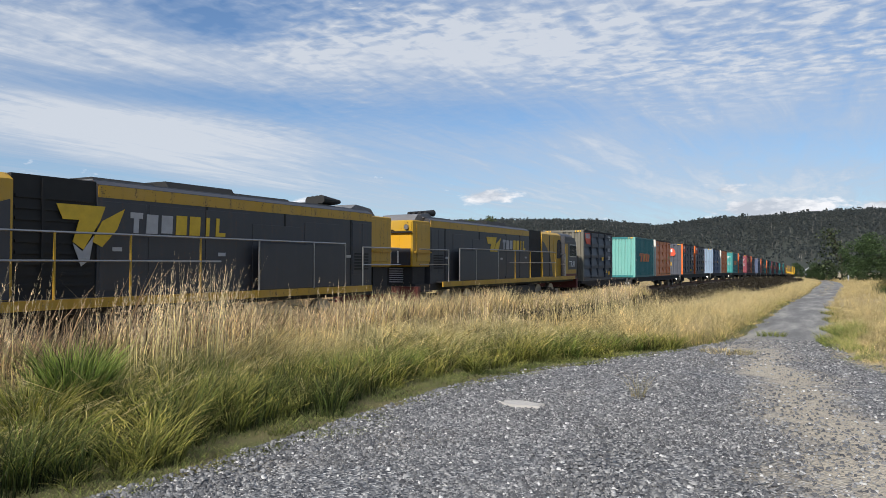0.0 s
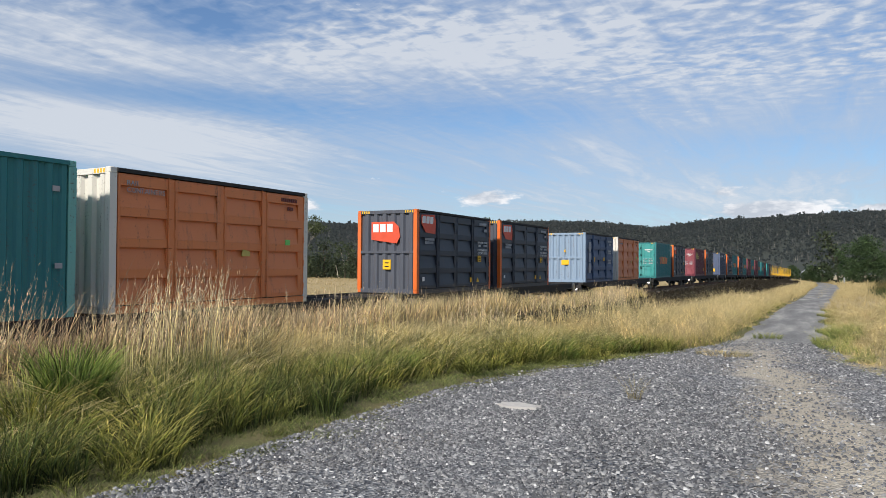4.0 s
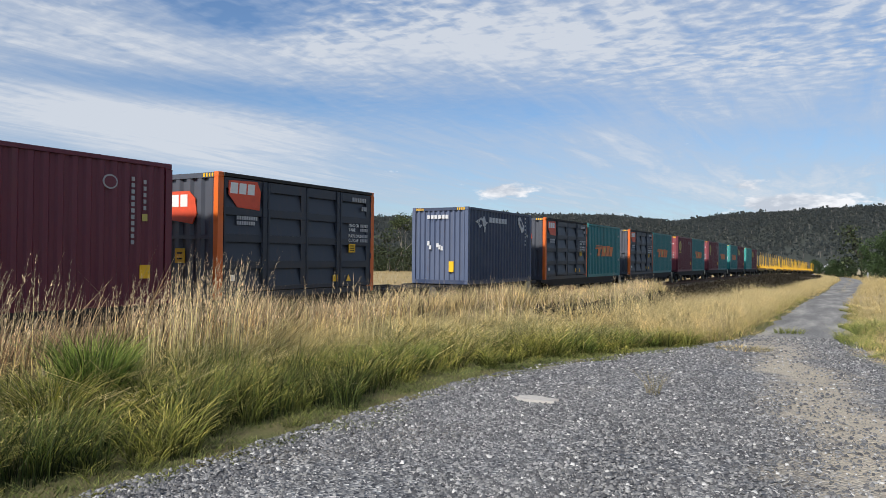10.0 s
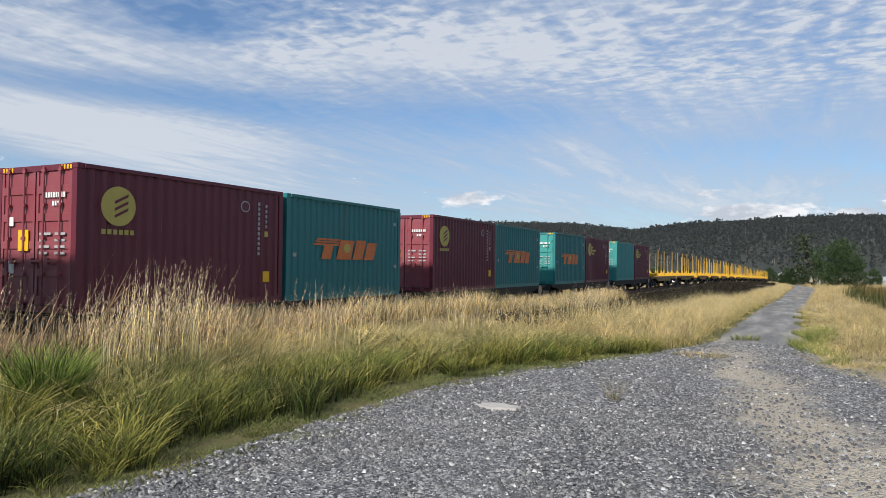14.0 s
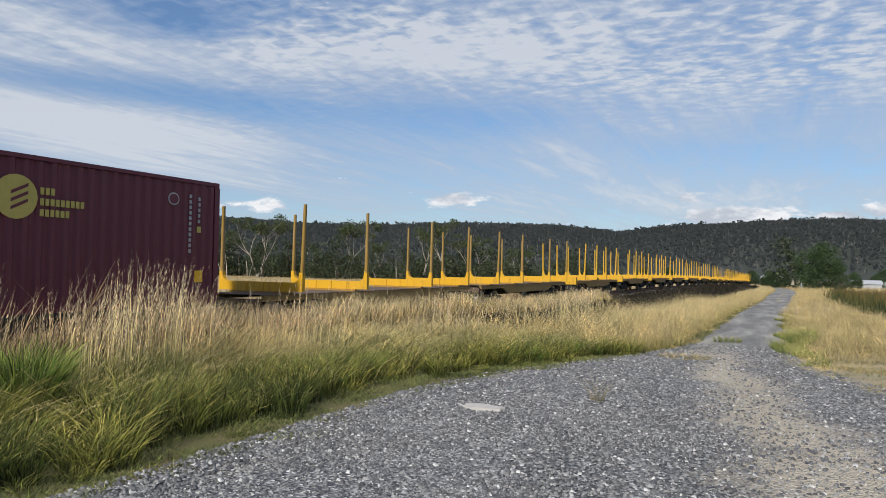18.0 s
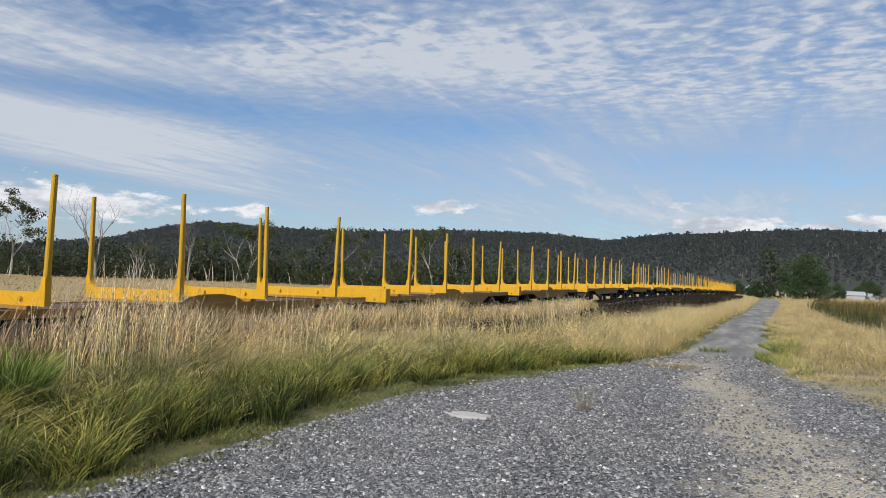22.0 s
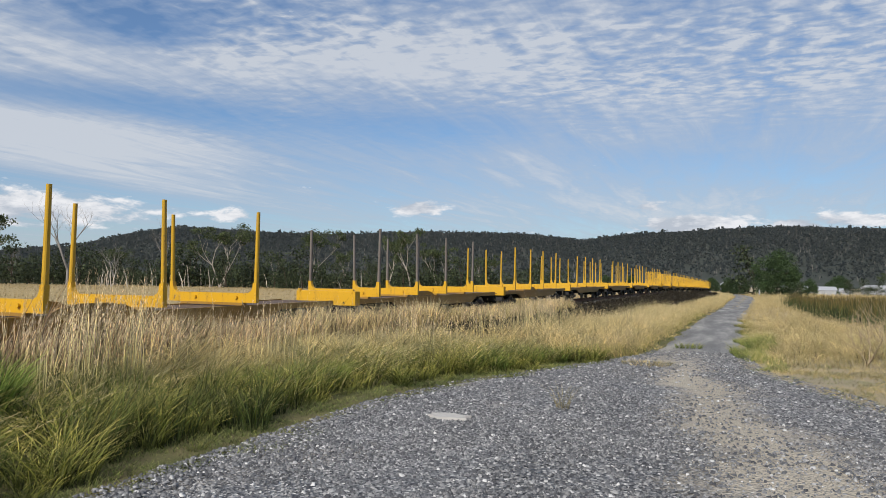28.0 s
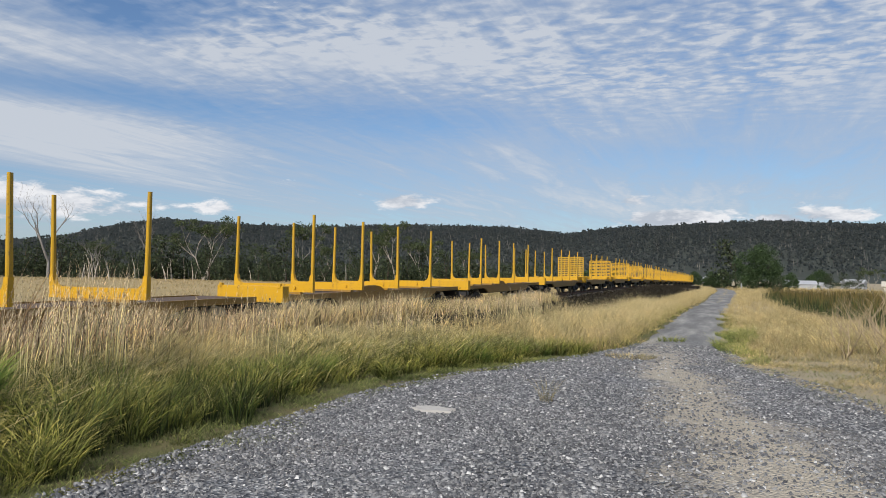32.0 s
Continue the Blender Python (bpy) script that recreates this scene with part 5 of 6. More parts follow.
# low colours: the root's own tone plus painted shade near the ground
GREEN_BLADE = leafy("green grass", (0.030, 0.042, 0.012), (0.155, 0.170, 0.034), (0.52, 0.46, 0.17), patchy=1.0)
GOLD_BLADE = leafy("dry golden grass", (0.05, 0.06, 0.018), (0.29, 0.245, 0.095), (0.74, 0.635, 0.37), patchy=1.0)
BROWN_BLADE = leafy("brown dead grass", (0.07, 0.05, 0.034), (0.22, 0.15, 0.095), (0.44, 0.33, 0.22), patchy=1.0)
# darker green with the hollow's shade put into all three colours
SHADED_BLADE = leafy("shade-dark green grass", (0.014, 0.024, 0.007), (0.055, 0.078, 0.016), (0.20, 0.20, 0.06), patchy=1.0)
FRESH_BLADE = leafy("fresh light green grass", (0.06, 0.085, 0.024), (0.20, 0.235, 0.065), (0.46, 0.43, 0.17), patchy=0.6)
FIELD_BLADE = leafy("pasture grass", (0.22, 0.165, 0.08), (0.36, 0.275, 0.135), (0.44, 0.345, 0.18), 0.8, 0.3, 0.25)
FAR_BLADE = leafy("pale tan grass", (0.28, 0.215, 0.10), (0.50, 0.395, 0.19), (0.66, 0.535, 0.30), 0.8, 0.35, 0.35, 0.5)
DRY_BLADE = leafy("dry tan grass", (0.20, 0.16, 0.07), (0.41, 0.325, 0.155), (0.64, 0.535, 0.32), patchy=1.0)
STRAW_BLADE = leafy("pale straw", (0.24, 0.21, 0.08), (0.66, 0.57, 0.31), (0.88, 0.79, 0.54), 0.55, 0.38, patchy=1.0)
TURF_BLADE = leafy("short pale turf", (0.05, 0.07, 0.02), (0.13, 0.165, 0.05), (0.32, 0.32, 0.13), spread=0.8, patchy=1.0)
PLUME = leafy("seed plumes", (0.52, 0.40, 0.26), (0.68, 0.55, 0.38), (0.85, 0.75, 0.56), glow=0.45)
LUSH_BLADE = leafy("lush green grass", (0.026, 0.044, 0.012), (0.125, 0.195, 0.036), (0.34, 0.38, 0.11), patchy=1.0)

rng = np.random.default_rng(7)


def raw_mesh(name, co, loops, starts, uv, mat):
    me = bpy.data.meshes.new(name)
    me.vertices.add(len(co))
    me.vertices.foreach_set("co", np.ascontiguousarray(co, np.float32).ravel())
    me.loops.add(len(loops))
    me.loops.foreach_set("vertex_index", np.ascontiguousarray(loops, np.int32))
    me.polygons.add(len(starts))
    me.polygons.foreach_set("loop_start", np.ascontiguousarray(starts, np.int32))
    lay = me.uv_layers.new(name="along")
    lay.uv.foreach_set("vector", np.ascontiguousarray(uv[loops], np.float32).ravel())
    me.update(calc_edges=True)
    me.materials.append(mat)
    return me


def blades(name, root, height, width, lean, heading, mat, label, category="grass", droop=0.0, pieces=2, merge=False):
    """root (N,3); each blade bends over along its heading in two or three pieces."""
    k = len(root)
    turn = rng.uniform(0, math.pi, k)
    side = np.stack([np.cos(turn), np.sin(turn), np.zeros(k)], 1) * (width / 2)[:, None]
    go = np.stack([np.cos(heading), np.sin(heading), np.zeros(k)], 1)
    m = 2 * pieces + 1
    co = np.empty((k, m, 3))
    uv = np.empty((m, 2))
    for i in range(pieces + 1):
        s = i / pieces
        at = root + go * (lean * s ** 1.7)[:, None] + np.array([0, 0, 1.0]) * (height * (s - droop * s ** 2.6) * (1 + 0.1 * s * (1 - s)))[:, None]
        if i == pieces:
            co[:, m - 1], uv[m - 1] = at, (0.5, 1)
        else:
            w = side * (1 - 0.45 * s)
            co[:, 2 * i], co[:, 2 * i + 1] = at - w, at + w
            uv[2 * i], uv[2 * i + 1] = (0, s), (1, s)
    one, first = [], []
    for i in range(pieces - 1):
        first.append(len(one))
        one += [2 * i, 2 * i + 1, 2 * i + 3, 2 * i + 2]
    first.append(len(one))
    one += [m - 3, m - 2, m - 1]
    loops = ((np.arange(k) * m)[:, None] + np.array([one])).ravel()
    starts = ((np.arange(k) * len(one))[:, None] + np.array([first])).ravel()
    ob = new(name, raw_mesh(name, co.reshape(-1, 3), loops, starts, np.tile(uv, (k, 1)), mat))
    return tagged(ob, label, category, "", "stuff")


def scatter(count, x0, x1, y0, y1, keep):
    x = rng.uniform(x0, x1, count)
    y = rng.uniform(y0, y1, count)
    keep_it = keep(x, y)
    return x[keep_it], y[keep_it]


V_LEFT = np.array([way_left(-12 + i * 0.5) for i in range(650)])
V_RIGHT = np.array([way_right(-12 + i * 0.5) for i in range(650)])


def edge_left(x):
    return np.interp(x, -12 + np.arange(650) * 0.5, V_LEFT)


def edge_right(x):
    return np.interp(x, -12 + np.arange(650) * 0.5, V_RIGHT)


def patch(x, y, scale, seed=0.0):
    return np.array([noise.noise(Vector((a * scale, b * scale, seed))) for a, b in zip(x, y)])


def rooted(x, y):
    return np.stack([x, y, [ground_z(a, b) - 0.02 for a, b in zip(x, y)]], 1)


WIND = 0.25


def verge(name, count, x0, x1, y_far, mat, label, tall, thick, lo, hi, keepers=None, lean=(0.12, 0.8)):
    """Grass on the strip between the gravel and the line. tall(e) gives the height at e metres from the gravel."""
    def keep(x, y):
        e = y - edge_left(x)
        ok = (e > lo + 0.25 * np.sin(x * 1.7) * np.sin(x * 0.6 + 1)) & (e < hi)
        return ok if keepers is None else ok & (rng.uniform(0, 1, len(x)) < keepers(e))
    x, y = scatter(count, x0, x1, 1.5, y_far, keep)
    e = y - edge_left(x)
    clump = patch(x, y, 0.9, 2.0)
    h = tall(e) * (1 + 0.6 * clump) * rng.uniform(0.5, 1.15, len(x))
    w = thick * rng.uniform(0.6, 1.3, len(x))
    ln = h * rng.uniform(*lean, len(x))
    heading = np.where(rng.uniform(0, 1, len(x)) < 0.55, rng.normal(WIND, 0.7, len(x)), rng.uniform(0, math.tau, len(x)))
    return blades(name, rooted(x, y), h, w, ln, heading, mat, label)


def rise(e, a=0.10, b=1.0, until=3.2):
    """Low turf at the gravel, then a sudden edge and a slow rise."""
    return np.where(e < 0.75, a * 0.6, a + 0.38 * b * np.clip((e - 0.75) / 0.3, 0, 1) + (0.62 * b - a) * np.clip((e - 1.0) / until, 0, 1) ** 1.1)


TOP_Y = 12.2


def in_sight(x, y):
    return (y < 2.25 * x + 1.0) & (x < 17.5)


def crest(x, y):
    """How far the tall grass stands back from the gravel, uneven along the way."""
    return y - edge_left(x) - 0.75 - 0.75 * patch(x, y * 0.3, 0.55, 31.0) - 0.3 * patch(x, y, 1.7, 32.0)


def tussocks(count, y1, lo, hi, each, wide, tall, thick, mat, label, arch=(0.35, 1.15), droop=0.28, x1=17.5, name="verge_grass", bare=-2.0, grow=0.0, near=1.0):
    """Clumps whose blades spread and arch over, dark gaps left between them."""
    x, y = scatter(count, 1.5, x1, 3.0, y1, in_sight)
    c = crest(x, y)
    ok = (c > lo) & (c < hi) & (patch(x, y, 0.6, 21.0 + lo) > bare) & ((x > 8.8) | (y > 10.0) | (rng.uniform(0, 1, len(x)) < near))
    x, y, c = x[ok], y[ok], c[ok]
    k = len(x)
    size = (rng.uniform(0.65, 1.2, k) * (1 + 0.35 * patch(x, y, 0.5, 23.0)) * (1 + grow * np.clip(c / 4, 0, 1)))[:, None]
    a = rng.uniform(0, math.tau, (k, each))
    d = wide * size * np.sqrt(rng.uniform(0, 1, (k, each)))
    px, py = (x[:, None] + d * np.cos(a)).ravel(), (y[:, None] + d * np.sin(a)).ravel()
    h = (tall * size * rng.uniform(0.45, 1.1, (k, each))).ravel()
    bend = rng.normal(0, 0.5, (k, 1))
    heading = (a + bend + rng.normal(0, 0.45, (k, each))).ravel()
    push = np.where(rng.uniform(0, 1, len(h)) < 0.35, rng.normal(WIND, 0.5, len(h)), heading)
    return blades(name, rooted(px, py), h, thick * rng.uniform(0.6, 1.3, len(h)), h * rng.uniform(*arch, len(h)), push, mat, label, droop=droop, pieces=3)


FOOT = "green grass thick at the foot of the verge"
GOLD = "tall dry golden grass along the railway"
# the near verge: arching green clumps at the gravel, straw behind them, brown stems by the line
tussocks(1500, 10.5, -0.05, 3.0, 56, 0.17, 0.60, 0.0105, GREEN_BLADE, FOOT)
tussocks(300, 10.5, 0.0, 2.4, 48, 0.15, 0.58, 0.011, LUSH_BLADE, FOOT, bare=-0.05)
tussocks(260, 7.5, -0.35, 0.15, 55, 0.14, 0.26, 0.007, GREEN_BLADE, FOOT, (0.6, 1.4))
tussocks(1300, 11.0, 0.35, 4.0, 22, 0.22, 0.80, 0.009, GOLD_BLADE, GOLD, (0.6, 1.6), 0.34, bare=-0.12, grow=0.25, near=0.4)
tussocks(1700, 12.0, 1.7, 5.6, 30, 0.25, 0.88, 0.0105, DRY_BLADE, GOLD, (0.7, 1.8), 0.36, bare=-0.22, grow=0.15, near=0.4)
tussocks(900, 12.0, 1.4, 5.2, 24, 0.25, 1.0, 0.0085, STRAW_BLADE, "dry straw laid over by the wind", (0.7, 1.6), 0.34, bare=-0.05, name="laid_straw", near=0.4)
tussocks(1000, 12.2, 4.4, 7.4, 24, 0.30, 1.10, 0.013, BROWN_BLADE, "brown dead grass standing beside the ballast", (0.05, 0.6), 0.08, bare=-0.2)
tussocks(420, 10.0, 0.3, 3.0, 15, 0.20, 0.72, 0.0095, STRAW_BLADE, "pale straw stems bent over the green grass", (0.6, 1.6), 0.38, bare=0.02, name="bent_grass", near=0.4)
# tall dark clumps in the hollow by the big tussock: shade painted as colour
tussocks(300, 9.6, -0.1, 3.4, 56, 0.20, 0.74, 0.010, SHADED_BLADE, FOOT, (0.15, 0.8), 0.18, x1=8.6)
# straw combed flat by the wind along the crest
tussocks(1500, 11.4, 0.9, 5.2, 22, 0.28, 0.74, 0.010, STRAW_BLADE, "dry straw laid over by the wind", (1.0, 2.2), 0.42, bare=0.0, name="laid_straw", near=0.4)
# single long stems bowed over the green
x, y = scatter(1500, 2, 16, 4.8, 9.5, lambda x, y: in_sight(x, y) & (y - edge_left(x) > 0.9) & (y - edge_left(x) < 4.2) & (patch(x, y, 0.7, 6.0) > 0.0))
h = rng.uniform(0.5, 0.95, len(x))
blades("bent_grass", rooted(x, y), h, rng.uniform(0.005, 0.008, len(x)), h * rng.uniform(0.7, 1.6, len(x)), rng.uniform(0, math.tau, len(x)), STRAW_BLADE, "pale straw stems bent over the green grass", droop=0.42, pieces=3)
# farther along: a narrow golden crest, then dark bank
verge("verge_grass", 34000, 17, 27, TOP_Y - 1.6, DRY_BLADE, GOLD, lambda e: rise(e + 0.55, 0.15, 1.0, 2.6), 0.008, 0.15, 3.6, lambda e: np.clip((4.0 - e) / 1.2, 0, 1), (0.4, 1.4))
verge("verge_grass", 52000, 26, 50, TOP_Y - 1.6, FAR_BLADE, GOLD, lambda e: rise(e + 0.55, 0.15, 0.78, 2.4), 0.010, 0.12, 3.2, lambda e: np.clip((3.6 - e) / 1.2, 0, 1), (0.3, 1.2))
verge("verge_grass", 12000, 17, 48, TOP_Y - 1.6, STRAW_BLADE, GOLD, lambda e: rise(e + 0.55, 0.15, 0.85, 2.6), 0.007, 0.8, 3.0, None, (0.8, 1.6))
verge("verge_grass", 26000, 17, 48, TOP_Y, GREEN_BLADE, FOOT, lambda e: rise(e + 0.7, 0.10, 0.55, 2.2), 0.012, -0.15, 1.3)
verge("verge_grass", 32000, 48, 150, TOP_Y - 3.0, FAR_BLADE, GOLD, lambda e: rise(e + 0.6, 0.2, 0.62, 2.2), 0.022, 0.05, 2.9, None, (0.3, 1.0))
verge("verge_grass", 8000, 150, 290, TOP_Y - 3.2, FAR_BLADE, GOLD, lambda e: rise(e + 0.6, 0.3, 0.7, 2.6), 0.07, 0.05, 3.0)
# dead weeds close against the line on both sides
for x0, x1, y0, y1, k, tall, mat in ((3, 13, 9.6, 12.15, 8000, 1.15, BROWN_BLADE), (3, 10, 9.4, 11.8, 700, 1.6, BROWN_BLADE), (10, 46, 9.9, 12.15, 24000, 1.15, DRY_BLADE), (12, 46, 9.9, 12.15, 8000, 1.2, BROWN_BLADE), (4, 46, 15.0, 18.6, 24000, 1.0, BROWN_BLADE)):
    x, y = scatter(k, x0, x1, y0, y1, lambda x, y: patch(x, y, 0.5, 51.0) > -0.3)
    h = tall * np.where(x > 26, 0.7, 1.0) * rng.uniform(0.5, 1.15, len(x)) * (1 + 0.5 * patch(x, y, 0.7, 52.0))
    blades("dead_weeds", rooted(x, y), h, rng.uniform(0.012, 0.03, len(x)), h * rng.uniform(0.05, 0.6, len(x)), rng.normal(WIND, 1.0, len(x)), mat, "brown dead weeds standing against the rails", "weeds", droop=0.08)
x, y = scatter(16000, 3, 60, 15.4, 20.0, lambda x, y: patch(x, y, 0.4, 53.0) > -0.35)
h = rng.uniform(0.5, 1.0, len(x)) * (1 + 0.4 * patch(x, y, 0.6, 54.0))
blades("dry_grass", rooted(x, y), h, rng.uniform(0.012, 0.028, len(x)), h * rng.uniform(0.1, 0.9, len(x)), rng.normal(WIND, 1.0, len(x)), DRY_BLADE, "tall tan grass beyond the rails", droop=0.12)
# a strip of grass down the middle of the far track
x = rng.uniform(62, 255, 2600)
y = np.interp(x, np.arange(0, 300, 2.0), [way_mid(a) for a in np.arange(0, 300, 2.0)]) + rng.normal(0, 0.22, len(x))
h = rng.uniform(0.03, 0.11, len(x))
blades("verge_grass", rooted(x, y), h, np.full(len(x), 0.03), h, rng.uniform(0, 6, len(x)), FAR_BLADE, "dry grass growing along the middle of the track")


def stalks(name, count, x0, x1, y0, y1, lo, hi, label):
    """Tall flowering stems with a loose plume at the top."""
    x, y = scatter(count, x0, x1, y0, y1, lambda x, y: (y - edge_left(x) > 2.0) & (patch(x, y, 0.55, 9.0) > -0.12))
    k = len(x)
    root = rooted(x, y)
    h = rng.uniform(lo, hi, k)
    ln = h * np.abs(rng.normal(0.20, 0.12, k))
    heading = rng.normal(WIND, 0.55, k)
    ob = blades(name, root, h, np.full(k, 0.0095), ln, heading, STRAW_BLADE, label, "tall grass")
    # plumes
    go = np.stack([np.cos(heading), np.sin(heading), np.zeros(k)], 1)
    mid = root + go * (ln * 0.30)[:, None] + np.array([0, 0, 1.0]) * (h * 0.55)[:, None]
    tip = root + go * ln[:, None] + np.array([0, 0, 1.0]) * h[:, None]
    way = tip - mid
    per = 13
    t = rng.uniform(0.35, 1.05, (k, per))
    size = rng.uniform(0.012, 0.032, (k, per)) * (1.25 - t) * 1.5
    c = mid[:, None] + way[:, None] * t[..., None] + rng.normal(0, 0.006, (k, per, 3))
    d = way[:, None] / np.linalg.norm(way, axis=1)[:, None, None] * 0.065 + rng.normal(0, 0.013, (k, per, 3))
    s = rng.normal(0, 1, (k, per, 3))
    s = s / np.linalg.norm(s, axis=2)[..., None] * size[..., None] * 0.26
    co = np.stack([c - s, c + s, c + d], 2).reshape(-1, 3)
    q = k * per
    loops = np.arange(q * 3)
    starts = np.arange(q) * 3
    uv = np.tile(np.array([[0, 0], [1, 0], [0.5, 1]]), (q, 1))
    pl = new("seed_heads", raw_mesh("seed_heads", co, loops, starts, uv, PLUME))
    tagged(pl, "feathery seed heads on tall dry grass", "seed heads", "", "stuff")


stalks("tall_stems", 800, 2, 15, 7.6, 12.2, 0.75, 1.25, "tall dry flowering grass stems leaning with the wind")
for cx, cy, num, top in ((5.6, 8.2, 80, 2.0), (4.9, 8.9, 55, 1.95), (7.6, 8.4, 120, 2.0), (6.6, 9.4, 60, 1.9), (8.4, 8.8, 60, 1.85), (10.5, 7.9, 34, 1.65), (9.4, 9.3, 30, 1.6), (6.4, 10.6, 60, 1.8), (8.0, 10.0, 60, 1.75), (12.2, 7.4, 20, 1.5), (23.5, 6.4, 110, 1.55), (25.0, 6.2, 80, 1.5), (15.5, 7.6, 50, 1.5)):
    stalks("tall_stems", int(num * 0.9), cx - 0.7, cx + 0.7, cy - 0.6, cy + 0.6, top * 0.6, top, "tall dry flowering grass stems leaning with the wind")
stalks("tall_stems", 170, 4.2, 10.0, 9.0, 11.6, 1.15, 1.75, "tall dry flowering grass stems leaning with the wind")
stalks("tall_stems", 130, 2.5, 6.2, 7.6, 9.4, 1.2, 1.75, "tall dry flowering grass stems leaning with the wind")
stalks("tall_stems", 260, 14, 27, 6.0, 8.0, 0.75, 1.15, "tall dry flowering grass stems leaning with the wind")


def tuft(x, y, count, r, h, mat, label, width=0.012, bend=(0.2, 0.95)):
    a = rng.uniform(0, math.tau, count)
    d = r * np.sqrt(rng.uniform(0, 1, count))
    px, py = x + d * np.cos(a), y + d * np.sin(a)
    hh = h * rng.uniform(0.5, 1.1, count)
    ob = blades("grass_tuft", rooted(px, py), hh, np.full(count, width), hh * rng.uniform(*bend, count), a + rng.normal(0, 0.5, count), mat, label, "grass tuft", droop=0.2, pieces=3)
    ob["kind"] = "stuff"


# ---- the verge on the other side of the gravel track ----
def right_side(name, count, x0, x1, depth, mat, label, h0, h1, thick, near=0.0, bend=(0.25, 1.2), droop=0.1):
    x = rng.uniform(x0, x1, count)
    e = near + (depth - near) * rng.uniform(0, 1, count) ** 1.3
    y = edge_right(x) - e + 0.2 * np.sin(x * 1.3)
    clump = 1.3 * patch(x, y, 0.6, 5.0) + 0.8 * patch(x, y, 1.9, 5.5)
    ragged = np.clip((x - 17.2 + 1.6 * patch(x, y, 0.7, 61.0)) / 2.2, 0, 1) if x0 < 18 else 1.0
    h = (0.04 + ragged * (h0 + (h1 - h0) * np.clip(e / 2.0, 0, 1))) * np.clip(1 + 1.1 * clump, 0.2, 2) * rng.uniform(0.5, 1.15, count)
    heading = np.where(rng.uniform(0, 1, count) < 0.5, rng.normal(WIND, 0.7, count), rng.uniform(0, math.tau, count))
    blades(name, rooted(x, y), h, thick * rng.uniform(0.6, 1.3, count), h * rng.uniform(*bend, count), heading, mat, label, droop=droop)


FAR_SIDE = "dry golden grass beyond the gravel track"
right_side("verge_grass", 30000, 15.8, 42, 5.5, FAR_BLADE, FAR_SIDE, 0.16, 0.48, 0.006, 0.2, (0.3, 1.3), 0.25)
right_side("verge_grass", 15000, 15.8, 42, 5.5, STRAW_BLADE, FAR_SIDE, 0.12, 0.46, 0.007, 0.4, (0.8, 1.8), 0.4)
right_side("verge_grass", 3500, 15.8, 42, 5.5, BROWN_BLADE, FAR_SIDE, 0.14, 0.46, 0.008, 0.5, (0.3, 1.5), 0.25)
right_side("verge_grass", 1800, 15.8, 34, 4.5, GREEN_BLADE, FAR_SIDE, 0.10, 0.32, 0.008, 0.2, (0.3, 1.3), 0.2)
right_side("verge_grass", 4500, 16.8, 25, 0.75, FRESH_BLADE, "fresh green grass at the track's edge", 0.22, 0.45, 0.008, -0.02)
right_side("verge_grass", 2500, 25, 42, 0.5, GREEN_BLADE, "fresh green grass at the track's edge", 0.08, 0.25, 0.012, -0.02)
right_side("verge_grass", 18000, 40, 150, 6.5, FAR_BLADE, FAR_SIDE, 0.2, 0.4, 0.02)
right_side("verge_grass", 6000, 150, 290, 40, FAR_BLADE, FAR_SIDE, 0.3, 0.6, 0.10)
x, y = scatter(60000, 9.5, 18.6, -8, 0.6, lambda x, y: rng.uniform(0.05, 0.75, len(x)) < patch(x, y, 0.75, 4.0) + 0.35 * patch(x, y, 2.6, 4.5) + np.clip((edge_right(x) - y) * 0.22 + 0.12, -0.2, 0.5))
h = rng.uniform(0.02, 0.13, len(x)) * np.clip(0.7 + (edge_right(x) - y) * 0.2, 0.5, 1.8)
blades("low_grass", rooted(x, y), h, rng.uniform(0.005, 0.010, len(x)), h * rng.uniform(0.5, 1.8, len(x)), rng.uniform(0, math.tau, len(x)), DRY_BLADE, "sparse dry grass creeping over the gravel")
x, y = scatter(26000, 9.5, 18.4, -8, 0.2, lambda x, y: (patch(x, y, 1.0, 71.0) + 0.4 * patch(x, y, 3.0, 72.0) > 0.0) & (y < edge_right(x) + 0.4))
h = rng.uniform(0.02, 0.10, len(x))
blades("low_grass", rooted(x, y), h, rng.uniform(0.005, 0.010, len(x)), h * rng.uniform(0.5, 1.6, len(x)), rng.uniform(0, math.tau, len(x)), TURF_BLADE, "sparse dry grass creeping over the gravel")
# short turf along the left edge of the gravel
x, y = scatter(110000, 1.5, 17, 3.0, 7.2, lambda x, y: in_sight(x, y) & (patch(x, y, 1.1, 41.0) + 0.5 * patch(x, y, 3.5, 42.0) > -0.40 - 0.35 * (y - edge_left(x))) & (y - edge_left(x) > -0.35 + 0.3 * np.sin(x * 2.1) * np.sin(x * 0.7)) & (y - edge_left(x) < 1.7))
h = rng.uniform(0.015, 0.085, len(x)) * np.clip(1 + patch(x, y, 1.3, 43.0), 0.4, 2)
blades("low_grass", rooted(x, y), h, rng.uniform(0.005, 0.010, len(x)), h * 1.1, rng.uniform(0, math.tau, len(x)), TURF_BLADE, "short green turf spreading on to the gravel")
tuft(21.6, 1.45, 160, 0.36, 0.28, FRESH_BLADE, "small green tuft growing in the gravel track")
tuft(16.7, 2.0, 420, 0.55, 0.17, DRY_BLADE, "small dry tuft growing in the gravel track")
tuft(10.2, 2.4, 46, 0.09, 0.55, DRY_BLADE, "small dry weed growing in the gravel", 0.005)
TUSSOCK = "big bright green grass tussock"
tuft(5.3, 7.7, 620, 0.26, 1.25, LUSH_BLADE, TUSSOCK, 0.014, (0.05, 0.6))
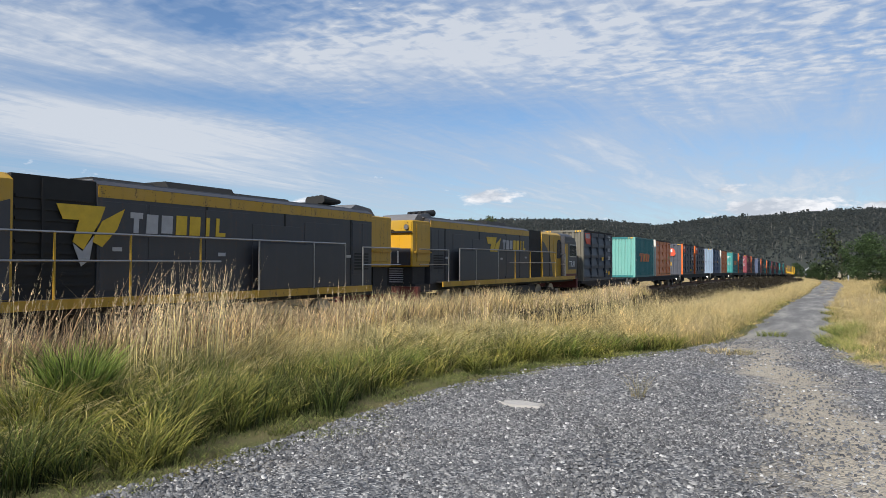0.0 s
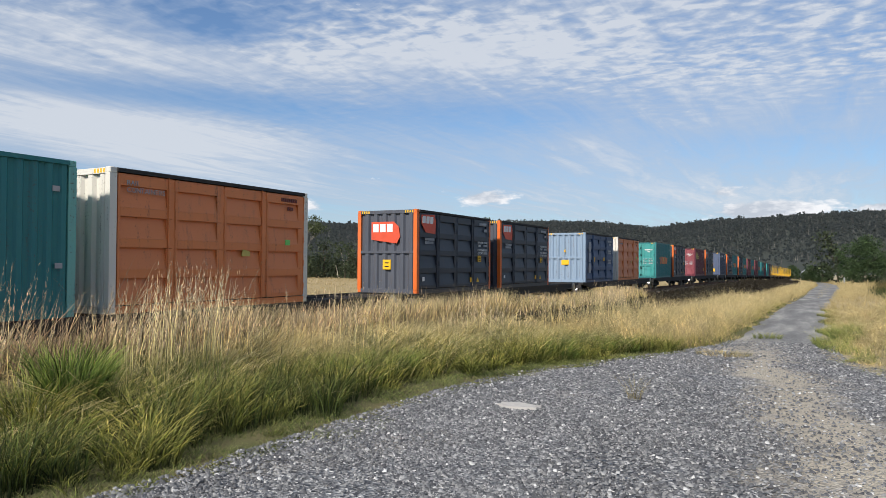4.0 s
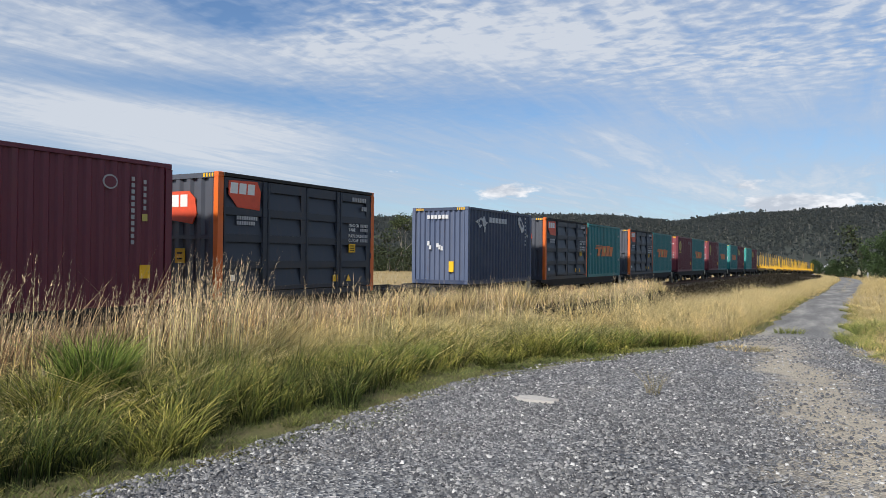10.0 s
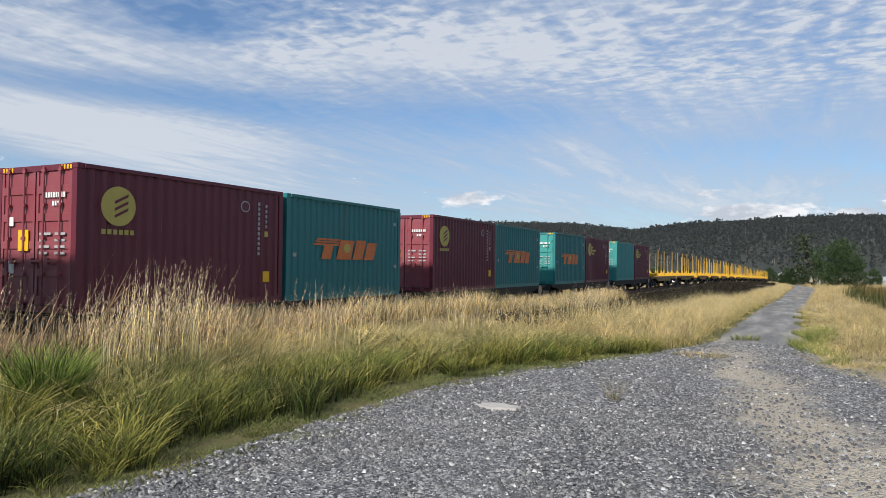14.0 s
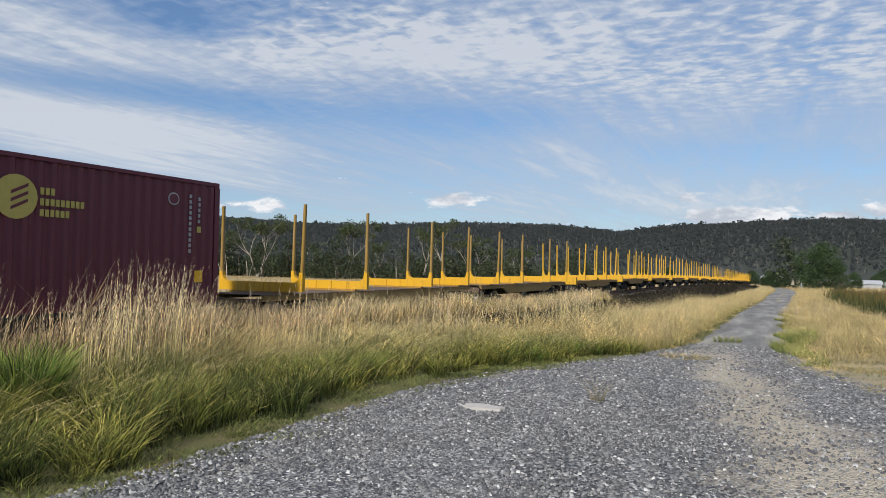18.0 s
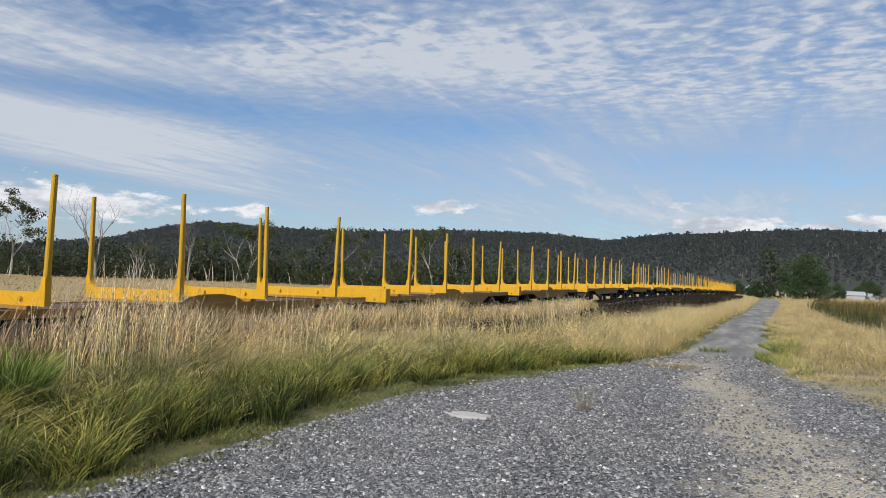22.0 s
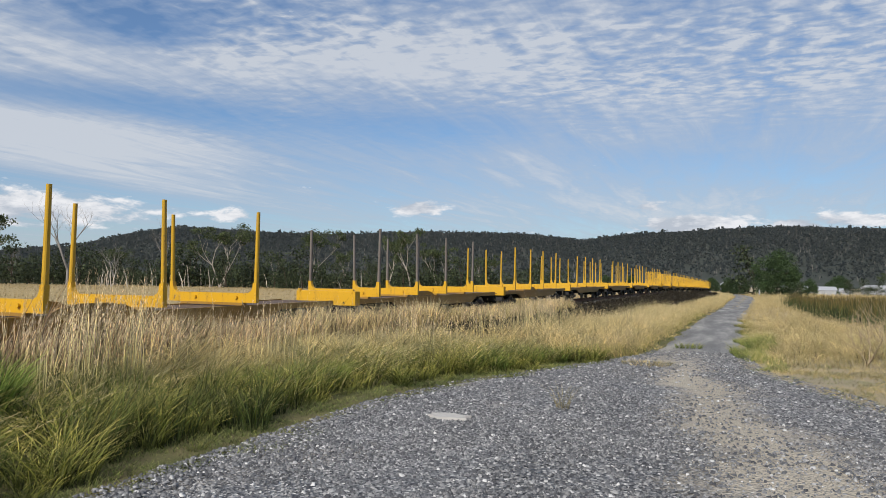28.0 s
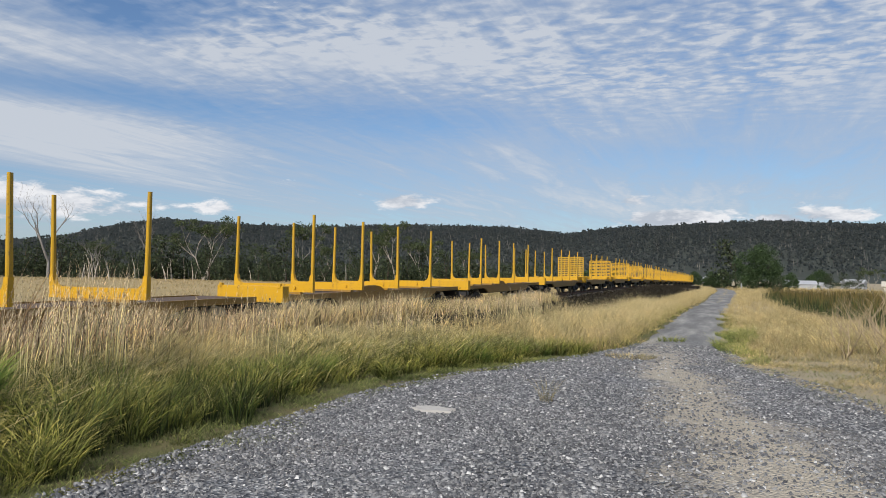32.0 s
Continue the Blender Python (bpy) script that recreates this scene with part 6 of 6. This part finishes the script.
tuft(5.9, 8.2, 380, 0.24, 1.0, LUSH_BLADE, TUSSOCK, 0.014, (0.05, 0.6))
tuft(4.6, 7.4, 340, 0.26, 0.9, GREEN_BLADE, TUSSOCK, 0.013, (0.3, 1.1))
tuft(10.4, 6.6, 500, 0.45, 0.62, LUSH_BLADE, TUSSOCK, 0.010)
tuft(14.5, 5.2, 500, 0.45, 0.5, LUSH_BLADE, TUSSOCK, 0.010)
# pasture beyond the line
x, y = scatter(30000, 5, 130, 18.5, 100, lambda x, y: np.ones(len(x), bool))
h = rng.uniform(0.06, 0.22, len(x)) * (1 + 0.6 * patch(x, y, 0.15, 1.0))
blades("pasture_grass", rooted(x, y), h, rng.uniform(0.04, 0.09, len(x)), h * 0.6, rng.normal(WIND, 0.8, len(x)), FIELD_BLADE, "dry golden pasture beyond the railway")

# ---- loose stones on the track ----
def pebble(n, b):
    n("NewGeometry")
    own = n.tree.nodes[-1].outputs["Random Per Island"]
    p = n.tree.nodes[-1].outputs["Position"]
    c = n.ramp(own, [(0.0, (0.04, 0.042, 0.05)), (0.45, (0.120, 0.124, 0.134)), (0.8, (0.25, 0.25, 0.25)), (0.95, (0.40, 0.397, 0.39)), (1.0, (0.70, 0.69, 0.67))])
    c = n.mix(n.math("MULTIPLY", noise_tex(n, p, 90.0, 3.0), 0.35), c, (0.15, 0.143, 0.132))
    plug(n, c, b.inputs["Base Color"])


PEBBLE = surface("crushed grey stone", pebble, 0.8, 0, 0.3)


def stones(name, count, x0, x1, lo, hi, y0=-9.0, y1=5.2):
    x, y = scatter(count, x0, x1, y0, y1, lambda x, y: (y < edge_left(x) + 0.1) & (y > edge_right(x) - 0.3) & (np.abs(y - x * 0.49) < 0.72 * x + 1.2))
    dens = patch(x, y, 0.5, 11.0) + 0.3 * patch(x, y, 2.0, 12.0)
    worn = np.abs(y - 0.17 * x + 1.55) < 0.55 + 0.5 * patch(x, y, 0.8, 13.0)
    ok = (rng.uniform(-0.45, 0.35, len(x)) < dens + 0.25) & (~worn | (rng.uniform(0, 1, len(x)) < 0.4))
    x, y = x[ok], y[ok]
    k = len(x)
    r = lo * (hi / lo) ** (rng.uniform(0, 1, k) ** 2.2)
    axes = np.array([[1, 0, -0.2], [-1, 0, -0.2], [0, 1, -0.2], [0, -1, -0.2], [0.4, 0.3, 1], [-0.4, -0.3, 1]], float)
    v = axes[None] * rng.uniform(0.6, 1.25, (k, 6, 1)) + rng.normal(0, 0.16, (k, 6, 3))
    a = rng.uniform(0, math.tau, k)
    c, s = np.cos(a), np.sin(a)
    v = np.stack([v[..., 0] * c[:, None] - v[..., 1] * s[:, None], v[..., 0] * s[:, None] + v[..., 1] * c[:, None], v[..., 2] * 0.62], 2)
    zz = np.array([ground_z(p, q) for p, q in zip(x, y)]) + 0.03 + r * 0.15
    co = v * r[:, None, None] + np.stack([x, y, zz], 1)[:, None]
    tri = np.array([0, 2, 4, 2, 1, 5, 2, 5, 4, 1, 3, 5, 3, 0, 4, 3, 4, 5])
    loops = ((np.arange(k) * 6)[:, None] + tri).ravel()
    starts = np.arange(k * 6) * 3
    ob = new(name, raw_mesh(name, co.reshape(-1, 3), loops, starts, np.zeros((k * 6, 2)), PEBBLE))
    tagged(ob, "loose crushed stones scattered on the gravel track", "stones", "", "stuff")


stones("loose_stones", 150000, 3.0, 9.5, 0.009, 0.031)
stones("loose_stones", 80000, 9.0, 20.5, 0.012, 0.034)
PALE = plain("pale crushed limestone", (0.42, 0.40, 0.37), 0.9, 0, 0.25, 14.0)
bm = bmesh.new()
prism(bm, [(8.88 + 0.16 * math.cos(i * math.tau / 12) * (1 + 0.25 * math.sin(i * 2.7)), 3.60 + 0.27 * math.sin(i * math.tau / 12) * (1 + 0.2 * math.cos(i * 3.1))) for i in range(12)], "z", 0.0, 0.055)
tagged(part("stone_slab", bm, PALE, None), "flat pale stone slab set level in the gravel", "stone slab")

# ---- trees, scrub and distant buildings ----
def barky(name, colour, vary=0.4):
    def build(n, b):
        p = place(n)
        m = n("Mapping", {"Vector": p, "Scale": (3.0, 3.0, 0.6)})
        f = noise_tex(n, m, 1.5, 5.0, 0.65)
        plug(n, n.mix(f, darker(colour, 1 - vary), darker(colour, 1 + vary)), b.inputs["Base Color"])
        bump(n, b, f, 0.5, 0.05)
    return surface(name, build, 0.9, 0, 0.2)


DEAD_BARK = barky("bleached dead wood", (0.215, 0.20, 0.185))
GUM_BARK = barky("pale gum bark", (0.32, 0.285, 0.24), 0.45)
DARK_BARK = barky("dark bark", (0.07, 0.055, 0.04))
GUM_LEAF = leafy("grey-green gum leaves", (0.040, 0.055, 0.024), (0.075, 0.098, 0.042), (0.115, 0.135, 0.058), 0.6, 0.2, 0.55)
DARK_LEAF = leafy("dark scrub leaves", (0.024, 0.034, 0.018), (0.046, 0.062, 0.030), (0.082, 0.098, 0.046), 0.6, 0.15, 0.6)
BUSH_LEAF = leafy("fresh green leaves", (0.024, 0.044, 0.018), (0.056, 0.092, 0.036), (0.10, 0.145, 0.058), 0.55, 0.2, 0.55)
HEDGE_LEAF = leafy("reed leaves", (0.015, 0.024, 0.010), (0.040, 0.058, 0.018), (0.175, 0.115, 0.038), 0.8, 0.15, 0.7)
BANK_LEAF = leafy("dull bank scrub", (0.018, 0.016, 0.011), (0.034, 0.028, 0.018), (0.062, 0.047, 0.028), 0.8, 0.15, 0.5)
# distance haze is put into these pale, low-contrast greens
HAZE_LEAF = leafy("haze-paled eucalypt canopy", (0.090, 0.102, 0.098), (0.104, 0.115, 0.108), (0.120, 0.130, 0.116), 0.95, 0.7, 0.12)


def limbs(bm, start, way, length, radius, depth, tips, spread, rnd, sides=6, curl=0.25):
    """Grows a limb in three bent pieces, then forks."""
    p, d, r = Vector(start), Vector(way).normalized(), radius
    for k in range(3):
        d = (d + Vector((rnd.uniform(-1, 1), rnd.uniform(-1, 1), rnd.uniform(-0.35, 0.7))) * curl).normalized()
        q = p + d * (length / 3)
        rod(bm, p, q, r, r * 0.82, sides)
        p, r = q, r * 0.82
        if depth and k == 1 and rnd.random() < 0.6:
            side = (d + Vector((rnd.uniform(-1, 1), rnd.uniform(-1, 1), rnd.uniform(-0.1, 0.6))) * spread).normalized()
            limbs(bm, p, side, length * 0.55, r * 0.6, depth - 1, tips, spread, rnd, max(4, sides - 1), curl)
    if depth:
        for k in range(2 if rnd.random() < 0.7 else 3):
            side = (d + Vector((rnd.uniform(-1, 1), rnd.uniform(-1, 1), rnd.uniform(-0.1, 0.6))) * spread).normalized()
            limbs(bm, p, side, length * rnd.uniform(0.55, 0.8), r * 0.72, depth - 1, tips, spread, rnd, max(4, sides - 1), curl)
    else:
        tips.append(p)


def foliage(name, centres, radius, per, size, mat, parent, flat=0.7):
    """Small leaf sprays, in loose clumps about the centres."""
    c = np.array([tuple(v) for v in centres])
    k = len(c)
    r = radius * rng.uniform(0.6, 1.25, k)
    d = rng.normal(0, 1, (k, per, 3))
    d = d / np.linalg.norm(d, axis=2)[..., None] * (rng.uniform(0, 1, (k, per)) ** 0.45)[..., None]
    d[..., 2] *= flat
    p = (c[:, None] + d * r[:, None, None]).reshape(-1, 3)
    q = len(p)
    u = rng.normal(0, 1, (q, 3))
    u /= np.linalg.norm(u, axis=1)[:, None]
    v = np.cross(u, rng.normal(0, 1, (q, 3)))
    v /= np.linalg.norm(v, axis=1)[:, None]
    s = (size * rng.uniform(0.5, 1.3, q))[:, None]
    co = np.stack([p - u * s * 0.35, p + v * s * 0.5, p + u * s * 0.65, p - v * s * 0.45], 1).reshape(-1, 3)
    uv = np.tile(np.array([[0, 0.1], [1, 0.5], [0.5, 1], [0, 0.5]]), (q, 1))
    uv[:, 1] *= np.repeat(rng.uniform(0.4, 1, q), 4)
    ob = new(name, raw_mesh(name, co, np.arange(q * 4), np.arange(q) * 4, uv, mat))
    ob.parent = parent
    return ob


def tree(kind, height, seed, label, category="tree"):
    rnd = random.Random(seed)
    root = empty(category)
    tagged(root, label, category, "trees beyond the railway")
    bm, tips = bmesh.new(), []
    if kind == "dead":
        rod(bm, (0, 0, -0.3), (0.1, 0, height * 0.22), height * 0.021, height * 0.017, 8)
        for way in ((-0.55, 0.1, 1), (0.30, -0.15, 1.2)):
            limbs(bm, (0.1, 0, height * 0.20), way, height * 0.36, height * 0.018, 4, tips, 0.75, rnd, 6, 0.22)
        part("trunk", bm, DEAD_BARK, root, "bleached bare limbs")
        return root
    if kind == "gum":
        for k in range(rnd.choice((1, 2, 3))):
            limbs(bm, (rnd.uniform(-0.5, 0.5), rnd.uniform(-0.5, 0.5), -0.3), (rnd.uniform(-0.3, 0.3), rnd.uniform(-0.3, 0.3), 1), height * 0.5, height * 0.020, 3, tips, 0.7, rnd, 6, 0.18)
        part("trunk", bm, GUM_BARK, root, "pale forked trunk")
        foliage("crown", tips, height * 0.115, 64, height * 0.026, GUM_LEAF, root, 0.6)
        return root
    limbs(bm, (0, 0, -0.3), (0.05, 0, 1), height * 0.42, height * 0.024, 2, tips, 0.9, rnd, 4, 0.2)
    part("trunk", bm, DARK_BARK, root)
    top = max(t.z for t in tips)
    if kind == "bush":
        tips = [Vector((math.cos(a) * math.cos(b) * 0.43, math.sin(a) * math.cos(b) * 0.43, 0.44 + 0.46 * math.sin(b))) * height * rnd.uniform(0.75, 1.0) for a, b in ((rnd.uniform(0, 6.28), rnd.uniform(-0.9, 1.5)) for _ in range(95))]
    low = [Vector((rnd.uniform(-1, 1) * height * 0.40, rnd.uniform(-1, 1) * height * 0.40, rnd.uniform(0.08, 0.5) * height)) for _ in range(26)]
    foliage("crown", tips + low, height * (0.13 if kind == "bush" else 0.17), 130 if kind == "bush" else 34, height * (0.026 if kind == "bush" else 0.046), BUSH_LEAF if kind == "bush" else DARK_LEAF, root, 0.8)
    return root


def stand(az, dist, sink=0.2):
    x, y = dist * math.cos(radians(az)), dist * math.sin(radians(az))
    return x, y, ground_z(x, y) - sink


def put(ob, az, dist, turn=0.0, size=1.0):
    x, y, z = stand(az, dist)
    ob.matrix_basis = Matrix.Translation((x, y, z)) @ Matrix.Rotation(turn, 4, "Z") @ Matrix.Scale(size, 4)
    return ob


def put_copy(ob, az, dist, turn, size):
    x, y, z = stand(az, dist)
    c = copy_thing(ob, Matrix())
    c.matrix_basis = Matrix.Translation((x, y, z)) @ Matrix.Rotation(turn, 4, "Z") @ Matrix.Scale(size, 4)
    return c


dead = tree("dead", 13.0, 5, "tall bare dead tree with bleached branches", "dead_tree")
put(dead, 50.2, 125, 0.4, 0.98)
dead_b = tree("dead", 9.5, 11, "grey dead tree with broken branches", "dead_tree")
put(dead_b, 43.9, 128, 1.2)
put_copy(dead_b, 56.6, 118, 2.4, 0.75)
put_copy(dead, 47.2, 150, 2.0, 0.55)
put_copy(dead_b, 53.6, 150, 4.0, 0.6)
gum_a = tree("gum", 9.8, 21, "gum tree with pale forked trunks and thin crown")
gum_b = tree("gum", 9.0, 34, "gum tree with pale forked trunks and thin crown")
gum_c = tree("gum", 10.0, 45, "gum tree with pale forked trunks and thin crown")
put(gum_a, 25.2, 138, 0.6)
put(gum_b, 39.8, 130, 2.0)
put(gum_c, 33.2, 140, 1.0)
for ob, az, d, size in ((gum_a, 55.4, 112, 0.95), (gum_c, 58.5, 112, 0.85), (gum_b, 22.9, 150, 0.9), (gum_c, 27.0, 145, 0.95), (gum_c, 41.6, 150, 0.75), (gum_a, 60.5, 150, 0.8), (gum_b, 19.5, 165, 0.75), (gum_a, 36.0, 170, 0.7), (gum_b, 47.0, 165, 0.72), (gum_c, 30.3, 165, 0.75)):
    put_copy(ob, az, d, az, size)
scrub_a = tree("scrub", 5.0, 51, "dark dense scrub bush under the hills", "bush")
scrub_b = tree("scrub", 6.5, 62, "dark dense scrub bush under the hills", "bush")
put(scrub_a, 35.0, 150)
put(scrub_b, 48.5, 160)
rnd = random.Random(3)
for k in range(150):
    az = 13 + 52 * (k + rnd.random()) / 150
    put_copy(rnd.choice((scrub_a, scrub_b)), az, rnd.uniform(128, 205), rnd.uniform(0, 6), rnd.uniform(0.7, 1.45))
bush = tree("bush", 12.0, 77, "broad dark green tree beside the track's bend")
put(bush, -2.1, 190, 0.0, 1.0)
for az, d, size in ((1.0, 205, 0.42), (0.3, 230, 0.5), (-4.2, 235, 0.45), (-5.6, 250, 0.4)):
    put_copy(bush, az, d, az * 3, size)
pine = tree("scrub", 11.0, 83, "dark dense evergreen tree behind the bend")
put(pine, -0.7, 200, 0.0, 1.25)
put_copy(scrub_a, -3.75, 118, 1.0, 0.62)
put_copy(scrub_b, -3.3, 122, 2.0, 0.36)
for az, d, size in ((-6.1, 275, 0.6), (-6.8, 260, 0.5), (-8.3, 240, 0.5), (-9.3, 250, 0.62), (-10.8, 245, 0.5), (-12.4, 250, 0.7), (-14.5, 240, 0.7), (2.2, 300, 0.5), (3.4, 320, 0.5), (4.6, 330, 0.45), (1.2, 310, 0.4), (6.0, 335, 0.5), (8.0, 330, 0.6), (10.0, 320, 0.6), (11.5, 300, 0.55), (-7.6, 300, 0.6), (-16.5, 230, 0.8), (-20, 220, 0.8)):
    put_copy(rnd.choice((pine, bush, gum_b)), az, d, rnd.uniform(0, 6), size)

# bleached sticks of dead saplings in front of the scrub
az = np.radians(np.concatenate([rng.uniform(24, 58, 26), rng.normal(47.5, 1.8, 18), rng.normal(41.5, 1.0, 10)]))
d = rng.uniform(100, 135, len(az))
x, y = d * np.cos(az), d * np.sin(az)
h = rng.uniform(1.2, 4.2, len(az))
DEAD_STICK = leafy("bleached sticks", (0.34, 0.31, 0.27), (0.46, 0.42, 0.37), (0.5, 0.46, 0.4), 0.9, 0.0, 0.3)
blades("dead_saplings", rooted(x, y), h, np.full(len(x), 0.10), h * rng.uniform(0, 0.5, len(x)), rng.uniform(0, 6, len(x)), DEAD_STICK, "bleached sticks of dead saplings before the scrub", "dead saplings")
# a bed of tall reeds beyond the dry verge
x, y = scatter(60000, 24, 80, -34, -3, lambda x, y: (y < -3.7 - np.clip(46 - x, 0, 40) * 0.085 - 0.5 * np.sin(x * 0.8)) & (y > -x * 0.36))
h = rng.uniform(0.75, 1.35, len(x)) * (1 + 0.45 * patch(x, y, 0.25, 8.0) + 0.3 * patch(x, y, 1.2, 8.5))
blades("reed_bed", rooted(x, y), h, rng.uniform(0.015, 0.035, len(x)), h * rng.uniform(0.02, 0.3, len(x)), rng.normal(WIND, 0.9, len(x)), HEDGE_LEAF, "dense tall green reeds with brown tops", "reeds")
TWIG = barky("bleached dry twigs", (0.34, 0.265, 0.17))


def dry_shrub(x, y, height, seed):
    """A dead weed: many thin forking twigs from one root."""
    r = random.Random(seed)
    root = empty("dry_shrub", pose(x, y, ground_z(x, y) - 0.03))
    tagged(root, "bare dry shrub of thin bleached twigs", "shrub", "dry shrubs by the track")
    for k in range(5):
        bm, tips = bmesh.new(), []
        limbs(bm, (0, 0, 0), (r.uniform(-1, 1), r.uniform(-1, 1), r.uniform(0.4, 1.2)), height * 0.5, height * 0.014, 2, tips, 1.0, r, 3, 0.3)
        part("branch", bm, TWIG, root)


for k, (x, y, tall) in enumerate(((19.2, -2.6, 0.9), (20.6, -3.4, 1.1), (22.0, -2.9, 0.9), (23.4, -4.2, 1.2), (25.5, -3.6, 1.0), (18.2, -3.6, 0.9), (21.2, -4.6, 1.2), (27.5, -4.8, 1.1), (19.8, 2.9, 0.5), (18.4, 3.2, 0.45))):
    dry_shrub(x, y, tall * 1.45, 200 + k)
# dark scrub at the foot of the embankment
centres = []
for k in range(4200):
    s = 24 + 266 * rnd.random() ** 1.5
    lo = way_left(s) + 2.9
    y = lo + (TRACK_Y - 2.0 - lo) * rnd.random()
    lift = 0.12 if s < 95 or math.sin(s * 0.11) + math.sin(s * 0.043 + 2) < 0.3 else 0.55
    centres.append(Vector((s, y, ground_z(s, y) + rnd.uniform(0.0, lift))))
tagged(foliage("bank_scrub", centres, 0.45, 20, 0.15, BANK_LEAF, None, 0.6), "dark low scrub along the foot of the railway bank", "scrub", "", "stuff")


# ---- woods on the hills: one mass of crowns with pale trunks ----
def woods(count, az0, az1, r0, r1, size):
    az = rng.uniform(az0, az1, count)
    r = r0 + (r1 - r0) * np.sqrt(rng.uniform(0, 1, count))
    c = np.array([(a_r * math.cos(radians(a)), a_r * math.sin(radians(a)), hill_z(a, a_r)) for a, a_r in zip(az, r)])
    h = size * rng.uniform(0.6, 1.35, count) * np.where((r > 1330) & (rng.uniform(0, 1, count) < 0.12), 1.7, 1.0)
    return c, h


c, h = woods(60000, -17, 66, 620, 1450, 4.9)
tops = c + np.array([0, 0, 1.0]) * (h * 0.72)[:, None]
k = len(c)
per = 5
d = rng.normal(0, 1, (k, per, 3))
d = d / np.linalg.norm(d, axis=2)[..., None] * rng.uniform(0.3, 1, (k, per, 1))
p = (tops[:, None] + d * (h * np.array([[0.42], [0.42], [0.34]])).T[:, None]).reshape(-1, 3)
q = len(p)
u = rng.normal(0, 1, (q, 3))
u /= np.linalg.norm(u, axis=1)[:, None]
v = np.cross(u, rng.normal(0, 1, (q, 3)))
v /= np.linalg.norm(v, axis=1)[:, None]
s = np.repeat(h, per)[:, None] * 0.22
co = np.stack([p - u * s, p + v * s, p + u * s, p - v * s * 0.8], 1).reshape(-1, 3)
uv = np.tile(np.array([[0, 0.1], [1, 0.5], [0.5, 1], [0, 0.5]]), (q, 1))
uv[:, 1] *= np.repeat(rng.uniform(0.3, 1, q), 4)
ob = new("hill_woods", raw_mesh("hill_woods", co, np.arange(q * 4), np.arange(q) * 4, uv, HAZE_LEAF))
tagged(ob, "hazy grey-green eucalypt forest covering the hills", "forest", "", "stuff")
pick = rng.uniform(0, 1, k) < 0.16
root, hh = c[pick], h[pick] * 1.3
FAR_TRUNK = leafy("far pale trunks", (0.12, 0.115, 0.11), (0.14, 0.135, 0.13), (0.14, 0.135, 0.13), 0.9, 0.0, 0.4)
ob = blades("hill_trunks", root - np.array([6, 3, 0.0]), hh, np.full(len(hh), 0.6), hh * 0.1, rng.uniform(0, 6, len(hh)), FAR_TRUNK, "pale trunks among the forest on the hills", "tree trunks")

# ---- far buildings by the bend ----
SHED_WHITE = plain("pale painted iron", (0.36, 0.37, 0.39), 0.5, 0, 0.12)
SHED_GREY = plain("grey cladding", (0.34, 0.35, 0.36), 0.7, 0, 0.2)
BEIGE = plain("beige cladding", (0.50, 0.46, 0.38), 0.7, 0, 0.2)


def shed(az, dist, length, width, height, turn, wall_mat, roof_mat, label, windows=0):
    root = empty("farm_shed")
    tagged(root, label, "shed", "far buildings")
    l, w = length / 2, width / 2
    part("wall", boxes((-l, l, -w, w, 0, height)), wall_mat, root)
    bm = bmesh.new()
    prism(bm, [(-w - 0.3, height - 0.05), (-w - 0.3, height + 0.08), (0, height + width * 0.22), (w + 0.3, height + 0.08), (w + 0.3, height - 0.05)], "x", -l - 0.3, l + 0.3)
    part("roof", bm, roof_mat, root)
    for i in range(windows):
        x = -l + length * (i + 0.5) / windows
        part("window", boxes((x - 0.5, x + 0.5, -w - 0.03, -w, height * 0.4, height * 0.75)), GLASS, root)
    x, y, z = stand(az, dist, 0.1)
    root.matrix_basis = pose(x, y, z, 0, 0, turn)


shed(-4.9, 245, 8, 5, 1.7, 95, SHED_GREY, SHED_WHITE, "long low grey shed with a white roof", 5)
shed(-6.2, 270, 6, 5, 1.3, 20, SHED_GREY, SHED_WHITE, "low white-roofed shed beyond the scrub")
shed(-10.9, 150, 5, 4, 1.6, 80, BEIGE, BEIGE, "small beige building with a pale roof", 2)
shed(0.9, 420, 9, 6, 2.6, 60, SHED_WHITE, SHED_GREY, "far white cottage near the bend", 2)
shed(-8.2, 330, 8, 6, 2.6, 70, SHED_WHITE, SHED_GREY, "far white cottage near the bend", 2)
# white marker posts and a timber culvert rail by the bend
for az, d, hgt in ((0.55, 250, 1.3), (-1.0, 180, 1.6), (1.2, 300, 1.2)):
    x, y, z = stand(az, d, 0.1)
    bm = bmesh.new()
    rod(bm, (x, y, z), (x, y, z + hgt), 0.11, 0.10)
    tagged(part("marker_post", bm, SHED_WHITE, None), "white roadside marker post", "post", "marker posts")
x, y = 118.0, 5.4
z = ground_z(x, y)
culvert = empty("culvert_rail", pose(x, y, z))
tagged(culvert, "weathered low timber rail over a culvert", "rail")
for yy in (-0.7, 0.7):
    part("post", boxes((-0.08, 0.08, yy - 0.08, yy + 0.08, -0.1, 0.5)), SLEEPER, culvert)
part("rail", boxes((-0.06, 0.06, -0.95, 0.95, 0.5, 0.65)), SLEEPER, culvert)


def motions():
    """The train draws past from right to left."""
    for ob, u, z, *turn in MOVING:
        own = turn[0] if turn else Matrix()
        walk(ob, [(t, track_pose(u - GONE[t], z) @ own) for t in range(33)])


motions()
